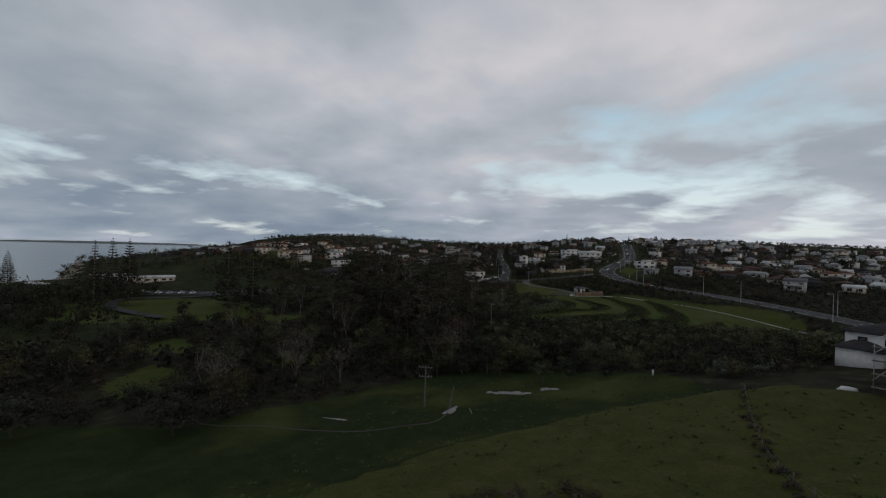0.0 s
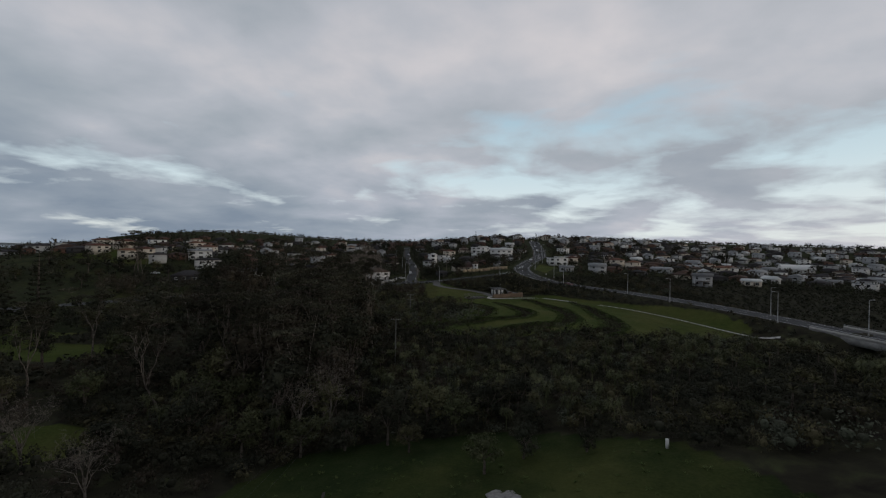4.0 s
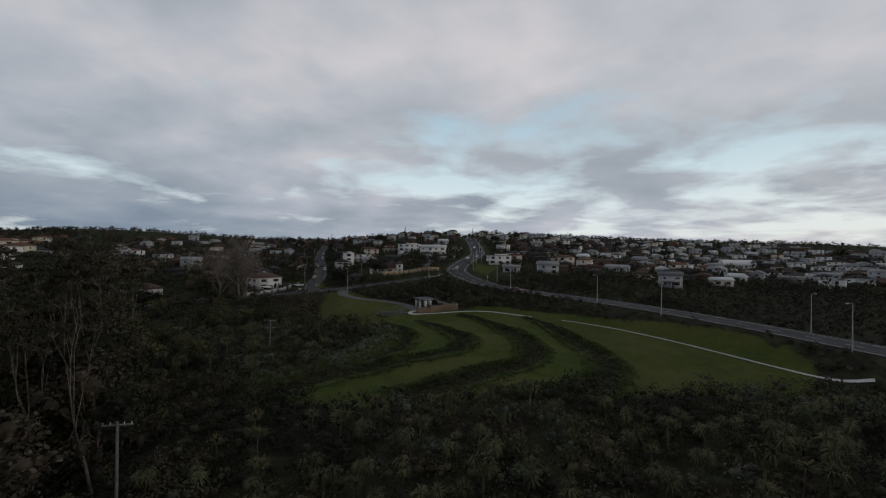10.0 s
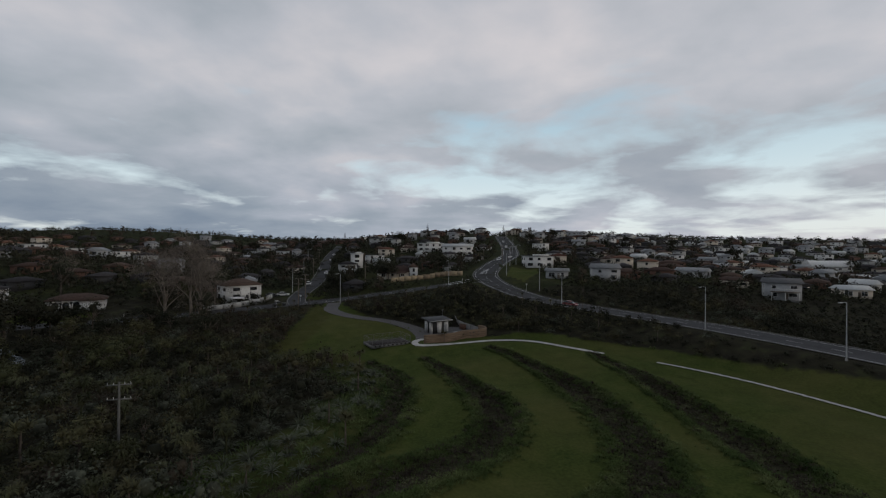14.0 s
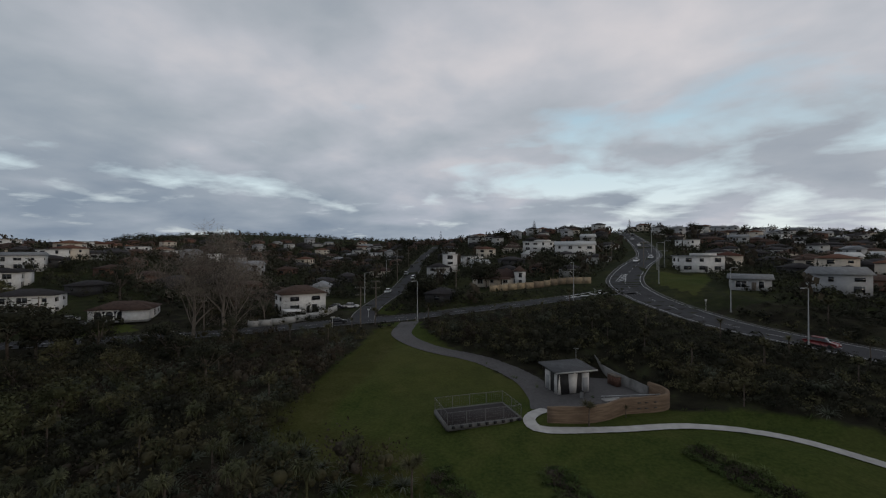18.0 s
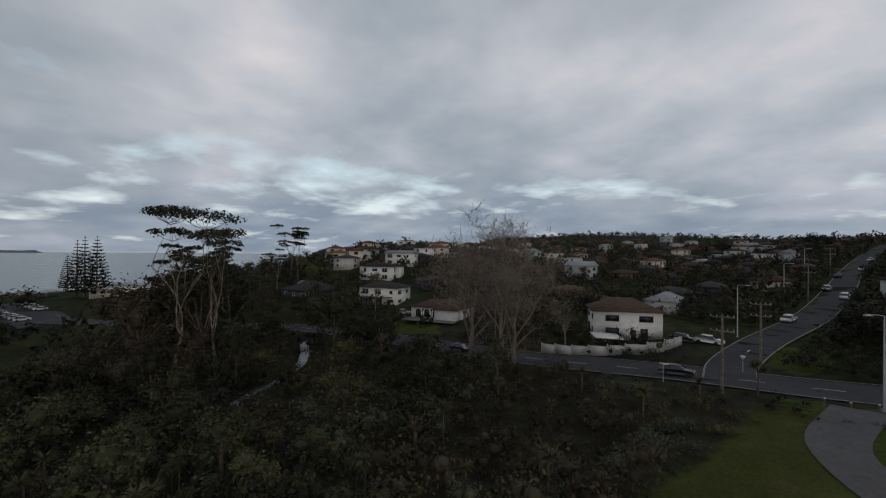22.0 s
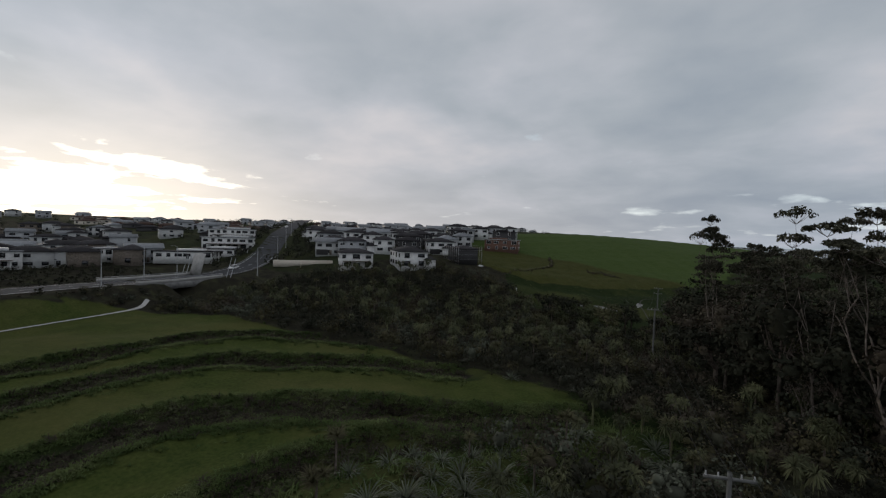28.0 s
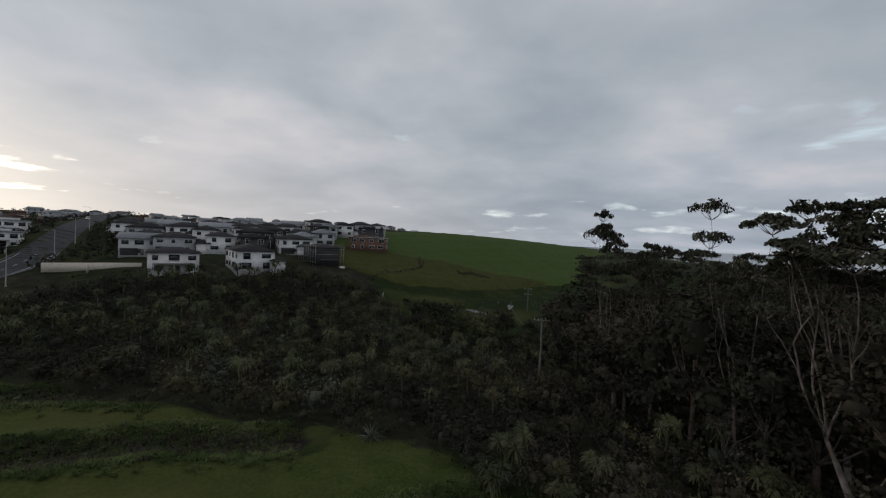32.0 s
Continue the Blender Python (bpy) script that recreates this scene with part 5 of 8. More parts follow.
# flax on the slope west of the terraces and along the scrub's edge
fx_, fy_ = scatter((-52, -10, 112, 172), 800, 71, lambda x, y: ~inside(x, y, FIELD) & (x > -46 + 0.1 * (y - 112)), 2.3)
flax = [make_flax(s) for s in (1, 2, 3)]
plant(flax, list(zip(fx_, fy_))[:170], 1, 0.7, 1.25)
fx_, fy_ = scatter((-60, 60, 40, 235), 900, 72, lambda x, y: wild(x, y) & (x > -60), 7.0)
plant(flax, list(zip(fx_, fy_))[:80], 2, 0.6, 1.0)
wr = np.random.default_rng(87)
wl = along([(-40, 170, 0), (-43.5, 184, 0), (-45, 196, 0), (-46, 208, 0)], 0.62)
plant(flax, [(q[0] - abs(wr.normal(0, 1.6)), q[1] + wr.normal(0, 0.5)) for q in wl], 3, 0.5, 0.95)
drop_protos(flax)
cab = [make_cabbage(s) for s in (1, 2, 3, 4)]
cx_, cy_ = scatter((-60, 78, 36, 104), 1500, 73, lambda x, y: wild(x, y) & (y < 96 - 0.12 * np.maximum(0, x)), 4.2)
plant(cab, list(zip(cx_, cy_))[:170], 3, 0.75, 1.35)
cx_, cy_ = scatter((-75, 50, 104, 232), 600, 74, wild, 6.5)
plant(cab, list(zip(cx_, cy_))[:90], 4, 0.7, 1.3)
plant(cab, [(0.2, 181.3, 0.75), (4.6, 184.9, 0.5), (-45, 158, 1.3), (-43.5, 161, 1.2), (-38, 155, 1.1)], 17)
drop_protos(cab)

def pompom(seed):
    """A cabbage tree far off: stem and one to three round heads of short blades, one unit tall."""
    r = np.random.default_rng(seed)
    parts = [tube([(0, 0, -0.1), (0.02, 0.01, 0.4), (0, 0, 0.72)], [0.035, 0.028, 0.022], 5)]
    heads = int(r.integers(1, 4))
    for k in range(heads):
        a, d = 6.28 * k / heads + r.random(), 0.0 if heads == 1 else 0.17
        c = np.array([d * math.cos(a), d * math.sin(a), 0.74 + r.uniform(-0.06, 0.06)])
        if heads > 1:
            parts.append(tube([(0, 0, 0.5), c], [0.022, 0.018], 4))
        for _ in range(85):
            w = r.normal(size=3)
            w[2] += 0.35
            w /= np.linalg.norm(w)
            side = np.cross(w, (0.3, 0.2, 1.0)) * 0.012
            L = 0.21 * r.uniform(0.8, 1.2)
            p1, p2 = c + w * L * 0.6, c + w * L + np.array([0, 0, -0.3 * L])
            parts.append((np.array([c - side * 0.5, c + side * 0.5, p1 - side, p1 + side, p2 - side * 0.2, p2 + side * 0.2]), np.array([(0, 1, 3, 2), (2, 3, 5, 4)])))
    return join(parts)


POMPOM = [pompom(s) for s in range(5)]
kx, ky = scatter((-62, 78, 34, 104), 5000, 173, lambda x, y: wild(x, y) & (y < 97) & (valley_patch(x, y) > -0.2), 4.2)
stuff("cabbage_grove", "dense grove of cabbage trees with round spiky heads", POMPOM, kx, ky, 3.4, 5.0, (1.0, 1.3), M["leaf_cabbage"], 174, "trees")
kx, ky = scatter((-72, -12, 100, 176), 1500, 175, lambda x, y: wild(x, y) & (x < -22), 4.0)
stuff("slope_cabbage_trees", "cabbage trees standing over the flax slope", POMPOM, kx, ky, 2.6, 4.6, (0.95, 1.25), M["leaf_cabbage"], 176, "trees")

gums = [make_gum(s) for s in (3, 8, 14, 21)]
plant(gums, [(-34, 81, 1.09, 0.5), (-45.5, 95.5, 1.07, 0.6), (-52, 99, 1.06, 0.95), (-55.5, 103, 1.0), (-49.5, 104, 0.96), (-58, 97, 1.04), (-39.5, 80, 0.93, 0.7), (-44, 75, 0.92, 0.8), (-39, 69, 0.94, 0.8), (-48, 84, 0.9, 0.8), (-36, 57, 0.92), (-43, 62, 0.94), (-52, 74, 0.92), (-36, 46, 0.85), (-46, 50, 0.88),
             (-58, 86, 0.9), (-61, 94, 0.95), (-66, 98, 0.86), (-66, 66, 0.84), (-72, 48, 0.8), (-60, 40, 0.78), (-78, 70, 0.8), (-88, 40, 0.72), (-96, 60, 0.75), (-70, -2, 0.5), (-100, 34, 0.62), (-80, -34, 0.45), (-62, 12, 0.48)], 5, 0.98, 1.02)
wide = [make_gum(33, limbs=(3, 4), low=0.78, cap=(0.12, 0.16)), make_gum(36, limbs=(3, 4), low=0.78, cap=(0.11, 0.15))]
plant(wide, [(-101, 156.5, 1.25), (-99.5, 163.5, 1.08)], 6, 0.98, 1.02)
drop_protos(wide)
plant(gums, [(-110, 158, 1.0), (-118, 165, 0.95), (-122, 154, 1.0), (-205, 186, 1.0), (-212, 190, 0.92), (-196, 180, 0.8)], 6, 0.98, 1.02)
drop_protos(gums)
bare = [make_bare(s) for s in (2, 5)]
plant(bare, [(-84, 203.6, 1.3), (-77.2, 205.4, 1.5), (-74.8, 206.2, 1.2)], 7, 0.97, 1.03)
small = [make_bare(9, 16, 4, "small leafless tree with pale twigs")]
plant(small, [(-29, 40, 0.75), (-33, 37, 0.6), (-56, -10, 0.6), (-62, 20, 0.6), (-48, 16, 0.6), (-44, 95, 0.5), (-100, 150, 0.5), (-54, 8, 0.55), (-110, 140, 0.5), (-150, 240, 0.8), (-130, 262, 0.7), (-79.5, 221.4, 0.6), (-74.5, 205, 0.45)], 8)
drop_protos(bare + small)
pines = [make_pine(1), make_pine(2, 20, 3.2, 16, 0.6)]
plant(pines, [(-156, 82, 1.4), (-149, 90, 1.3), (-195, 48, 1.1), (-271, 101, 1.45), (-265, 107, 1.35), (-279, 96, 1.4), (-178, -28, 1.5), (-216, -23, 1.4), (-330, 78, 1.0), (-250, -60, 0.9), (-290, 20, 0.8), (-96, 430, 0.75), (118, 420, 0.7), (-30, 470, 0.65), (260, 500, 0.8), (40, 470, 0.6), (190, 470, 0.6), (330, 430, 0.7), (-230, 400, 0.8)], 9, 0.98, 1.02)
drop_protos(pines)
tall = [make_round_tree(11, M["leaf_dark"], "tall dark evergreen tree with an irregular crown", 15, 4.6, 1500), make_round_tree(12, M["leaf_brown"], "tall brownish tree with thinning crown", 14, 4.2, 900),
        make_round_tree(13, M["leaf_brown"], "tall brown-green tree with a lumpy crown", 14, 4.8, 1400)]
plant(tall, [(-35, 52, 1.15), (-40, 47, 1.1), (-43, 56, 1.2), (-33, 60, 1.15), (-38, 66, 1.2), (-48, 58, 1.2), (-45, 67, 1.2), (-51, 50, 1.05), (-30, 45, 0.95), (-36, 41, 0.95), (-53, 68, 1.1), (-36, 72), (-39, 88), (-46, 78), (-52, 82), (-47, 96), (-58, 90), (-62, 100, 0.9), (-60, 76, 0.9), (-48, 66, 0.85), (-68, 88, 0.8), (-66, 110, 0.75), (-75, 98, 0.7)], 16, 0.9, 1.1)
plant([tall[1], tall[0]], [(-94.5, 160, 0.85), (-93, 166, 0.8), (-119, 156, 1.65), (-112, 160, 1.45), (-126, 152, 1.6), (-132, 162, 1.4), (-121, 147, 1.45), (-138, 154, 1.3), (-112, 150, 1.3), (-145, 165, 1.2), (-104, 152, 0.8), (-42, 92, 1.2), (-37, 84, 1.05), (-61, 77, 1.2), (-66, 85, 1.2), (-50, 88, 1.15), (-74, 82, 1.1), (-68, 70, 1.3), (-78, 74, 1.3), (-84, 66, 1.3), (-52, 105, 1.25), (-58, 105, 1.35), (-55, 95, 1.3), (-62, 101, 1.3)], 19, 0.92, 1.08)
drop_protos(tall)
spread = [make_round_tree(31, M["leaf_dark"], "large dark spreading tree in front of a house", 10, 5.2, 1700), make_round_tree(32, M["leaf_dark"], "large dark spreading garden tree", 9, 4.8, 1500)]
plant(spread, [(-29, 267.5, 1.05), (-8, 284, 1.2), (-43, 250.5, 0.75), (-48.5, 253, 0.7), (-36, 285, 1.1), (-113, 185.5, 1.45), (-105, 189.5, 0.95), (-98, 222, 0.9), (-92, 240, 0.95)], 18, 0.95, 1.05)
kx, ky = scatter((-260, 460, 395, 540), 400, 177, town, 42.0)
plant(spread, list(zip(kx, ky))[:22], 22, 0.7, 1.25)
plant(spread, [(-216, 64, 1.4), (-199, 65, 1.2), (-207, 49, 1.3), (-209, 28, 1.45), (-209, 12, 1.55), (-207, -4, 1.6), (-201, -23, 1.7), (-184, -24, 1.5), (-179, -53, 1.8), (-167, -60, 1.9), (-150, -58, 1.9), (-124, -40, 2.2), (-105, -46, 2.0), (-118, -52, 2.0),
               (-144, 74, 0.8), (-132, 76, 0.7), (-82, 21, 0.8), (-128, 100, 0.75), (-60, -14, 0.75), (-52, -22, 0.7), (-72, -32, 0.8), (-84, -36, 0.85), (-98, -30, 0.9)], 21, 0.92, 1.08)
drop_protos(spread)
rounds = [make_round_tree(1, M["leaf_dark"], "dark evergreen tree with a dense rounded crown"), make_round_tree(2, M["leaf"], "green broadleaf tree with a lumpy crown"),
          make_round_tree(3, M["leaf_olive"], "olive-green bushy tree with a spreading crown"), make_round_tree(4, M["leaf_dark"], "tall dark conifer-like tree", 8, 2.2)]
tx, ty = scatter((-110, -55, 105, 200), 500, 81, lambda x, y: wild(x, y), 6.5)
plant(rounds, list(zip(tx, ty))[:50], 10, 0.75, 1.4)
tx, ty = scatter((-130, -46, -22, 150), 700, 84, lambda x, y: wild(x, y), 8.0)
plant(rounds, list(zip(tx, ty))[:80], 14, 0.8, 1.5)
plant(rounds, [(-36, 84, 1.7), (-42, 78, 1.9), (-48, 86, 2.0), (-55, 82, 1.8), (-46, 72, 1.7), (-38, 66, 1.6), (-54, 66, 1.7), (-62, 78, 1.8), (-34, 54, 1.4), (-44, 54, 1.6), (-58, 52, 1.6), (-68, 60, 1.7), (-50, 98, 1.5), (-60, 96, 1.6), (-40, 40, 1.3), (-50, 36, 1.3), (-34, 46, 1.4), (-46, 42, 1.5), (-74, 26, 1.5), (-86, 12, 1.5), (-66, 14, 1.3), (-80, -8, 1.3), (-58, -4, 1.1), (-90, -16, 1.3), (-50, 22, 1.3), (-38, 30, 1.3), (-31, 42, 1.6), (-37, 38, 1.5), (-62, 4, 1.1), (-72, 6, 1.3)], 15)
tx, ty = scatter((-10, 80, 26, 90), 300, 82, lambda x, y: wild(x, y), 9.0)
plant(rounds, list(zip(tx, ty))[:26], 11, 0.5, 0.85)
plant(rounds, [(2, 30, 0.9), (-3, 26, 1.0), (-14, 33, 0.8), (-18, 36, 0.9), (10, 30, 0.5), (73, 108, 0.5), (78, 105, 0.45), (68, 100, 0.4), (-24, 34, 1.0), (-30, 32, 1.1), (-132, 191, 1.4), (-146, 186, 1.5), (-157, 195, 1.5), (-101, 223, 1.3), (-107, 228, 1.5), (-140, 227, 1.6), (-167, 204, 1.5), (-98, 232, 1.5), (-170, 212, 1.4), (-205, 222, 1.6), (-112, 240, 1.5), (-34, 127, 0.7), (-37.5, 128.5, 0.75), (-33, 132, 0.65)], 12)
tx, ty = scatter((-300, -110, -60, 210), 700, 83, lambda x, y: road_clear(x, y, 3) & (coast(x, y) > 40) & ~inside(x, y, PASTURE) & ~((x < -185) & (y > 60) & (y < 150)), 13.0)
plant(rounds, list(zip(tx, ty))[:80], 13, 0.9, 1.5)
plant(rounds, [(-3, 43, 1.4), (-8, 41, 1.3), (-13, 42, 1.5), (-17, 39, 1.4), (2, 45, 1.2)], 20)
drop_protos(rounds)

# ---- buildings ----
def box(cx, cy, cz, sx, sy, sz, turn=0.0):
    """A box as quads: centre, full sizes, turn about z in degrees."""
    x, y, z = sx / 2, sy / 2, sz / 2
    v = np.array([(-x, -y, -z), (x, -y, -z), (x, y, -z), (-x, y, -z), (-x, -y, z), (x, -y, z), (x, y, z), (-x, y, z)])
    if turn:
        a = math.radians(turn)
        v = np.stack([v[:, 0] * math.cos(a) - v[:, 1] * math.sin(a), v[:, 0] * math.sin(a) + v[:, 1] * math.cos(a), v[:, 2]], 1)
    f = np.array([(3, 2, 1, 0), (4, 5, 6, 7), (0, 1, 5, 4), (1, 2, 6, 5), (2, 3, 7, 6), (3, 0, 4, 7)])
    return v + (cx, cy, cz), f


def put(name, shapes, mat, parent, label=""):
    v, f = join(shapes)
    ob = link_mesh(name, v, f, mat, parent)
    if label:
        ob["label"] = label
    return ob


def hip_roof(w, d, z, rise, over=0.5, gable=0.0):
    """A roof over w x d: hipped, or gabled along x (gable 1), with an eaves board's thickness."""
    a, b = w / 2 + over, d / 2 + over
    r = max(0.0, (a - b * (1 - gable))) if gable < 1 else a
    t = 0.18
    v = np.array([(-a, -b, z), (a, -b, z), (a, b, z), (-a, b, z), (-a, -b, z + t), (a, -b, z + t), (a, b, z + t), (-a, b, z + t), (-r, 0, z + rise), (r, 0, z + rise)])
    f = np.array([(3, 2, 1, 0), (0, 1, 5, 4), (1, 2, 6, 5), (2, 3, 7, 6), (3, 0, 4, 7), (4, 5, 9, 8), (6, 7, 8, 9), (5, 6, 9, 9), (7, 4, 8, 8)])
    return v, f


def gable_walls(w, d, z, rise):
    """The wall triangles under a gable roof, as thin prisms."""
    out = []
    for s in (-1, 1):
        x = s * (w / 2 - 0.06)
        v = np.array([(x - 0.06, -d / 2, z), (x - 0.06, d / 2, z), (x - 0.06, 0, z + rise * 0.93), (x + 0.06, -d / 2, z), (x + 0.06, d / 2, z), (x + 0.06, 0, z + rise * 0.93)])
        out.append((v, np.array([(0, 1, 2, 2), (5, 4, 3, 3), (0, 2, 5, 3), (1, 4, 5, 2)])))
    return out


def house(name, label, w, d, storeys, wall, roof, style="hip", rise=1.9, rich=False, glaze=1.0, seed=0, deck=False, chimney=False, wing=None, frame_mat="white", base=2.0, garage=False):
    """A house at the origin: wall, roof, windows with frames (rich) or panes alone, door, and what else it has."""
    r = np.random.default_rng(seed)
    e = thing(name, label=label, category="house")
    H = 2.75 * storeys
    shapes = [box(0, 0, H / 2 - base / 2, w, d, H + base)]
    if style == "gable":
        shapes += gable_walls(w, d, H, rise)
    put("wall", shapes, M[wall], e)
    if style == "flat":
        put("roof", [box(0, 0, H + 0.12, w + 0.9, d + 0.9, 0.24)], M[roof], e)
        if rich:
            put("upper_roof", [box(w * 0.12, 0, H + 0.65, w * 0.5, d * 0.6, 0.8)], M[wall], e)
    elif style == "shed":
        v, f = box(0, 0, 0, w + 1.0, d + 1.0, 0.2)
        v[:, 2] += H + 0.25 + (v[:, 1] + d / 2) * 0.10
        put("roof", [(v, f)], M[roof], e)
    else:
        put("roof", [hip_roof(w, d, H, rise, 0.55, 1.0 if style == "gable" else 0.0)], M[roof], e)
    if wing:
        wx, wy, ww, wd, ws = wing
        hh = 2.75 * ws
        wg = put("wing", [box(wx, wy, hh / 2 - base / 2, ww, wd, hh + base)], M[wall], e)
        v, f = hip_roof(ww, wd, hh, rise * 0.8)
        put("wing_roof", [(v + (wx, wy, 0), f)], M[roof], e)
        wg["label"] = "lower side wing"

    def window(side, u, z, ww, wh):
        out = {"s": (0, -1), "n": (0, 1), "e": (1, 0), "w": (-1, 0)}[side]
        half = d / 2 if out[1] else w / 2
        cx, cy = (u, out[1] * half) if out[1] else (out[0] * half, u)
        tx, ty = (ww, 0.10) if out[1] else (0.10, ww)
        px, py = out[0] * 0.035, out[1] * 0.035
        if rich:
            fr = []
            for k in (-1, 1):
                fr.append(box(cx + (k * ww / 2 if out[1] else 0), cy + (k * ww / 2 if out[0] else 0), z, 0.12, 0.12, wh + 0.12))
                fr.append(box(cx, cy, z + k * wh / 2, tx + (0.12 if out[1] else 0), ty + (0.12 if out[0] else 0), 0.10))
            if ww > 1.5:
                fr.append(box(cx, cy, z, 0.07 if out[1] else 0.11, 0.07 if out[0] else 0.11, wh))
            fo = put("window", fr, M[frame_mat], e)
            put("pane", [box(cx + px * 0.2, cy + py * 0.2, z, ww if out[1] else 0.06, ww if out[0] else 0.06, wh)], M["glass"], fo)
        else:
            put("window", [box(cx + px, cy + py, z, ww if out[1] else 0.08, ww if out[0] else 0.08, wh)], M["glass"], e)

    for s in range(storeys):
        z = 1.45 + 2.75 * s
        for side, span in (("s", w), ("n", w), ("e", d), ("w", d)):
            n = max(1, int(span / 4.2 * glaze)) if rich or side in "sn" else 1
            for k in range(n):
                if not rich and r.random() < 0.2:
                    continue
                u = span * ((k + 0.5) / n - 0.5) + r.uniform(-0.3, 0.3)
                window(side, u, z, r.choice([1.2, 1.8, 2.4]) if span / n > 3 else 1.2, r.choice([1.1, 1.3, 1.7]))
    put("door", [box(w * 0.08, -d / 2 - 0.03, 1.02, 0.95, 0.08, 2.04)], M["dark" if wall == "white" else "wood"], e)
    if garage:
        put("garage_door", [box(-w * 0.24, -d / 2 - 0.04, 1.15, 4.8, 0.1, 2.3)] + [box(-w * 0.24, -d / 2 - 0.1, 0.4 + 0.5 * k, 4.7, 0.03, 0.44) for k in range(4)], M["dark"], e)
    if deck:
        dk = put("deck", [box(0, -d / 2 - 1.3, 2.75 * (storeys - 1) - 0.1, w * 0.8, 2.6, 0.2)], M["wood"], e)
        for k in (-1, 0, 1):
            put("post", [box(k * w * 0.38, -d / 2 - 2.5, 2.75 * (storeys - 1) / 2 - base / 2, 0.14, 0.14, 2.75 * (storeys - 1) + base)], M["white"], dk)
        put("railing", [box(0, -d / 2 - 2.55, 2.75 * (storeys - 1) + 0.95, w * 0.8, 0.06, 0.08)] + [box(k, -d / 2 - 2.55, 2.75 * (storeys - 1) + 0.5, 0.05, 0.05, 0.9) for k in np.arange(-w * 0.39, w * 0.4, 0.6)], M["white"], dk)
    if chimney:
        put("chimney", [box(w * 0.2, d * 0.1, H + rise * 0.8, 0.7, 0.7, 1.6)], M["brick"], e)
    return e


def stand(proto, x, y, turn, label="", dz=0.0, group="", size=1.0):
    """Puts a copy of a house on the ground, on the lowest of its corners."""
    z = height_at(x, y)
    ob = copy_thing(proto, pose(x, y, z + dz, 0, 0, turn))
    ob.scale = (size, size, size)
    if label:
        ob["label"] = label
    if group:
        ob["group"] = group
    return ob


# prototypes for the suburbs
SUBURB = [
    house("house", "white weatherboard house with dark hipped roof", 13, 9, 1, "pale", "roof_dark", seed=1),
    house("house", "cream house with brown tiled hipped roof", 14, 9, 1, "cream", "roof_brown", seed=2, chimney=True),
    house("house", "white two-storey house with dark roof", 11, 9, 2, "pale", "roof_dark", seed=3),
    house("house", "brick bungalow with brown tiled roof", 14, 8.5, 1, "brick", "roof_brown", seed=4),
    house("house", "white gabled cottage with pale metal roof", 10, 7.5, 1, "pale", "roof_white", "gable", 2.4, seed=5),
    house("house", "grey two-storey house with grey metal roof", 12, 8.5, 2, "grey", "roof_grey", "gable", 2.2, seed=6),
    house("house", "cream two-storey house with terracotta tiled roof", 12, 10, 2, "cream", "roof_red", seed=7),
    house("house", "dark timber house with dark roof", 13, 8.5, 1, "dark", "roof_dark", seed=8),
    house("house", "white flat-roofed modern house", 12, 9, 2, "white", "roof_grey", "flat", seed=9),
    house("house", "white house with long grey metal roof", 15, 8, 1, "pale", "roof_grey", "gable", 2.0, seed=10),
]
hr = np.random.default_rng(17)
FAR_HOMES = []
for rank, i in enumerate(order):
    far_off = hy[i] > 420
    k = int(hr.choice(len(SUBURB), p=[0.05, 0.08, 0.06, 0.34, 0.02, 0.03, 0.02, 0.34, 0.03, 0.03] if hx[i] < -70 else [0.12, 0.11, 0.07, 0.17, 0.06, 0.08, 0.04, 0.24, 0.06, 0.05]))
    line = ROAD_LINES[0][0] if hx[i] > -30 else ROAD_LINES[2][0]
    j = np.argmin((line[:, 0] - hx[i]) ** 2 + (line[:, 1] - hy[i]) ** 2)
    face = math.degrees(math.atan2(line[min(j + 1, len(line) - 1), 1] - line[max(j - 1, 0), 1], line[min(j + 1, len(line) - 1), 0] - line[max(j - 1, 0), 0]))
    turn = face + hr.choice([0, 90, 180, 270]) + hr.normal(0, 9)
    if rank < 112:
        stand(SUBURB[k], hx[i], hy[i], turn, group="suburb houses", size=0.86)
    else:
        FAR_HOMES.append((k, hx[i], hy[i], turn))
for i in range(len(ax_)):
    FAR_HOMES.append((int(hr.choice(10, p=[0.14, 0.1, 0.06, 0.08, 0.1, 0.12, 0.02, 0.24, 0.06, 0.08])), ax_[i], ay_[i], hr.uniform(0, 360)))
# headland and southern suburb
for area, seed, n, gp, grp in (((-420, -215, 205, 330), 92, 26, 16, "headland houses"), ((150, 560, -420, 210), 93, 190, 15, "southern houses")):
    qx, qy = scatter(area, 1500, seed, lambda x, y: (coast(x, y) > 70) & road_clear(x, y, 9) & ~inside(x, y, HOMES) & ~inside(x, y, MEADOW) & ~((x < 176) & (y > 12) & (y < 210)) & ~((x < 450) & (y > 30) & (y < 210)), gp)
    o = np.argsort(np.hypot(qx + 20, qy - 100))[:n]
    for i in o:
        k = int(hr.choice([1, 6, 6, 0, 2, 8, 3] if seed == 92 else [3, 5, 7, 1, 5, 3, 9, 2]))
        if seed == 93 and np.hypot(qx[i] - 100, qy[i]) > 130:
            FAR_HOMES.append((k, qx[i], qy[i], hr.uniform(0, 360)))
        else:
            stand(SUBURB[k], qx[i], qy[i], hr.uniform(0, 360), group=grp, size=0.85)


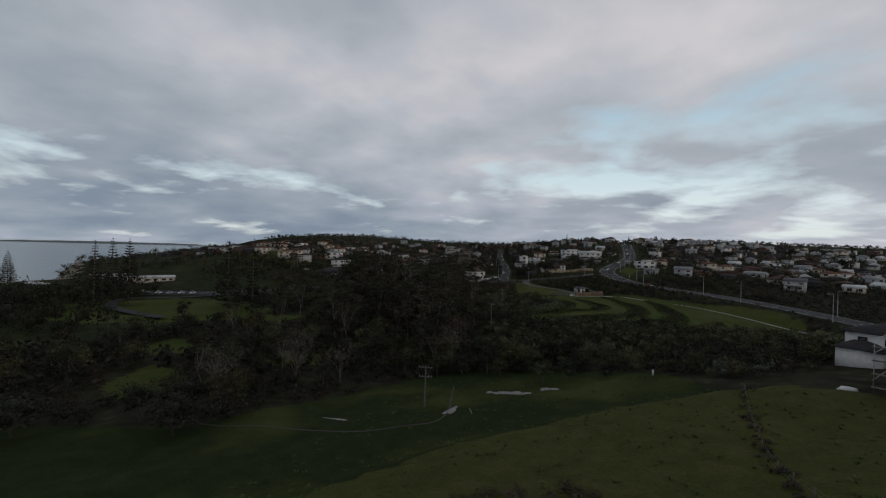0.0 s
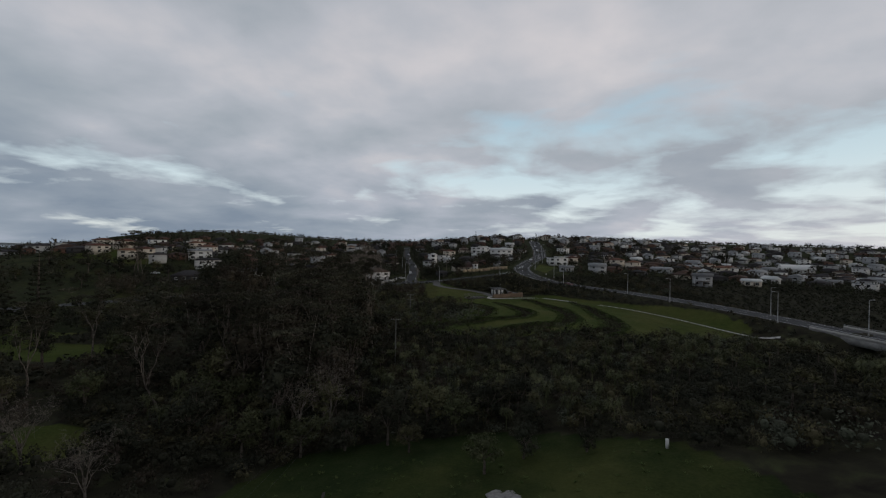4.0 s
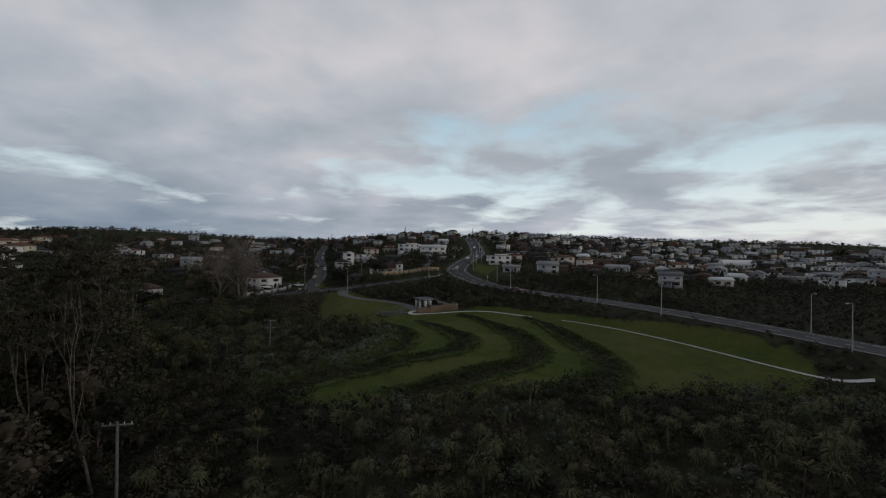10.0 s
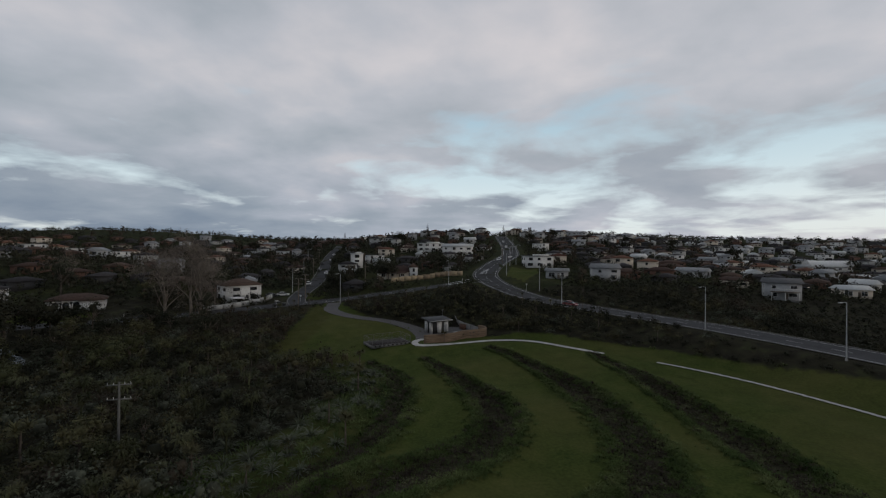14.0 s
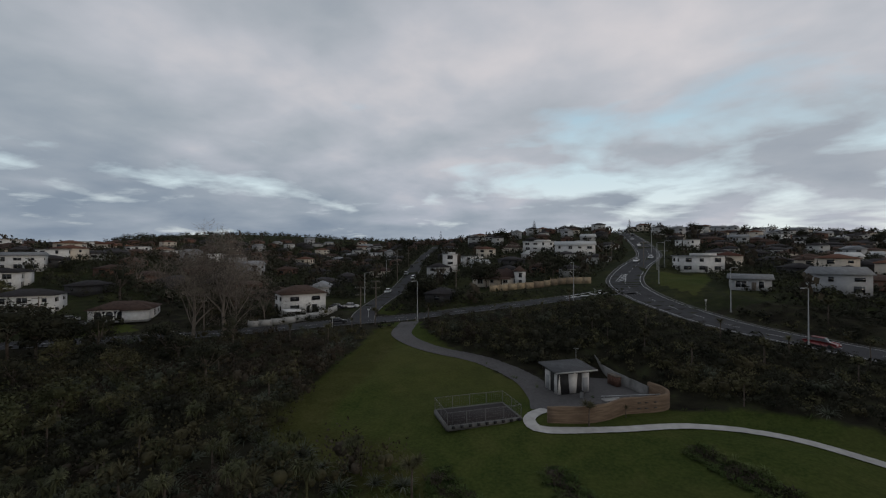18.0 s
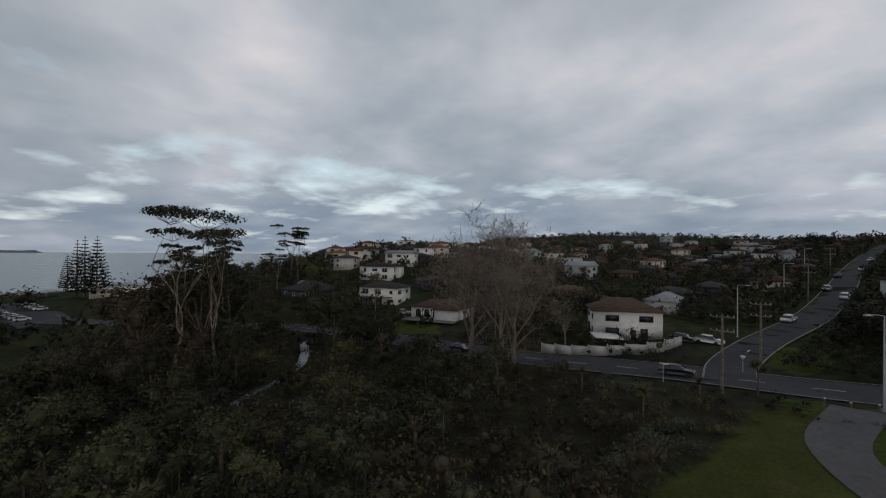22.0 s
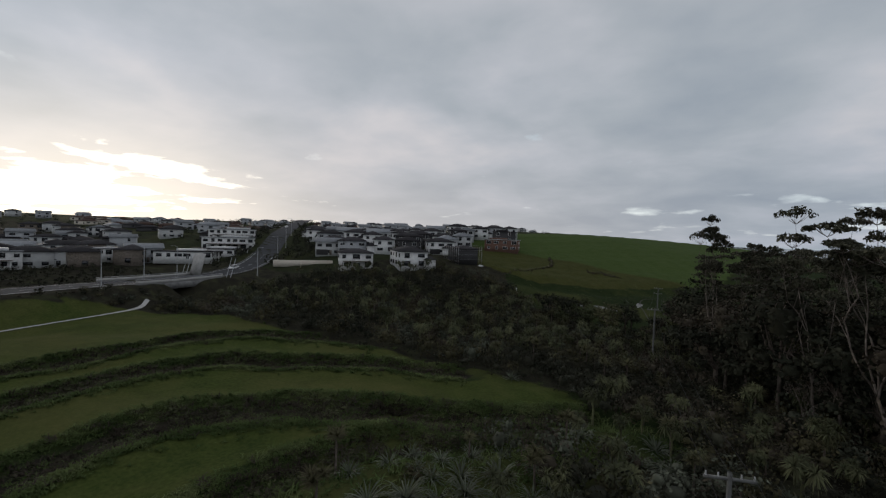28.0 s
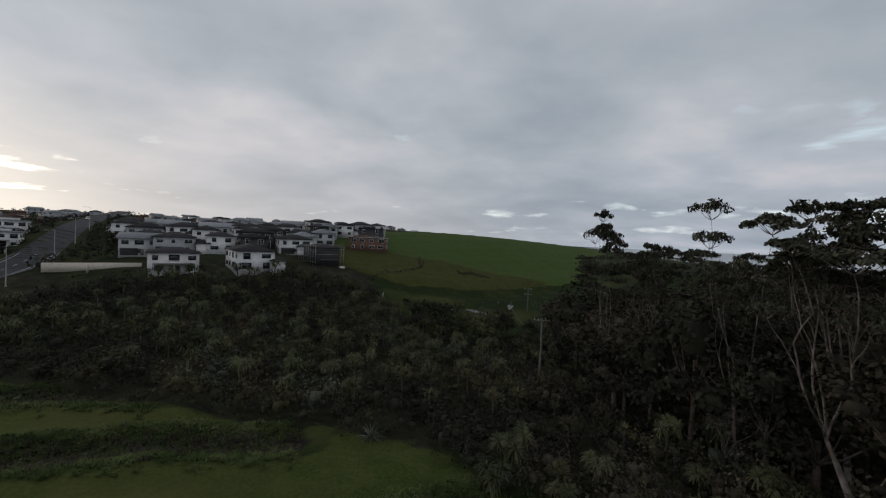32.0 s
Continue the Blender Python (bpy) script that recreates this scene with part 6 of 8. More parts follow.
def merged(proto):
    """A house's parts as arrays: corners, faces, materials and each face's material."""
    slots, vs, fs, ms, n = [], [], [], [], 0
    for c in proto.children:
        mt = c.data.materials[0]
        if mt not in slots:
            slots.append(mt)
        v = np.empty(3 * len(c.data.vertices))
        c.data.vertices.foreach_get("co", v)
        f = np.empty(len(c.data.loops), int)
        c.data.loops.foreach_get("vertex_index", f)
        vs.append(0.86 * v.reshape(-1, 3))
        fs.append(f.reshape(-1, 4) + n)
        ms += [slots.index(mt)] * len(fs[-1])
        n += len(vs[-1])
    return np.vstack(vs), np.vstack(fs), slots, ms


def faced(ob, slots, ms):
    for mt in slots[1:]:
        ob.data.materials.append(mt)
    ob.data.polygons.foreach_set("material_index", np.array(ms, np.int32))
    return ob


def far_homes(label, rows, protos, apart=0):
    """Houses far off, each complete: the nearer ones things of one mesh, those past them joined."""
    rows = sorted(rows, key=lambda q: math.hypot(q[1] + 10, q[2] - 130))
    kinds = [merged(p) for p in protos]
    first = {}
    for k, x, y, turn in rows[:apart]:
        if k not in first:
            v, f, slots, ms = kinds[k]
            first[k] = ob = faced(link_mesh("house", v, f, slots[0]), slots, ms)
        else:
            ob = new("house", first[k].data)
        ob.matrix_world = pose(x, y, height_at(x, y), 0, 0, turn)
        words = protos[k]["label"] if "label" in protos[k] else "small suburban house with dark roof"
        tagged(ob, words, "house", "distant houses")
    slots, vs, fs, ms, n = [], [], [], [], 0
    for k, x, y, turn in rows[apart:]:
        m = np.array(pose(x, y, height_at(x, y), 0, 0, turn))
        v, f, own, which = kinds[k]
        for mt in own:
            if mt not in slots:
                slots.append(mt)
        number = np.array([slots.index(mt) for mt in own])
        vs.append(v @ m[:3, :3].T + m[:3, 3])
        fs.append(f + n)
        ms += list(number[which])
        n += len(v)
    tagged(faced(link_mesh("far_houses", np.vstack(vs), np.vstack(fs), slots[0]), slots, ms), label, "houses", kind="stuff")


far_homes("distant suburban houses with pale walls and dark roofs", FAR_HOMES, SUBURB, 80)
drop_protos(SUBURB)

# new two-storey houses on the slope above the bridge
NEW = [
    house("house", "new white two-storey house with dark hipped roof", 12, 9, 2, "white", "roof_dark", rich=True, glaze=1.3, seed=21, frame_mat="dark", wing=(3.2, -5.5, 5.5, 4, 1), garage=True),
    house("house", "new grey two-storey house with dark roof", 12, 9, 2, "grey", "roof_dark", rich=True, glaze=1.3, seed=22, frame_mat="white", garage=True),
    house("house", "new white house with covered balcony and dark roof", 12, 9, 2, "white", "roof_dark", "hip", 1.6, True, glaze=1.3, seed=23, deck=True, frame_mat="dark"),
    house("house", "new dark-clad two-storey house with dark roof", 13, 9, 2, "dark", "roof_dark", rich=True, seed=24, deck=True),
    house("house", "new white gabled two-storey house with grey roof", 11, 9, 2, "pale", "roof_grey", "gable", 2.0, True, glaze=1.3, seed=25, frame_mat="dark", garage=True),
]


def row(kinds, a, b, turn, jitter=0.0):
    """A row of houses from a to b, each facing down the slope."""
    r = np.random.default_rng(len(kinds))
    for i, k in enumerate(kinds):
        t = i / max(1, len(kinds) - 1)
        stand(NEW[k], a[0] + (b[0] - a[0]) * t + r.normal(0, jitter), a[1] + (b[1] - a[1]) * t + r.normal(0, jitter), turn - 90 + r.choice([-90, 0, 0, 0, 90]), group="new houses")


row([0, 4, 2, 4, 0, 2, 4, 0], (164, -12), (97, -66), -50, 0.8)
row([1, 0, 4, 2, 3, 0, 4], (126, 9), (76, -36), -48, 1.2)
row([4, 1, 0, 3, 0], (109, 28), (70, -4), -46, 1.0)
row([3, 0, 4, 1, 2, 0, 4], (196, -42), (118, -104), -50, 1.0)
row([4, 0, 1, 2], (84, -54), (72, -86), -60, 1.0)
row([0, 4, 1, 2, 0, 3], (145, -1), (87, -50), -50, 1.0)
row([2, 0, 3, 4], (115, 18), (76, -18), -47, 1.0)
stand(NEW[2], 75.5, 44, -132, group="new houses")
BIG = house("house", "large new white house with dark hipped roof and corner porch", 17, 10, 2, "white", "roof_dark", rich=True, glaze=1.2, seed=26, frame_mat="dark", wing=(-6, -6, 6, 4, 1))
stand(BIG, 61, 31, -38, group="new houses")
drop_protos([BIG])
drop_protos(NEW)

WHITE_FLAT = house("terrace_house", "low white flat-roofed house with pillared porch beside the bridge", 20, 8, 1, "white", "roof_dark", "flat", rich=True, glaze=1.4, seed=31, frame_mat="dark")
for k in range(6):
    put("pillar", [box(11.2 + 1.1 * (k % 2), -3.4 + 1.4 * (k // 2), 0.9, 0.3, 0.3, 4.2)], M["white"], WHITE_FLAT)
put("porch_roof", [box(11.6, -2, 3.0, 4.4, 5.4, 0.25)], M["roof_dark"], WHITE_FLAT)
for x, y, t, dz in ((144, 70, -127, 1.6), (149, 54, -127, 0.8)):
    stand(WHITE_FLAT, x, y, t, dz=dz, group="white terraces")
drop_protos([WHITE_FLAT])
TALL_FLAT = house("terrace_house", "white two-storey house with stacked flat roofs", 22, 9, 2, "white", "roof_grey", "flat", rich=True, glaze=1.4, seed=34, frame_mat="dark", deck=True)
for x, y, t, dz in ((160, 42, -128, 0.2), (180, 28, -128, 0.2)):
    stand(TALL_FLAT, x, y, t, dz=dz, group="white terraces")
drop_protos([TALL_FLAT])

# the suburb east of the bridge: rows of dark-roofed houses and pale flats stepping up the slope
EASTERN = [house("house", "dark-roofed two-storey house with pale walls", 13, 9, 2, "pale", "roof_dark", seed=61, glaze=1.2), house("house", "brown-clad two-storey house with dark roof", 13, 9, 2, "wood", "roof_dark", seed=62, glaze=1.2),
           house("house", "white flat-roofed two-storey house", 13, 9, 2, "white", "roof_grey", "flat", seed=63, glaze=1.3), house("house", "grey two-storey house with pale gabled roof", 12, 9, 2, "grey", "roof_grey", "gable", 2.0, seed=64),
           house("house", "low dark house with broad dark roof", 15, 10, 1, "dark", "roof_dark", seed=65)]
er, FAR_EAST = np.random.default_rng(66), []
for k in range(13):
    for j in range(9):
        a, d = math.radians(97 + 1.05 * j + 9.6 * er.random()), 205 + 26 * k + er.uniform(-6, 6)
        ex_, ey_ = -32 + d * math.sin(a), 154 + d * math.cos(a)
        if road_clear(np.array([ex_]), np.array([ey_]), 12)[0] and not (ex_ < 196 and ey_ < 78):
            which, turn = int(er.choice(5, p=[0.3, 0.2, 0.15, 0.15, 0.2])), 72 + er.choice([0, 90, 180]) + er.normal(0, 8)
            if height_at(ex_, ey_) > 20.5:
                continue
            if k < 2:
                stand(EASTERN[which], ex_, ey_, turn, group="eastern houses")
            else:
                FAR_EAST.append((which, ex_, ey_, turn))
far_homes("distant dark-roofed houses on the eastern slope", FAR_EAST, EASTERN)
drop_protos(EASTERN)
FLATS = house("apartment_block", "pale two-storey apartment block with balconies near the bridge", 24, 10, 2, "white", "roof_grey", "flat", rich=True, glaze=1.4, seed=67, frame_mat="dark", deck=True)
for x, y in ((166, 125), (176, 138)):
    stand(FLATS, x, y, -100, dz=0.5, group="apartments")
drop_protos([FLATS])

BRICKY = house("house", "brick house with pale bands and flat roofs on the hill", 17, 9, 2, "brick", "roof_white", "flat", rich=True, seed=32, frame_mat="white")
stand(BRICKY, 56, -44, 15)
drop_protos([BRICKY])
TOWER = house("house", "dark stepped modern house with roof terrace", 12, 8, 3, "dark", "roof_dark", "flat", rich=True, seed=33)
stand(TOWER, 60, -56, 15)
drop_protos([TOWER])


def half_built(x, y, turn):
    """A house under scaffolding: dark shell, floors and a cage of tubes and boards."""
    e = thing("house", x, y, height_at(x, y), "half-built house wrapped in scaffolding", "house")
    e.rotation_euler = (0, 0, math.radians(turn))
    put("wall", [box(0, 0, 2.2, 12, 8, 6.4)], M["dark"], e)
    put("roof", [hip_roof(12, 8, 5.4, 1.5)], M["roof_dark"], e)
    for s in (-1, 1):
        for k in range(8):
            put("scaffold_pole", [box(-7 + 2 * k, s * 5.2, 2.6, 0.09, 0.09, 7.6)], M["steel"], e)
        for lv in (0.6, 2.4, 4.2, 6.0):
            put("scaffold_board", [box(0, s * 5.2, lv, 14.4, 0.7, 0.08)], M["wood"], e)
    for lv in (0.6, 2.4, 4.2, 6.0):
        put("scaffold_rail", [box(-7.1, 0, lv + 0.9, 0.06, 10.4, 0.06)], M["steel"], e)


half_built(51.5, 6, -35)
ww = thing("garden_wall", 98, 49, height_at(98, 49), "long low white garden wall above the planted bank", "wall")
put("wall", [box(0, 0, 0.7, 22, 0.3, 2.6, 50), box(-4, 4.6, 0.9, 0.3, 5, 2.2, 50)], M["cream"], ww)

# houses along the beach road and at the junction
def at_home(proto, x, y, turn, dz=0.0):
    stand(proto, x, y, turn, dz=dz)
    drop_protos([proto])


at_home(house("house", "white two-storey house with brown hipped roof behind a pale fence", 12.5, 9, 2, "white", "roof_brown", rich=True, rise=2.4, seed=41, frame_mat="dark"), -79.8, 237, 52)
ARCHED = house("house", "white house with arched porch and brown roof", 15, 9, 1, "white", "roof_brown", rich=True, rise=2.0, seed=42, wing=(4, -5.5, 6, 4, 1))
for k in range(3):
    t = np.linspace(0, math.pi, 9)
    cx = -5.2 + 2.6 * k
    ring = np.array([(cx + q * math.cos(u), y, 1.5 + q * math.sin(u)) for y in (-4.75, -4.45) for q in (0.85, 1.15) for u in t])
    put("arch", [(ring, np.array([(i, i + 1, 10 + i, 9 + i) for i in range(8)] + [(9 + i, 10 + i, 28 + i, 27 + i) for i in range(8)] + [(18 + i, i, i + 1, 19 + i)[::-1] for i in range(8)])),
                 box(cx - 1.0, -4.6, 0.4, 0.3, 0.3, 2.2), box(cx + 1.0, -4.6, 0.4, 0.3, 0.3, 2.2)], M["white"], ARCHED, "white rendered arch")
# dark sheet over the wall stands in for the shade inside the porch
put("porch_opening", [box(-2.6, -4.54, 1.2, 7.4, 0.06, 2.2)], M["glass"], ARCHED)
put("paved_terrace", [box(0, -8.0, -0.05, 15, 4.5, 0.2)], M["footing"], ARCHED)
at_home(ARCHED, -125, 218, 40)
at_home(house("house", "white two-storey house with wide balcony and dark roof", 14, 9, 2, "white", "roof_dark", rich=True, rise=1.8, seed=43, deck=True), -152, 210, 40, -0.8)
at_home(house("house", "white two-storey house with dark roof on the rise", 14, 8, 2, "white", "roof_dark", rich=True, rise=1.6, seed=44, wing=(5, 4.5, 6, 5, 2)), -187, 219, 45, -0.6)
at_home(house("house", "pale two-storey house with grey metal roof", 14, 7, 2, "white", "roof_grey", "gable", 1.4, True, seed=45), -206, 236, 45)
at_home(house("house", "low dark timber house with broad stepped roof", 17, 12, 1, "dark", "roof_dark", rich=True, rise=3.0, seed=46), -176, 190, 35)
RAMBLE = house("house", "rambling brown-roofed house with white gabled turret", 17, 8, 1, "cream", "roof_brown", rich=True, rise=2.8, seed=47, chimney=True)
put("turret", [box(7.5, -3.2, 1.9, 3.6, 3.4, 6.0)], M["white"], RAMBLE, "white two-storey gabled turret")
v, f = hip_roof(3.4, 3.6, 4.9, 2.0, 0.3, 0.05)
put("turret_roof", [(np.stack([v[:, 1] + 7.5, v[:, 0] - 3.2, v[:, 2]], 1), f[:, ::-1])], M["roof_brown"], RAMBLE)
for z in (1.3, 3.7):
    put("turret_window", [box(7.5, -4.93, z, 1.1, 0.1, 1.5)], M["glass"], RAMBLE)
v, f = box(-2, -5.4, 2.7, 12, 3.0, 0.16)
v[:, 2] += (v[:, 1] + 5.4) * 0.2
vr = put("veranda_roof", [(v, f)], M["roof_brown"], RAMBLE)
for k in range(6):
    put("veranda_post", [box(-7.6 + 2.2 * k, -6.7, 1.0, 0.14, 0.14, 3.0)], M["white"], vr)
at_home(RAMBLE, -27, 277, 15)
at_home(house("house", "narrow white three-storey house with flat roof", 7, 8, 3, "white", "roof_white", "flat", rich=True, seed=48, frame_mat="dark"), -58, 324, 15)
at_home(house("house", "white two-storey house with large upstairs windows", 14, 9, 2, "white", "roof_grey", "flat", rich=True, seed=49, frame_mat="dark"), 42, 301, 5)
at_home(house("house", "small old white cottage with pale green metal roof", 8.5, 5, 1, "grey", "roof_grey", "gable", 1.3, True, seed=50, frame_mat="white"), 42, 255, -15)
HALL = house("hall", "large hall with a smooth white vaulted roof", 25, 15, 1, "pale", "roof_grey", "flat", rich=True, seed=51)
arc = np.linspace(0, math.pi, 15)
vault = np.array([(x, -8.0 * math.cos(t), 2.95 + 4.6 * math.sin(t)) for x in (-13.2, 13.2) for t in arc])
put("vault", [(vault, np.array([(i, i + 1, 16 + i, 15 + i) for i in range(14)])), (np.vstack([vault[:15], [(-13.2, 0, 2.95)]]), np.array([(i + 1, i, 15, 15) for i in range(14)])),
              (np.vstack([vault[15:], [(13.2, 0, 2.95)]]), np.array([(i, i + 1, 15, 15) for i in range(14)]))], M["white"], HALL, "smooth white vaulted roof")
at_home(HALL, 286, 424, -20)
at_home(house("house", "grey gabled house with grey metal roof and white windows", 10, 7.5, 2, "grey", "roof_slate", "gable", 1.8, True, seed=52, deck=True), 118, 240, -25)
at_home(house("house", "low house with white metal roof", 9, 7, 1, "cream", "roof_white", "gable", 1.6, True, seed=53), 149, 248, -15)
at_home(house("house", "white two-storey house facing down the hill", 20, 9, 2, "white", "roof_white", "gable", 2.0, True, seed=54), 0, 360, 0)
at_home(house("house", "long white house with pale roof near the hilltop", 18, 9, 2, "white", "roof_white", "flat", rich=True, seed=55), -20, 380, 8)
at_home(house("shed", "long white-roofed seaside shed", 22, 8, 1, "white", "roof_white", "gable", 1.2, seed=56), -296, 116, 70)
at_home(house("shed", "long pale-roofed seaside building among trees", 26, 8, 1, "cream", "roof_white", "gable", 1.2, seed=57), -262, 118, 65)

# ---- things ----
def toilet_block():
    z = 9.12
    e = thing("toilet_block", -2.2, 192.6, z, "small public toilet block with white tapered panels and flat metal roof", "toilet block")
    e.rotation_euler = (0, 0, math.radians(33))
    put("wall", [box(0, 0.5, 1.5, 5.0, 3.6, 3.1)], M["dark"], e)
    v, f = box(0, 0.3, 0, 6.7, 4.9, 0.16)
    v[:, 2] += 3.25 + (v[:, 1] + 2.4) * 0.07
    rf = put("roof", [(v, f)], M["roof_slate"], e, "grey ribbed metal roof with thin pale edge")
    put("fascia", [box(0, -2.18, 3.25, 6.74, 0.06, 0.2)], M["pale"], rf)
    for k in range(14):
        v, f = box(-3.2 + 0.49 * k, 0.3, 0, 0.05, 4.9, 0.05)
        v[:, 2] += 3.35 + (v[:, 1] + 2.4) * 0.07
        put("rib", [(v, f)], M["roof_slate"], rf)
    for x0, x1, b0, b1 in ((-2.55, -2.0, 0.0, 0.25), (-0.75, 0.55, 0.15, -0.1), (1.35, 2.5, 0.0, 0.0)):
        v = np.array([(x0 + b0, -1.36, 0.02), (x1 - b0, -1.36, 0.02), (x1 - b1, -1.36, 2.75), (x0 + b1, -1.36, 2.75),
                      (x0 + b0, -1.28, 0.02), (x1 - b0, -1.28, 0.02), (x1 - b1, -1.28, 2.75), (x0 + b1, -1.28, 2.75)])
        put("panel", [(v, np.array([(0, 1, 2, 3), (7, 6, 5, 4), (0, 4, 5, 1), (2, 6, 7, 3), (1, 5, 6, 2), (0, 3, 7, 4)]))], M["white"], e, "white tapered wall panel")
    for y0, y1 in ((-1.2, -0.5), (0.6, 2.0)):
        put("panel", [box(-2.54, (y0 + y1) / 2, 1.4, 0.08, y1 - y0, 2.7)], M["white"], e, "white side wall panel")
    d = put("door", [box(1.85, -1.39, 1.05, 0.8, 0.06, 2.1)], M["grey"], e, "grey metal door")
    put("door_handle", [box(2.15, -1.45, 1.05, 0.05, 0.08, 0.2)], M["steel"], d)
    d = put("door", [box(-2.58, 1.3, 1.05, 0.06, 0.85, 2.1)], M["grey"], e, "grey metal door")
    put("door_handle", [box(-2.65, 1.6, 1.05, 0.08, 0.05, 0.2)], M["steel"], d)
    put("light", [box(0.1, -1.45, 2.85, 0.22, 0.12, 0.12)], M["white"], e, "small white wall light")
    m = put("mast", [tube([(3.0, 2.6, 0), (3.0, 2.6, 5.4)], [0.04, 0.03], 6)], M["steel"], e, "thin steel aerial mast")
    put("aerial", [box(3.0, 2.6, 5.3, 0.9, 0.03, 0.03), box(3.3, 2.6, 5.2, 0.03, 0.4, 0.03)], M["steel"], m)


def ribbon_wall(name, line, thick, mat, label, tops, category="wall"):
    p = along([(*q, 0) for q in line], 0.8)
    way = np.gradient(p[:, :2], axis=0)
    way /= np.linalg.norm(way, axis=1)[:, None] + 1e-9
    side = np.stack([way[:, 1], -way[:, 0]], 1) * thick / 2
    n = len(p)
    zb = np.array([height_at(*q[:2]) for q in p]) - 0.4
    zt = np.interp(np.linspace(0, 1, n), np.linspace(0, 1, len(tops)), tops) + np.random.default_rng(4).normal(0, 0.03, n)
    v = np.zeros((4 * n, 3))
    for k, (s, z) in enumerate(((1, zb), (1, zt), (-1, zt), (-1, zb))):
        v[k::4, :2] = p[:, :2] + s * side
        v[k::4, 2] = z
    f = []
    for i in range(n - 1):
        a, b = 4 * i, 4 * i + 4
        f += [(a, a + 1, b + 1, b), (a + 1, a + 2, b + 2, b + 1), (a + 2, a + 3, b + 3, b + 2)]
    f += [(0, 3, 2, 1), (4 * n - 4, 4 * n - 3, 4 * n - 2, 4 * n - 1)]
    return tagged(link_mesh(name, v, f, mat), label, category)


toilet_block()
ew = ribbon_wall("earth_wall", [(-4.5, 180.8), (-2.1, 181.4), (0.1, 182.2), (2.4, 183.8), (4.3, 185.8), (5.8, 186.6), (8.5, 187.9), (9.9, 189.2), (10.3, 191), (9.7, 192.7), (8.5, 193.8)], 0.45, M["earth_wall"],
                 "curved tan rammed-earth wall round the yard", (10.65, 10.72, 10.78, 10.9, 10.95, 10.95, 10.95))
# niches aren't cut: dark blocks on the face give the shade of the recesses
for x, y, a in ((6.3, 186.72, 25), (7.2, 187.12, 25), (8.3, 187.68, 28)):
    for z in (9.6, 10.3):
        put("niche", [box(x, y - 0.12, z, 0.45, 0.14, 0.12, a)], M["dark"], ew)
bw = ribbon_wall("concrete_wall", [(8.4, 193.4), (7.1, 195.4), (5.8, 197.5), (4.5, 199.6), (3.3, 201.9), (2.0, 204.6)], 0.22, M["stained"], "grey concrete retaining wall behind the yard", (10.5, 10.5, 10.55, 10.6, 10.6, 10.65, 10.7, 11.8))
yard = thing("yard", 3, 190.5, 9.02, "dark paved yard beside the toilet block", "yard")
v = np.array([(-7.2, -5.8, 0.05), (-2, -6.8, 0.05), (3, -3.2, 0.05), (6.2, 0.6, 0.05), (5.2, 3.2, 0.05), (0.6, 10, 0.05), (-5.6, 9.4, 0.05), (-10.4, 2.2, 0.05)])
link_mesh("paving", np.vstack([v, [[-1, 1, 0.05]]]), [(i, (i + 1) % 8, 8, 8) for i in range(8)], M["gravel"], yard)
yard["kind"] = "structure"
bn = thing("bench", 3.4, 189.0, 9.1, "pale concrete slab bench on the yard", "bench")
put("seat", [box(0, 0, 0.5, 2.6, 1.0, 0.12, 30)], M["concrete"], bn)
for s in (-0.9, 0.9):
    put("leg", [box(s * 0.87, s * 0.5, 0.24, 0.25, 0.8, 0.5, 30)], M["concrete"], bn)
bb = thing("bin", -0.4, 189.9, 9.12, "small steel litter bin by the wall", "bin")
put("body", [tube([(0, 0, 0), (0, 0, 0.85)], [0.26, 0.28], 10)], M["steel"], bb)
put("lid", [tube([(0, 0, 0.85), (0, 0, 0.95)], [0.29, 0.2], 10)], M["black"], bb)
rl = thing("handrail", 6.2, 190.2, 9.1, "pale pipe rail across the yard", "rail")
put("rail", [tube([(-4.2, -1.6, 0.9), (3.4, 1.4, 1.0)], [0.06, 0.06], 6)], M["pale_steel"], rl)
for t in (0.05, 0.5, 0.95):
    put("post", [tube([(-4.2 + 7.6 * t, -1.6 + 3.0 * t, 0), (-4.2 + 7.6 * t, -1.6 + 3.0 * t, 0.92)], [0.05, 0.05], 6)], M["pale_steel"], rl)
bx_ = thing("cabinet", 4.4, 197.4, 9.1, "dark brown service cabinet against the wall", "cabinet")
put("body", [box(0, 0, 0.7, 2.0, 0.8, 1.4, -55)], M["brick"], bx_)
put("lid", [box(0, 0, 1.44, 2.1, 0.9, 0.08, -55)], M["wood"], bx_)


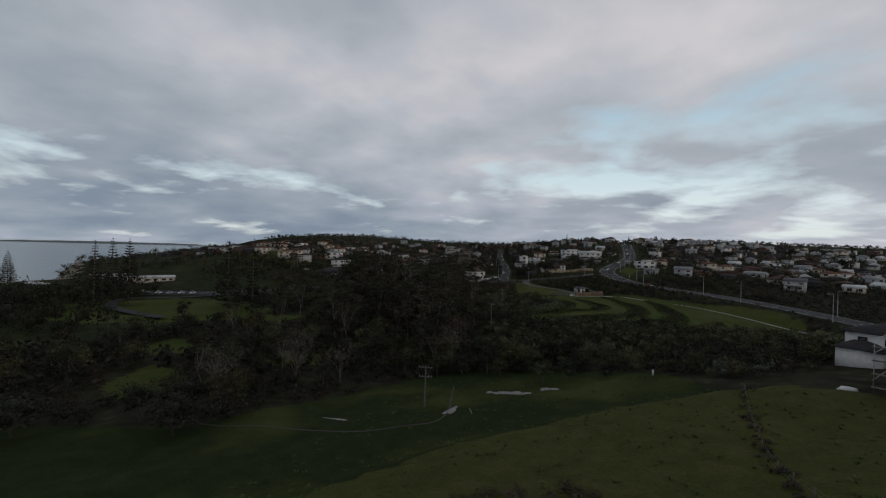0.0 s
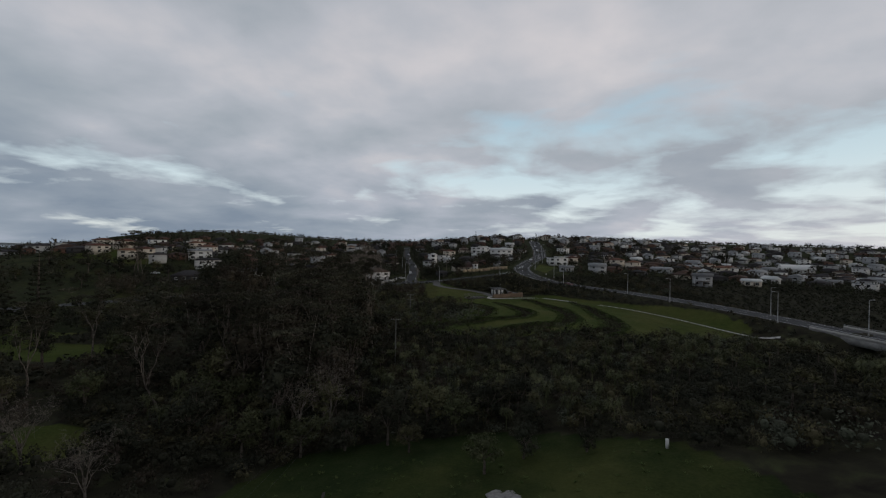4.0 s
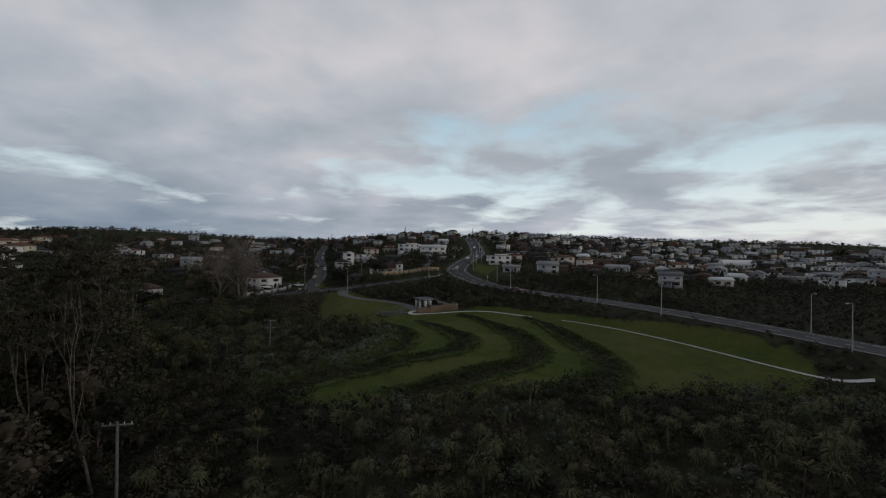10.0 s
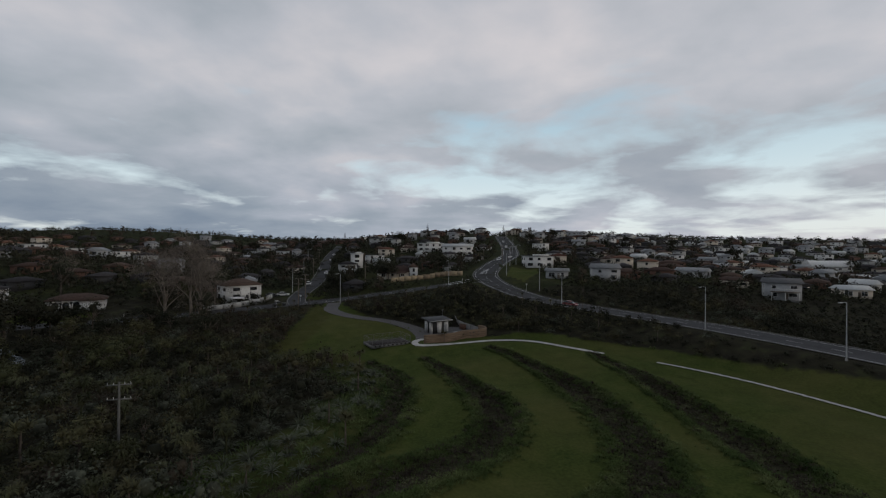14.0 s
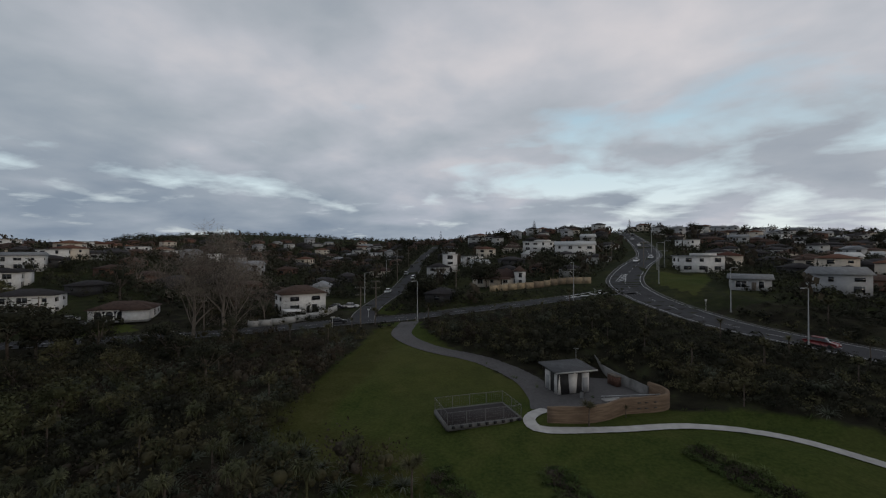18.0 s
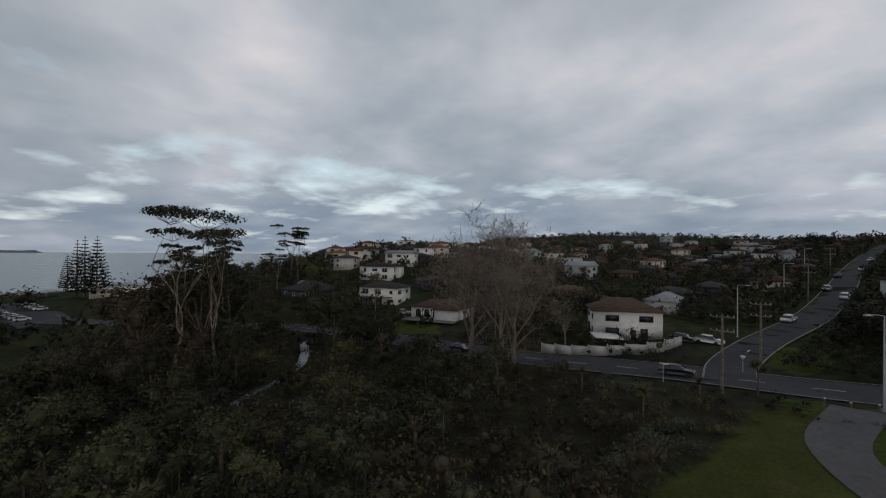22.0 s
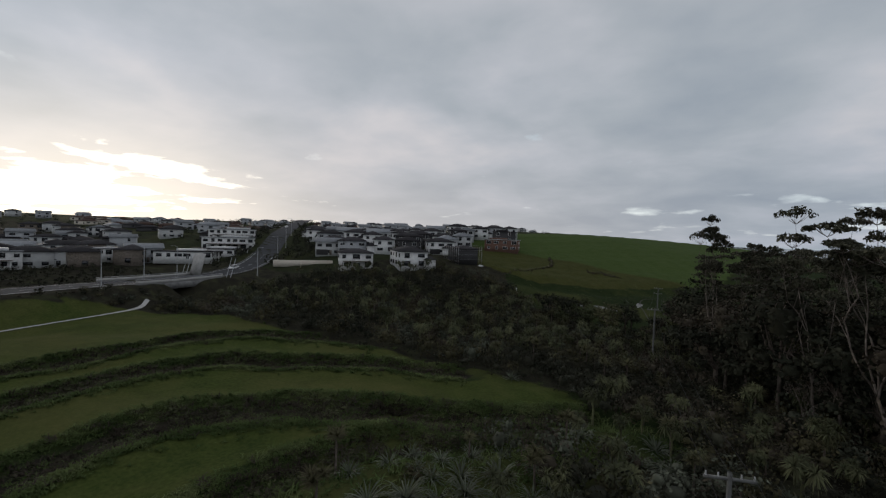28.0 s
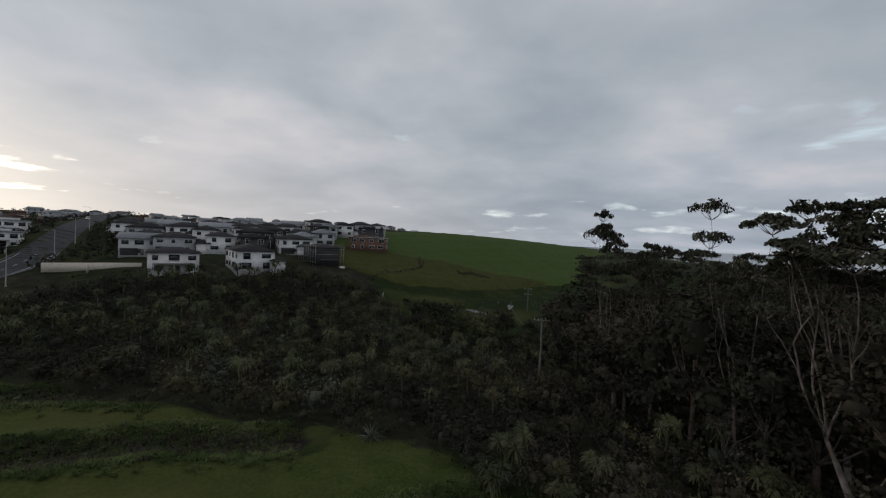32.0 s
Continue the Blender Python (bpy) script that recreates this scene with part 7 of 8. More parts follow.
def fenced_pit():
    """A sunken bark pit inside a low mesh fence."""
    cx, cy = -13.0, 180.6
    e = thing("fenced_pit", cx, cy, 8.78, "rectangular bark pit inside a wire-mesh fence on concrete footings", "fence")
    e.rotation_euler = (0, 0, math.radians(34))
    w, d = 9.4, 5.3
    put("bark_bed", [box(0, 0, 0.06, w - 0.3, d - 0.3, 0.2)], M["bark_chips"], e, "dark bark chips")
    for s in (-1, 1):
        put("curb", [box(0, s * d / 2, -0.1, w, 0.3, 0.5)], M["footing"], e)
        put("curb", [box(s * w / 2, 0, -0.1, 0.3, d, 0.5)], M["footing"], e)
    posts = [(-w / 2 + w * k / 4, s * d / 2) for k in range(5) for s in (-1, 1)] + [(s * w / 2, 0) for s in (-1, 1)]
    for x, y in posts:
        put("post", [tube([(x, y, 0), (x, y, 1.75)], [0.035, 0.035], 6)], M["mesh"], e)
    for z in (0.25, 1.72):
        for s in (-1, 1):
            put("rail", [box(0, s * d / 2, z, w, 0.04, 0.04), ], M["mesh"], e)
            put("rail", [box(s * w / 2, 0, z, 0.04, d, 0.04)], M["mesh"], e)
    for s in (-1, 1):
        v1 = [box(-w / 2 + 0.3 * k, s * d / 2, 0.98, 0.006, 0.006, 1.45) for k in range(1, int(w / 0.3))] + [box(0, s * d / 2, 0.4 + 0.3 * k, w, 0.006, 0.006) for k in range(5)]
        put("mesh", v1, M["mesh"], e)
        v2 = [box(s * w / 2, -d / 2 + 0.3 * k, 0.98, 0.006, 0.006, 1.45) for k in range(1, int(d / 0.3))] + [box(s * w / 2, 0, 0.4 + 0.3 * k, 0.006, d, 0.006) for k in range(5)]
        put("mesh", v2, M["mesh"], e)
    for k in range(9):
        put("block", [box(-w / 2 + 0.6 + 1.05 * k, -d / 2 - 0.3, 0.1, 0.35, 0.25, 0.28)], M["black"], e, "black footing block")


fenced_pit()

# bollards at the drive's mouth
bol = thing("bollard", label="short white-banded timber bollard at the drive's mouth", category="bollard", group="bollards")
put("post", [tube([(0, 0, -0.2), (0, 0, 0.95)], [0.11, 0.1], 8)], M["wood"], bol)
put("band", [tube([(0, 0, 0.68), (0, 0, 0.82)], [0.112, 0.112], 8)], M["white"], bol)
for k in range(4):
    x, y = -41.5 + 1.9 * k, 222.6 + 0.75 * k
    copy_thing(bol, pose(x, y, height_at(x, y)))
drop_protos([bol])


def street_lamp(tall=9.6, arm=1.6):
    e = thing("street_lamp", label="tall pale steel street lamp with one short arm", category="street lamp", group="street lamps")
    put("pole", [tube([(0, 0, -0.3), (0, 0, tall * 0.5), (0, 0, tall)], [0.12, 0.09, 0.06], 8)], M["pale_steel"], e)
    a = put("arm", [tube([(0, 0, tall), (0, -arm * 0.5, tall + 0.12), (0, -arm, tall + 0.12)], [0.045, 0.04, 0.04], 6)], M["pale_steel"], e)
    put("lantern", [box(0, -arm - 0.3, tall + 0.1, 0.28, 0.75, 0.14)], M["pale_steel"], a)
    put("base", [tube([(0, 0, -0.2), (0, 0, 0.35)], [0.2, 0.2], 8)], M["concrete"], e)
    return e


lampp = street_lamp()
for x, y, t in ((-37.5, 224.6, -20), (-1.2, 241.6, -20), (22.6, 264, 95), (27, 291.5, 95), (31.5, 235, 130), (33.0, 207.2, -45), (58.5, 180.5, -60), (68.5, 157.5, -65), (94.5, 137, 115), (85.0, 117.5, -70),
                (99, 103, 115), (118, 46, 130), (139, 26, 130), (166, 2, 130), (96, 70, -70), (104, 92, 110), (31, 300, 95), (35, 350, 95), (-64, 248, 80), (-76, 290, 80), (-95, 345, 80)):
    copy_thing(lampp, pose(x, y, height_at(x, y), 0, 0, t))
drop_protos([lampp])


def power_pole(tall=9.5, arms=1, mat="wood", pale=False):
    e = thing("power_pole", label="weathered power pole with crossarms and insulators", category="power pole", group="power poles")
    put("pole", [tube([(0, 0, -0.6), (0, 0, tall)], [0.17, 0.12], 8)], M["footing" if pale else mat], e)
    for k in range(arms):
        z = tall - 0.35 - 1.7 * k
        a = put("crossarm", [box(0, 0, z, 2.5, 0.12, 0.14)], M["footing" if pale else "wood"], e)
        for x in (-1.15, -0.55, 0.55, 1.15):
            put("insulator", [tube([(x, 0, z + 0.07), (x, 0, z + 0.3)], [0.05, 0.035], 6)], M["pale"], a)
    return e


pp = power_pole(9.5, 2)
for x, y, t in ((-53.5, 234.5, 30), (-49.5, 218.3, 30), (-92, 214, 60), (-130, 200, 60), (-71, 290, 15), (-86, 340, 15), (-38, 262, 20), (24, 300, 0), (16, 335, 0)):
    copy_thing(pp, pose(x, y, height_at(x, y), 0, 0, t))
drop_protos([pp])
pp = power_pole(8.3, 2, pale=True)
pp["label"] = "pale concrete power pole with two crossarms above the scrub"
copy_thing(pp, pose(-35.2, 131, height_at(-35.2, 131), 0, 0, 20))
drop_protos([pp])
pp = power_pole(11.7, 1, pale=True)
pp["label"] = "tall pale power pole with one crossarm rising out of the scrub"
copy_thing(pp, pose(-26.6, 74.3, height_at(-26.6, 74.3), 0, 0, 12))
drop_protos([pp])
pp = power_pole(7.6, 2, pale=True)
pp["label"] = "pale power pole with two crossarms at the meadow's edge"
copy_thing(pp, pose(-21.4, 3.7, height_at(-21.4, 3.7), 0, 0, 10))
drop_protos([pp])


def wires(name, a, b, spread, sag, n=3):
    parts = []
    for k in range(n):
        s = (k - (n - 1) / 2) * spread
        t = np.linspace(0, 1, 12)[:, None]
        p = np.array(a) * (1 - t) + np.array(b) * t + np.array([s, 0, 0])
        p[:, 2] -= sag * 4 * (t * (1 - t))[:, 0]
        parts.append(tube(p, np.full(12, 0.012), 3))
    v, f = join(parts)
    return tagged(link_mesh(name, v, f, M["black"]), "thin black power lines sagging between poles", "power line")


POLES = [(-49.5, 218.3, height_at(-49.5, 218.3) + 9.3), (-35.2, 131, height_at(-35.2, 131) + 8.2), (-26.6, 74.3, height_at(-26.6, 74.3) + 11.6), (-21.4, 3.7, height_at(-21.4, 3.7) + 7.5)]
for a, b in zip(POLES[:-1], POLES[1:]):
    wires("power_line", a, b, 1.1, 1.8)
wires("power_line", (-53.5, 234.5, height_at(-53.5, 234.5) + 9.2), (-92, 214, height_at(-92, 214) + 9.2), 0.6, 1.0)


def sign(x, y, turn, kind):
    e = thing("road_sign", x, y, height_at(x, y), {"street": "white street-name sign on a slim white post", "round": "small round sign on a slim post",
              "give": "triangular give-way sign on a white post"}[kind], "road sign")
    e.rotation_euler = (0, 0, math.radians(turn))
    put("post", [tube([(0, 0, -0.2), (0, 0, 2.5)], [0.035, 0.035], 6)], M["white"], e)
    if kind == "street":
        put("plate", [box(0.1, 0, 2.45, 1.1, 0.03, 0.2)], M["white"], e)
    elif kind == "round":
        put("plate", [tube([(0, -0.03, 2.3), (0, 0.0, 2.3)], [0.32, 0.32], 12)], M["white"], e)
    else:
        put("plate", [(np.array([(-0.4, -0.04, 2.6), (0.4, -0.04, 2.6), (0, -0.04, 1.9), (-0.4, 0, 2.6), (0.4, 0, 2.6), (0, 0, 1.9)]),
                       np.array([(0, 2, 1, 1), (3, 4, 5, 5), (0, 1, 4, 3), (1, 2, 5, 4), (2, 0, 3, 5)]))], M["white"], e)


sign(-56.4, 217.2, 25, "street")
sign(-94.5, 201.2, 40, "round")
sign(-53.2, 229.5, 10, "give")
sign(-118, 188, 40, "round")
sign(4, 242.4, 0, "round")
sign(27, 236, 40, "give")


def panel_fence(name, line, tall, mat, label, gap=2.4, cap=True):
    """A fence of separate panels between posts along a line."""
    p = along([(*q, 0) for q in line], gap)
    e = thing(name, label=label, category="fence")
    e.location = (p[0][0], p[0][1], height_at(p[0][0], p[0][1]))
    o = np.array(e.location)
    for a, b in zip(p[:-1], p[1:]):
        za_, zb2 = height_at(*a[:2]), height_at(*b[:2])
        m = (a + b) / 2
        L, t = np.linalg.norm((b - a)[:2]), math.degrees(math.atan2(b[1] - a[1], b[0] - a[0]))
        z = max(za_, zb2)
        put("panel", [box(m[0] - o[0], m[1] - o[1], z - o[2] + tall / 2 - 0.15, L - 0.12, 0.06, tall + 0.1, t)], mat, e)
        put("post", [box(a[0] - o[0], a[1] - o[1], z - o[2] + tall / 2 - 0.1, 0.14, 0.14, tall + 0.35, t)], mat, e)
    return e


panel_fence("panel_fence", [(-80.5, 216.6), (-75.5, 219.2), (-69.5, 225.5), (-66.2, 231.0), (-66.8, 236.5)], 1.65, M["pale"], "pale painted panel fence curving round a corner garden")
panel_fence("timber_fence", [(-26, 258), (-18, 261.5), (-10, 264.2), (4, 262.5)], 2.0, M["timber"], "tan timber fence along the raised road bank", 2.2)
panel_fence("timber_fence", [(-140, 196), (-133, 203), (-126, 208)], 1.5, M["dark"], "dark timber fence beside a drive", 2.2)
aw = thing("awning", -74.5, 226.5, height_at(-74.5, 226.5), "white shade awning on posts beside the house", "awning")
v, f = box(0, 0, 2.5, 5.0, 3.6, 0.06, 62)
v[:, 2] += (v[:, 0]) * -0.12
put("canopy", [(v, f)], M["white"], aw)
for x, y in ((-1.5, -2), (1.8, -1), (-0.4, 2)):
    put("post", [box(x, y, 1.2, 0.08, 0.08, 2.6)], M["dark"], aw)


def car(paint, label):
    e = thing("car", label=label, category="car", group="cars")
    sec = [(-2.2, 0.55), (-2.15, 0.85), (-1.3, 0.95), (1.2, 0.95), (2.1, 0.8), (2.2, 0.5), (2.1, 0.3), (-2.1, 0.3)]
    n = len(sec)
    v = np.array([(x, s * 0.86, z) for s in (-1, 1) for x, z in sec])
    f = [(i, (i + 1) % n, n + (i + 1) % n, n + i) for i in range(n)]
    f += [(7, 0, 1, 2), (7, 2, 3, 6), (6, 3, 4, 5)] + [(n + 2, n + 1, n, n + 7), (n + 6, n + 3, n + 2, n + 7), (n + 5, n + 4, n + 3, n + 6)]
    b = put("body", [(v, np.array(f)[:, ::-1])], paint, e)
    cab = np.array([(-1.75, -0.78, 0.93), (1.15, -0.78, 0.93), (1.15, 0.78, 0.93), (-1.75, 0.78, 0.93), (-1.25, -0.62, 1.42), (0.45, -0.62, 1.42), (0.45, 0.62, 1.42), (-1.25, 0.62, 1.42)])
    q = np.array([(4, 5, 6, 7), (0, 1, 5, 4), (1, 2, 6, 5), (2, 3, 7, 6), (3, 0, 4, 7)])
    put("cabin_glass", [(cab, q)], M["glass"], e)
    put("roof", [box(-0.4, 0, 1.44, 1.62, 1.22, 0.05)], paint, e)
    for x in (-1.35, 1.35):
        for s in (-1, 1):
            put("wheel", [tube([(x, s * 0.72, 0.32), (x, s * 0.9, 0.32)], [0.32, 0.32], 10), tube([(x, s * 0.9, 0.32), (x, s * 0.905, 0.32)], [0.32, 0.02], 10)], M["black"], e)
    for s in (-0.6, 0.6):
        put("headlight", [box(2.16, s, 0.66, 0.08, 0.36, 0.14)], M["white"], b)
    return e


def car_paint(name, r, g, b):
    m = bpy.data.materials.new(name)
    m.use_nodes = True
    s = m.node_tree.nodes["Principled BSDF"]
    s.inputs["Base Color"].default_value, s.inputs["Roughness"].default_value = (r, g, b, 1), 0.3
    s.inputs["Coat Weight"].default_value = 0.5
    return m


CARS = [car(car_paint("white_car_paint", 0.7, 0.7, 0.7), "white parked hatchback with dark windows"), car(car_paint("black_car_paint", 0.012, 0.012, 0.014), "black car with dark windows"),
        car(car_paint("silver_car_paint", 0.36, 0.37, 0.38), "silver car with dark windows"), car(car_paint("red_car_paint", 0.16, 0.02, 0.02), "dark red car with dark windows")]


def on_road(line, s, off, which, flip=False):
    p = along(line, 1.0)
    i = int(s * (len(p) - 2))
    d = p[i + 1] - p[i]
    t = math.degrees(math.atan2(d[1], d[0])) + (180 if flip else 0)
    n = np.array([d[1], -d[0]]) / np.linalg.norm(d[:2])
    copy_thing(CARS[which], pose(p[i][0] + n[0] * off, p[i][1] + n[1] * off, p[i][2] + 0.06, 0, -math.degrees(math.atan2(d[2], np.linalg.norm(d[:2]))) * (-1 if flip else 1), t))


for s, off, which, flip in ((0.31, 1.8, 0, False), (0.495, -1.8, 3, True), (0.62, -1.8, 0, True), (0.635, 1.8, 0, False), (0.70, -1.8, 0, True), (0.74, -1.8, 2, True), (0.78, 1.8, 1, False), (0.84, -1.8, 0, True), (0.15, 1.8, 0, False), (0.10, -1.8, 1, True)):
    on_road(MAIN_ROAD, s, off, which, flip)
for s, off, which, flip in ((0.27, -1.7, 1, True), (0.4, -1.7, 1, True)):
    on_road(BEACH_ROAD, s, off, which, flip)
for s, off, which in ((0.17, -2.2, 0), (0.3, 2.2, 0), (0.34, -2.2, 2), (0.46, -2.2, 1), (0.55, 2.2, 0), (0.68, 2.2, 0)):
    on_road(SIDE_STREET, s, off, which)
for x, y, t, which in ((-64.5, 240.5, 10, 0), (-68, 238.5, 15, 1), (-135, 210, 50, 2), (-198, 190, 30, 0), (-160, 185, 40, 1)):
    copy_thing(CARS[which], pose(x, y, height_at(x, y) + 0.03, 0, 0, t))

# the seaside car park
lot = link_mesh("car_park", [(-196, 122, 4.35), (-186, 108, 4.35), (-262, 62, 3.6), (-274, 80, 3.6)], [(3, 2, 1, 0)], M["asphalt"])
tagged(lot, "grey asphalt car park near the beach", "car park", kind="structure")
for k in range(11):
    t = 0.2 + 0.065 * k
    x, y = -186 - 76 * t - 3.0, 108 - 46 * t + 3.5
    copy_thing(CARS[(0, 0, 2, 0, 1, 0, 2, 0, 0, 1, 0)[k]], pose(x, y, 4.42 - 0.75 * t, 0, 0, 118))
for k in range(4):
    t = 0.55 + 0.08 * k
    x, y = -196 - 78 * t + 2.5, 122 - 42 * t - 2.5
    copy_thing(CARS[(0, 2, 0, 1)[k]], pose(x, y, 4.42 - 0.75 * t, 0, 0, -60))
drop_protos(CARS)
for k in range(12):
    t = 0.15 + 0.065 * k
    put("bay_line", [box(-186 - 76 * t - 2.4, 108 - 46 * t + 2.6, 4.37 - 0.75 * t, 4.6, 0.1, 0.02, 118)], M["paint"], lot)
park_road = [(-186, 112, 4.4), (-196, 92, 3.9), (-214, 74, 3.4), (-200, 58, 3.2), (-176, 50, 3.3), (-150, 46, 3.6)]
tagged(strip("park_road", park_road, 2.2, M["asphalt"], 0.15), "narrow asphalt road winding through the park", "road", kind="structure")
for x, y, w, t in ((-262, 52, 14, -30), (-276, 46, 12, -30), (-250, 60, 10, -25), (-300, 78, 16, -20)):
    c = thing("canopy", x, y, height_at(x, y), "white fabric canopy near the beach", "canopy")
    v, f = hip_roof(w, 6, 2.6, 1.2, 0.2)
    put("roof", [(v, f)], M["roof_white"], c)
    for sx_ in (-1, 1):
        for sy_ in (-1, 1):
            put("post", [box(sx_ * w * 0.45, sy_ * 2.6, 1.3, 0.1, 0.1, 2.7)], M["steel"], c)

# the stream below the beach road
tagged(strip("stream", STREAM, 0.95, M["water"], 0.12, step=1.0, conform=True), "narrow stream reflecting the pale sky", "stream", kind="structure")


def bridge():
    """The road bridge over the valley: deck edge, parapets, piers and the leaning portal at its end."""
    p = along(MAIN_ROAD, 1.0)
    p = p[(p[:, 1] > 83) & (p[:, 1] < 112) & (p[:, 0] > 80)]
    e = thing("bridge", p[0][0], p[0][1], p[0][2], "concrete road bridge with low parapets and leaning end posts", "bridge")
    o = p[0].copy()
    way = np.gradient(p[:, :2], axis=0)
    way /= np.linalg.norm(way, axis=1)[:, None]
    n = np.stack([way[:, 1], -way[:, 0]], 1)

    def run(name, off, half, z0, z1, mat, label=""):
        v = np.zeros((4 * len(p), 3))
        for k, (s, z) in enumerate(((-1, z0), (-1, z1), (1, z1), (1, z0))):
            v[k::4, :2] = p[:, :2] + n * (off + s * half) - o[:2]
            v[k::4, 2] = p[:, 2] + z - o[2]
        f = []
        for i in range(len(p) - 1):
            a, b = 4 * i, 4 * i + 4
            f += [(a, b, b + 1, a + 1), (a + 1, b + 1, b + 2, a + 2), (a + 2, b + 2, b + 3, a + 3), (a + 3, b + 3, b, a)]
        f += [(0, 1, 2, 3), (4 * len(p) - 1, 4 * len(p) - 2, 4 * len(p) - 3, 4 * len(p) - 4)]
        return put(name, [(v, np.array(f))], mat, e, label)

    run("deck", 0, 6.6, -1.9, 0.02, M["stained"])
    for s in (-1, 1):
        run("parapet", s * 6.4, 0.16, 0.0, 0.85, M["concrete"])
        run("rail", s * 6.4, 0.05, 1.1, 1.2, M["steel"])
        for i in range(0, len(p), 3):
            q = p[i, :2] + n[i] * s * 6.4 - o[:2]
            put("rail_post", [box(q[0], q[1], p[i, 2] - o[2] + 0.98, 0.08, 0.08, 0.3)], M["steel"], e)
    for i in (8, 20):
        for s in (-4, 4):
            q = p[i, :2] + n[i] * s - o[:2]
            put("pier", [tube([(q[0], q[1], -9), (q[0], q[1], p[i, 2] - o[2] - 1.2)], [0.7, 0.7], 10)], M["concrete"], e)
    t = math.degrees(math.atan2(way[0][1], way[0][0]))
    for s in (-1, 1):
        for k in (0, 1):
            b = np.array([n[1][0] * s * (8.0 + 1.6 * k), n[1][1] * s * (8.0 + 1.6 * k), 0.0])
            tip = b + np.array([way[1][0] * -2.2, way[1][1] * -2.2, 6.2])
            put("leaning_post", [tube([b, tip], [0.13, 0.09], 6)], M["pale_steel"], e)
    b = np.array([n[2][0] * 4.5, n[2][1] * 4.5, 0])
    v, f = box(0, 0, 3.4, 0.4, 4.2, 7.2, t)
    v[:, :2] -= (v[:, 2:3]) * way[1][None] * 0.3
    put("leaning_panel", [(v + b, f)], M["concrete"], e, "tall leaning grey panel")


bridge()

# meadow: rubble, puddle, fence and stray things
gr = np.random.default_rng(23)


def rock(r, s):
    a = np.linspace(0, 6.28, 7, endpoint=False)
    v = np.array([(s * r.uniform(0.6, 1.1) * math.cos(t) * k, s * r.uniform(0.6, 1.1) * math.sin(t) * k, z * s) for z, k in ((-0.2, 1.0), (0.18, 0.95), (0.38, 0.5)) for t in a])
    f = [(i * 7 + j, i * 7 + (j + 1) % 7, i * 7 + 7 + (j + 1) % 7, i * 7 + 7 + j) for i in range(2) for j in range(7)] + [(14, 15, 16, 17), (14, 17, 18, 20), (18, 19, 20, 20)]
    return v, np.array(f)


heap = thing("rubble", -5, 17.5, height_at(-5, 17.5), "scattered pale rubble lying on the meadow", "rubble")
for k in range(60):
    x, y = (gr.normal(-3.5, 2.0), gr.normal(-1.2, 0.55)) if k < 42 else (gr.normal(3.8, 0.8), gr.normal(2.2, 0.5))
    v, f = rock(gr, gr.uniform(0.35, 1.0))
    v[:, 2] *= 0.4
    put("stone", [(v + (x, y, height_at(x - 5, y + 17.5) - height_at(-5, 17.5)), f)], M["stone"], heap)


def puddle(cx, cy, rx, ry, label):
    a = np.linspace(0, 6.28, 18, endpoint=False)
    r = 1 + 0.25 * np.sin(3 * a + cx) + 0.12 * np.sin(5 * a)
    x, y = cx + rx * r * np.cos(a), cy + ry * r * np.sin(a)
    z = height(np.append(x, cx), np.append(y, cy)) + 0.05
    v = np.stack([np.append(x, cx), np.append(y, cy), z], 1)
    tagged(link_mesh("puddle", v, [(i, (i + 1) % 18, 18, 18) for i in range(18)], M["stone"]), label, "puddle", kind="structure")


puddle(-15.8, 2.2, 0.9, 2.6, "pale patch of bare wet ground")
puddle(-33, -7, 2.4, 0.4, "pale wet rut in the meadow")
lg = thing("pole", -11.8, 1.1, height_at(-11.8, 1.1), "pale fallen timber pole lying on grass", "pole")
put("pole", [tube([(-0.6, 1.2, 0.1), (0.7, -1.3, 0.1)], [0.09, 0.07], 6)], M["stone"], lg)
tp = thing("tarpaulin", 41.5, 9, height_at(41.5, 9), "white tarpaulin heap on rough grass", "tarpaulin")
put("cloth", [core([(0, 0, 0.25, 1.3, 0.8, 0.5)], 1.0)], M["white"], tp)
ff = thing("farm_fence", 28.6, 8.9, height_at(28.6, 8.9), "old wire farm fence with timber posts", "fence")
o = np.array(ff.location)
fp = along([(29.5, 12, 0), (27.5, 2, 0), (25.0, -10, 0), (23.5, -21, 0), (25.5, -32, 0), (31, -44, 0)], 2.6)
fz = height(fp[:, 0], fp[:, 1])
for q, z in zip(fp, fz):
    put("post", [box(q[0] - o[0], q[1] - o[1], z - o[2] + 0.5, 0.11, 0.11, 1.3)], M["bark"], ff)
for hgt in (0.35, 0.7, 1.05):
    put("wire", [tube(np.stack([fp[:, 0] - o[0], fp[:, 1] - o[1], fz - o[2] + hgt], 1), np.full(len(fp), 0.006), 3)], M["mesh"], ff)
gx_, gy_ = fp[:, 0], fp[:, 1]
gx_, gy_ = np.repeat(gx_, 5) + gr.normal(0, 0.6, 5 * len(gx_)), np.repeat(gy_, 5) + gr.normal(0, 1.0, 5 * len(gy_))
stuff("fence_weeds", "rank weeds grown up along the old fence", BUSH_FAR, gx_, gy_, 0.3, 0.7, (0.6, 1.1), M["leaf_brown"], 77, "weeds", 0.05)
hx2, hy2 = gr.normal(1.5, 2.6, 40), gr.normal(-31.5, 1.3, 40)
stuff("hill_bramble", "low dark bramble patches on the grassy hill", BUSH, np.append(hx2, gr.normal(7, 0.7, 8)), np.append(hy2, gr.normal(-29, 0.6, 8)), 0.5, 1.1, (0.5, 0.9), M["leaf_brown"], 78, "bramble", 0.05)
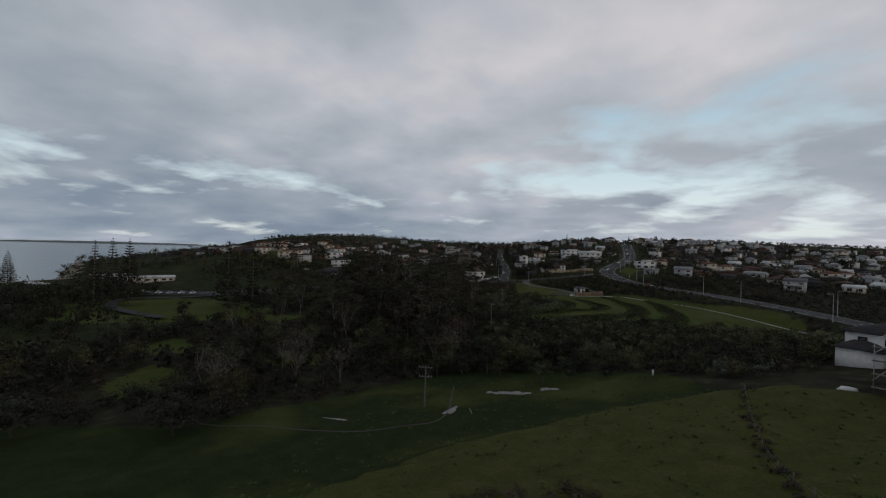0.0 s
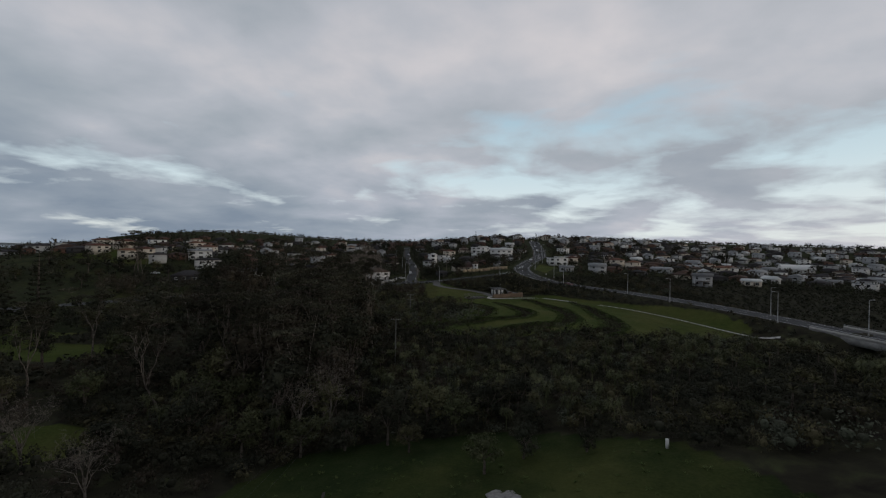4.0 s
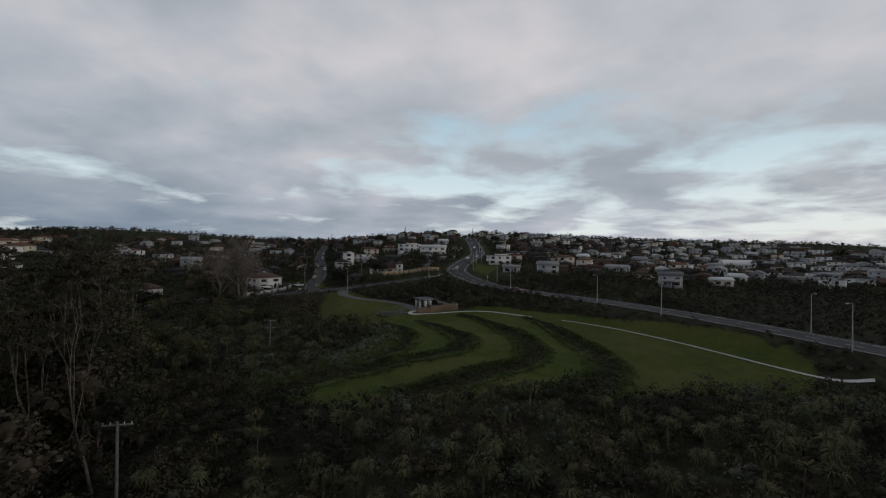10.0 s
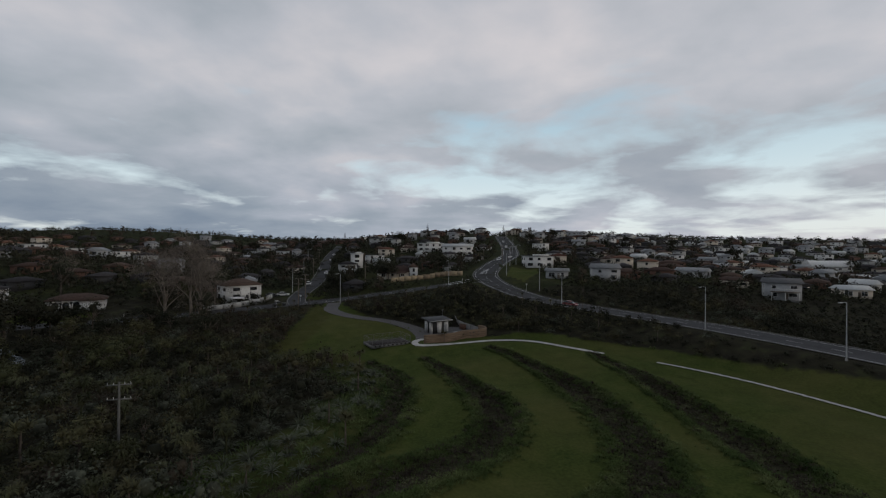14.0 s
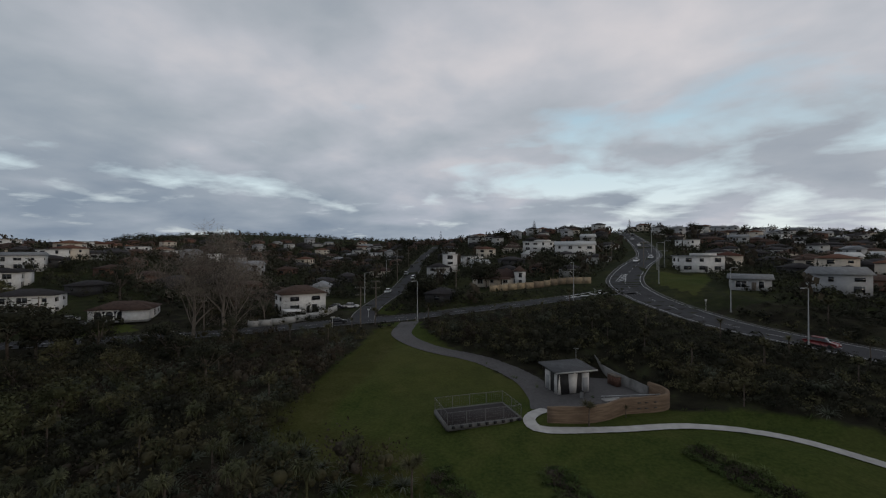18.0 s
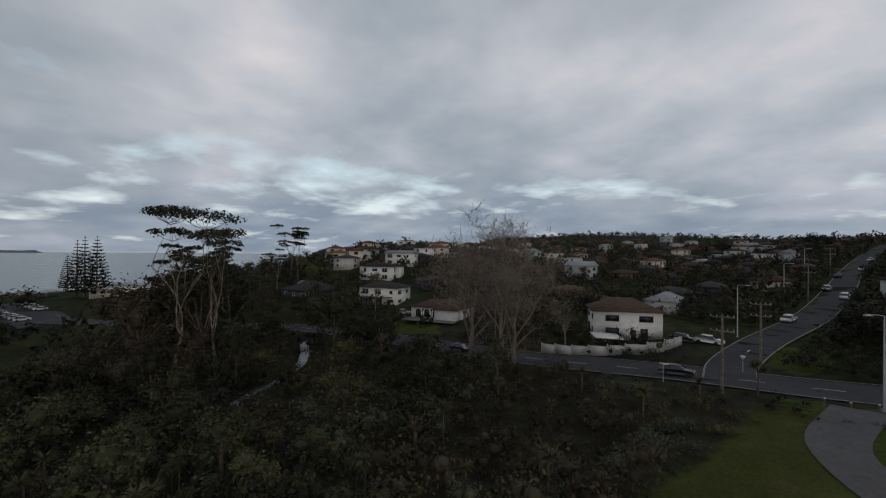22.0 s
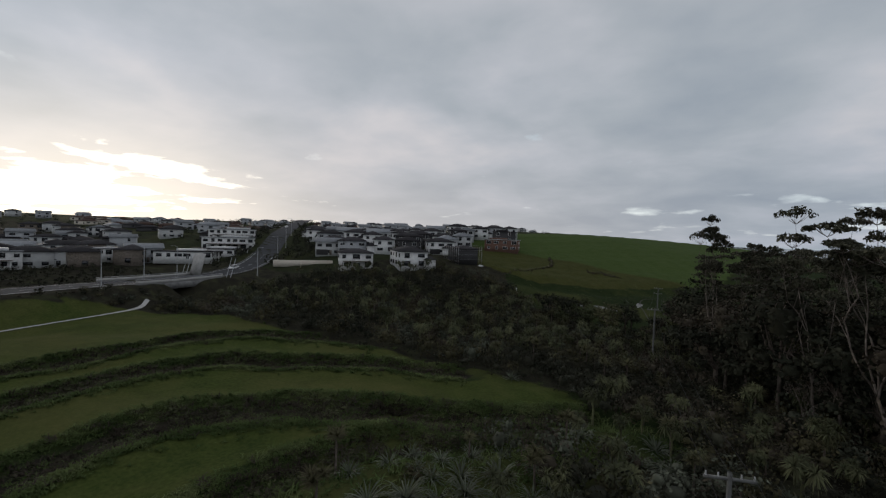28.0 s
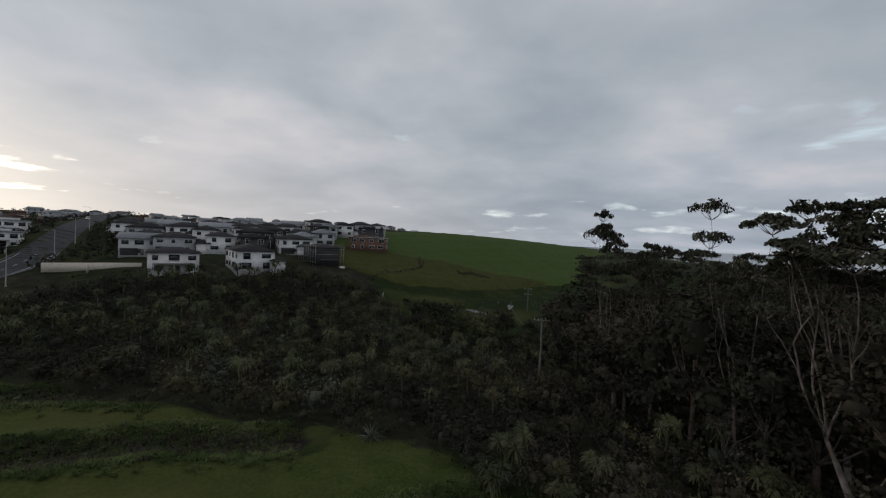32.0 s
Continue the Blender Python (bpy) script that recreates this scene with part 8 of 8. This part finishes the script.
track = along([(-22, 22, 0), (-18.5, 10, 0), (-16, 1, 0), (-16.6, -7, 0), (-26, -11.5, 0), (-38, -14, 0), (-52, -17.5, 0)], 1.0)
track[:, 2] = height(track[:, 0], track[:, 1])
tagged(strip("mud_track", [tuple(q) for q in track], 0.17, M["mud"], 0.04, step=1.0), "narrow muddy track worn across the wet meadow", "track", kind="structure")
pm = thing("marker_post", 18.7, 27.3, height_at(18.7, 27.3), "white marker post standing in the scrub's edge", "post")
put("post", [box(0, 0, 0.5, 0.3, 0.3, 1.2)], M["white"], pm)

# grass tussocks
TUFT = [blades(22, 0.45, 0.035, 0.5, np.random.default_rng(s)) for s in (1, 2)]
gx2, gy2 = scatter((-30, 70, -60, 30), 1500, 79, lambda x, y: inside(x, y, MEADOW), 0.9)
stuff("meadow_tussocks", "tufts of rough olive grass over the hill meadow", TUFT, gx2, gy2, 0.7, 1.5, (0.7, 1.1), M["grass_blade"], 80, "grass", 0.03)
gx3, gy3 = scatter((-45, 72, 90, 222), 6000, 85, lambda x, y: (inside(x, y, FIELD) ^ inside(x * 0.985, (y - 150) * 0.985 + 150, FIELD)), 0.5)
stuff("verge_grass", "long grass along the mown field's edge", TUFT, gx3, gy3, 0.9, 1.7, (0.8, 1.3), M["grass_blade"], 86, "grass", 0.03)

# painted marks at the junction and the side street's mouth
JUNCTION = bpy.data.objects["road_main"]


def mark(a, b, half, parent):
    """A painted bar from a to b on the carriageway."""
    a, b = np.array(a, float), np.array(b, float)
    d = (b - a) / np.linalg.norm(b - a)
    n = np.array([d[1], -d[0]]) * half
    c = np.array([a - n, a + n, b + n, b - n])
    z = height(c[:, 0], c[:, 1]) + 0.135
    link_mesh("road_marking", np.column_stack([c, z]), [(3, 2, 1, 0)], M["paint"], parent)


for k in range(4):
    t = k / 3
    mark((11.6 + 2.6 * t, 266 + 11 * t), (14.2 + 1.6 * t, 270 + 10.5 * t), 0.28, JUNCTION)
mark((11.2, 266), (14.6, 281), 0.09, JUNCTION)
mark((14.0, 266.5), (15.6, 280), 0.09, JUNCTION)
mark((11.8, 247), (14.6, 247.8), 0.15, JUNCTION)
mark((10.2, 254), (11.9, 247.2), 0.07, JUNCTION)
mark((14.0, 261), (17.2, 249), 0.07, JUNCTION)
BRANCH = bpy.data.objects["road_beach"]
for a, b in (((6.2, 247.4), (5.2, 250.0)), ((4.6, 246.6), (3.0, 250.0)), ((2.4, 245.8), (0.6, 249.2)), ((0.2, 245.0), (-1.6, 247.8)), ((7.6, 248.4), (-3.0, 244.6)), ((6.4, 252.4), (-3.6, 248.0))):
    mark(a, b, 0.3, BRANCH)
LANE = bpy.data.objects["road_side"]
for k in range(5):
    mark((-53.4 - 1.0 * k, 232.2 - 0.6 * k), (-52.9 - 1.0 * k, 232.5 - 0.6 * k), 0.2, LANE)
mark((-56.0, 231.2), (-58.3, 241), 0.09, LANE)
for a, b in (((-57.9, 235.2), (-57.3, 237.2)), ((-57.3, 237.2), (-58.7, 237.0)), ((-58.7, 237.0), (-57.9, 235.2))):
    mark(a, b, 0.09, LANE)

# far islands across the water, tinted for haze
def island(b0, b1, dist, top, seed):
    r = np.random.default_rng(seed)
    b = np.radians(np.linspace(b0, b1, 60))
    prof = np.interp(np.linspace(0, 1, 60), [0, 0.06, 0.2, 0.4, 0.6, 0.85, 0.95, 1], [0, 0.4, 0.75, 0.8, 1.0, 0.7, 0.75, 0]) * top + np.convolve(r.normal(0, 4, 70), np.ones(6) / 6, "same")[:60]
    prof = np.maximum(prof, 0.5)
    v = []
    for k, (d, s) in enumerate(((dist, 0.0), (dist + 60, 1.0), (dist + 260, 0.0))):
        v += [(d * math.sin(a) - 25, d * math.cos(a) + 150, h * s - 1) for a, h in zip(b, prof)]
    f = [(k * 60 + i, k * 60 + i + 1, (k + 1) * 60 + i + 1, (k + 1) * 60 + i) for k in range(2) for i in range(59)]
    tagged(link_mesh("island", v, f, M["island"]), "long low wooded island, haze-grey, across the water", "island", kind="structure")


# distance haze is put into the pale blue-grey base colour
M["island"] = material("hazed_island", shades(0.10, 0.115, 0.12, 0.2), 0.01, 6, 0.95)
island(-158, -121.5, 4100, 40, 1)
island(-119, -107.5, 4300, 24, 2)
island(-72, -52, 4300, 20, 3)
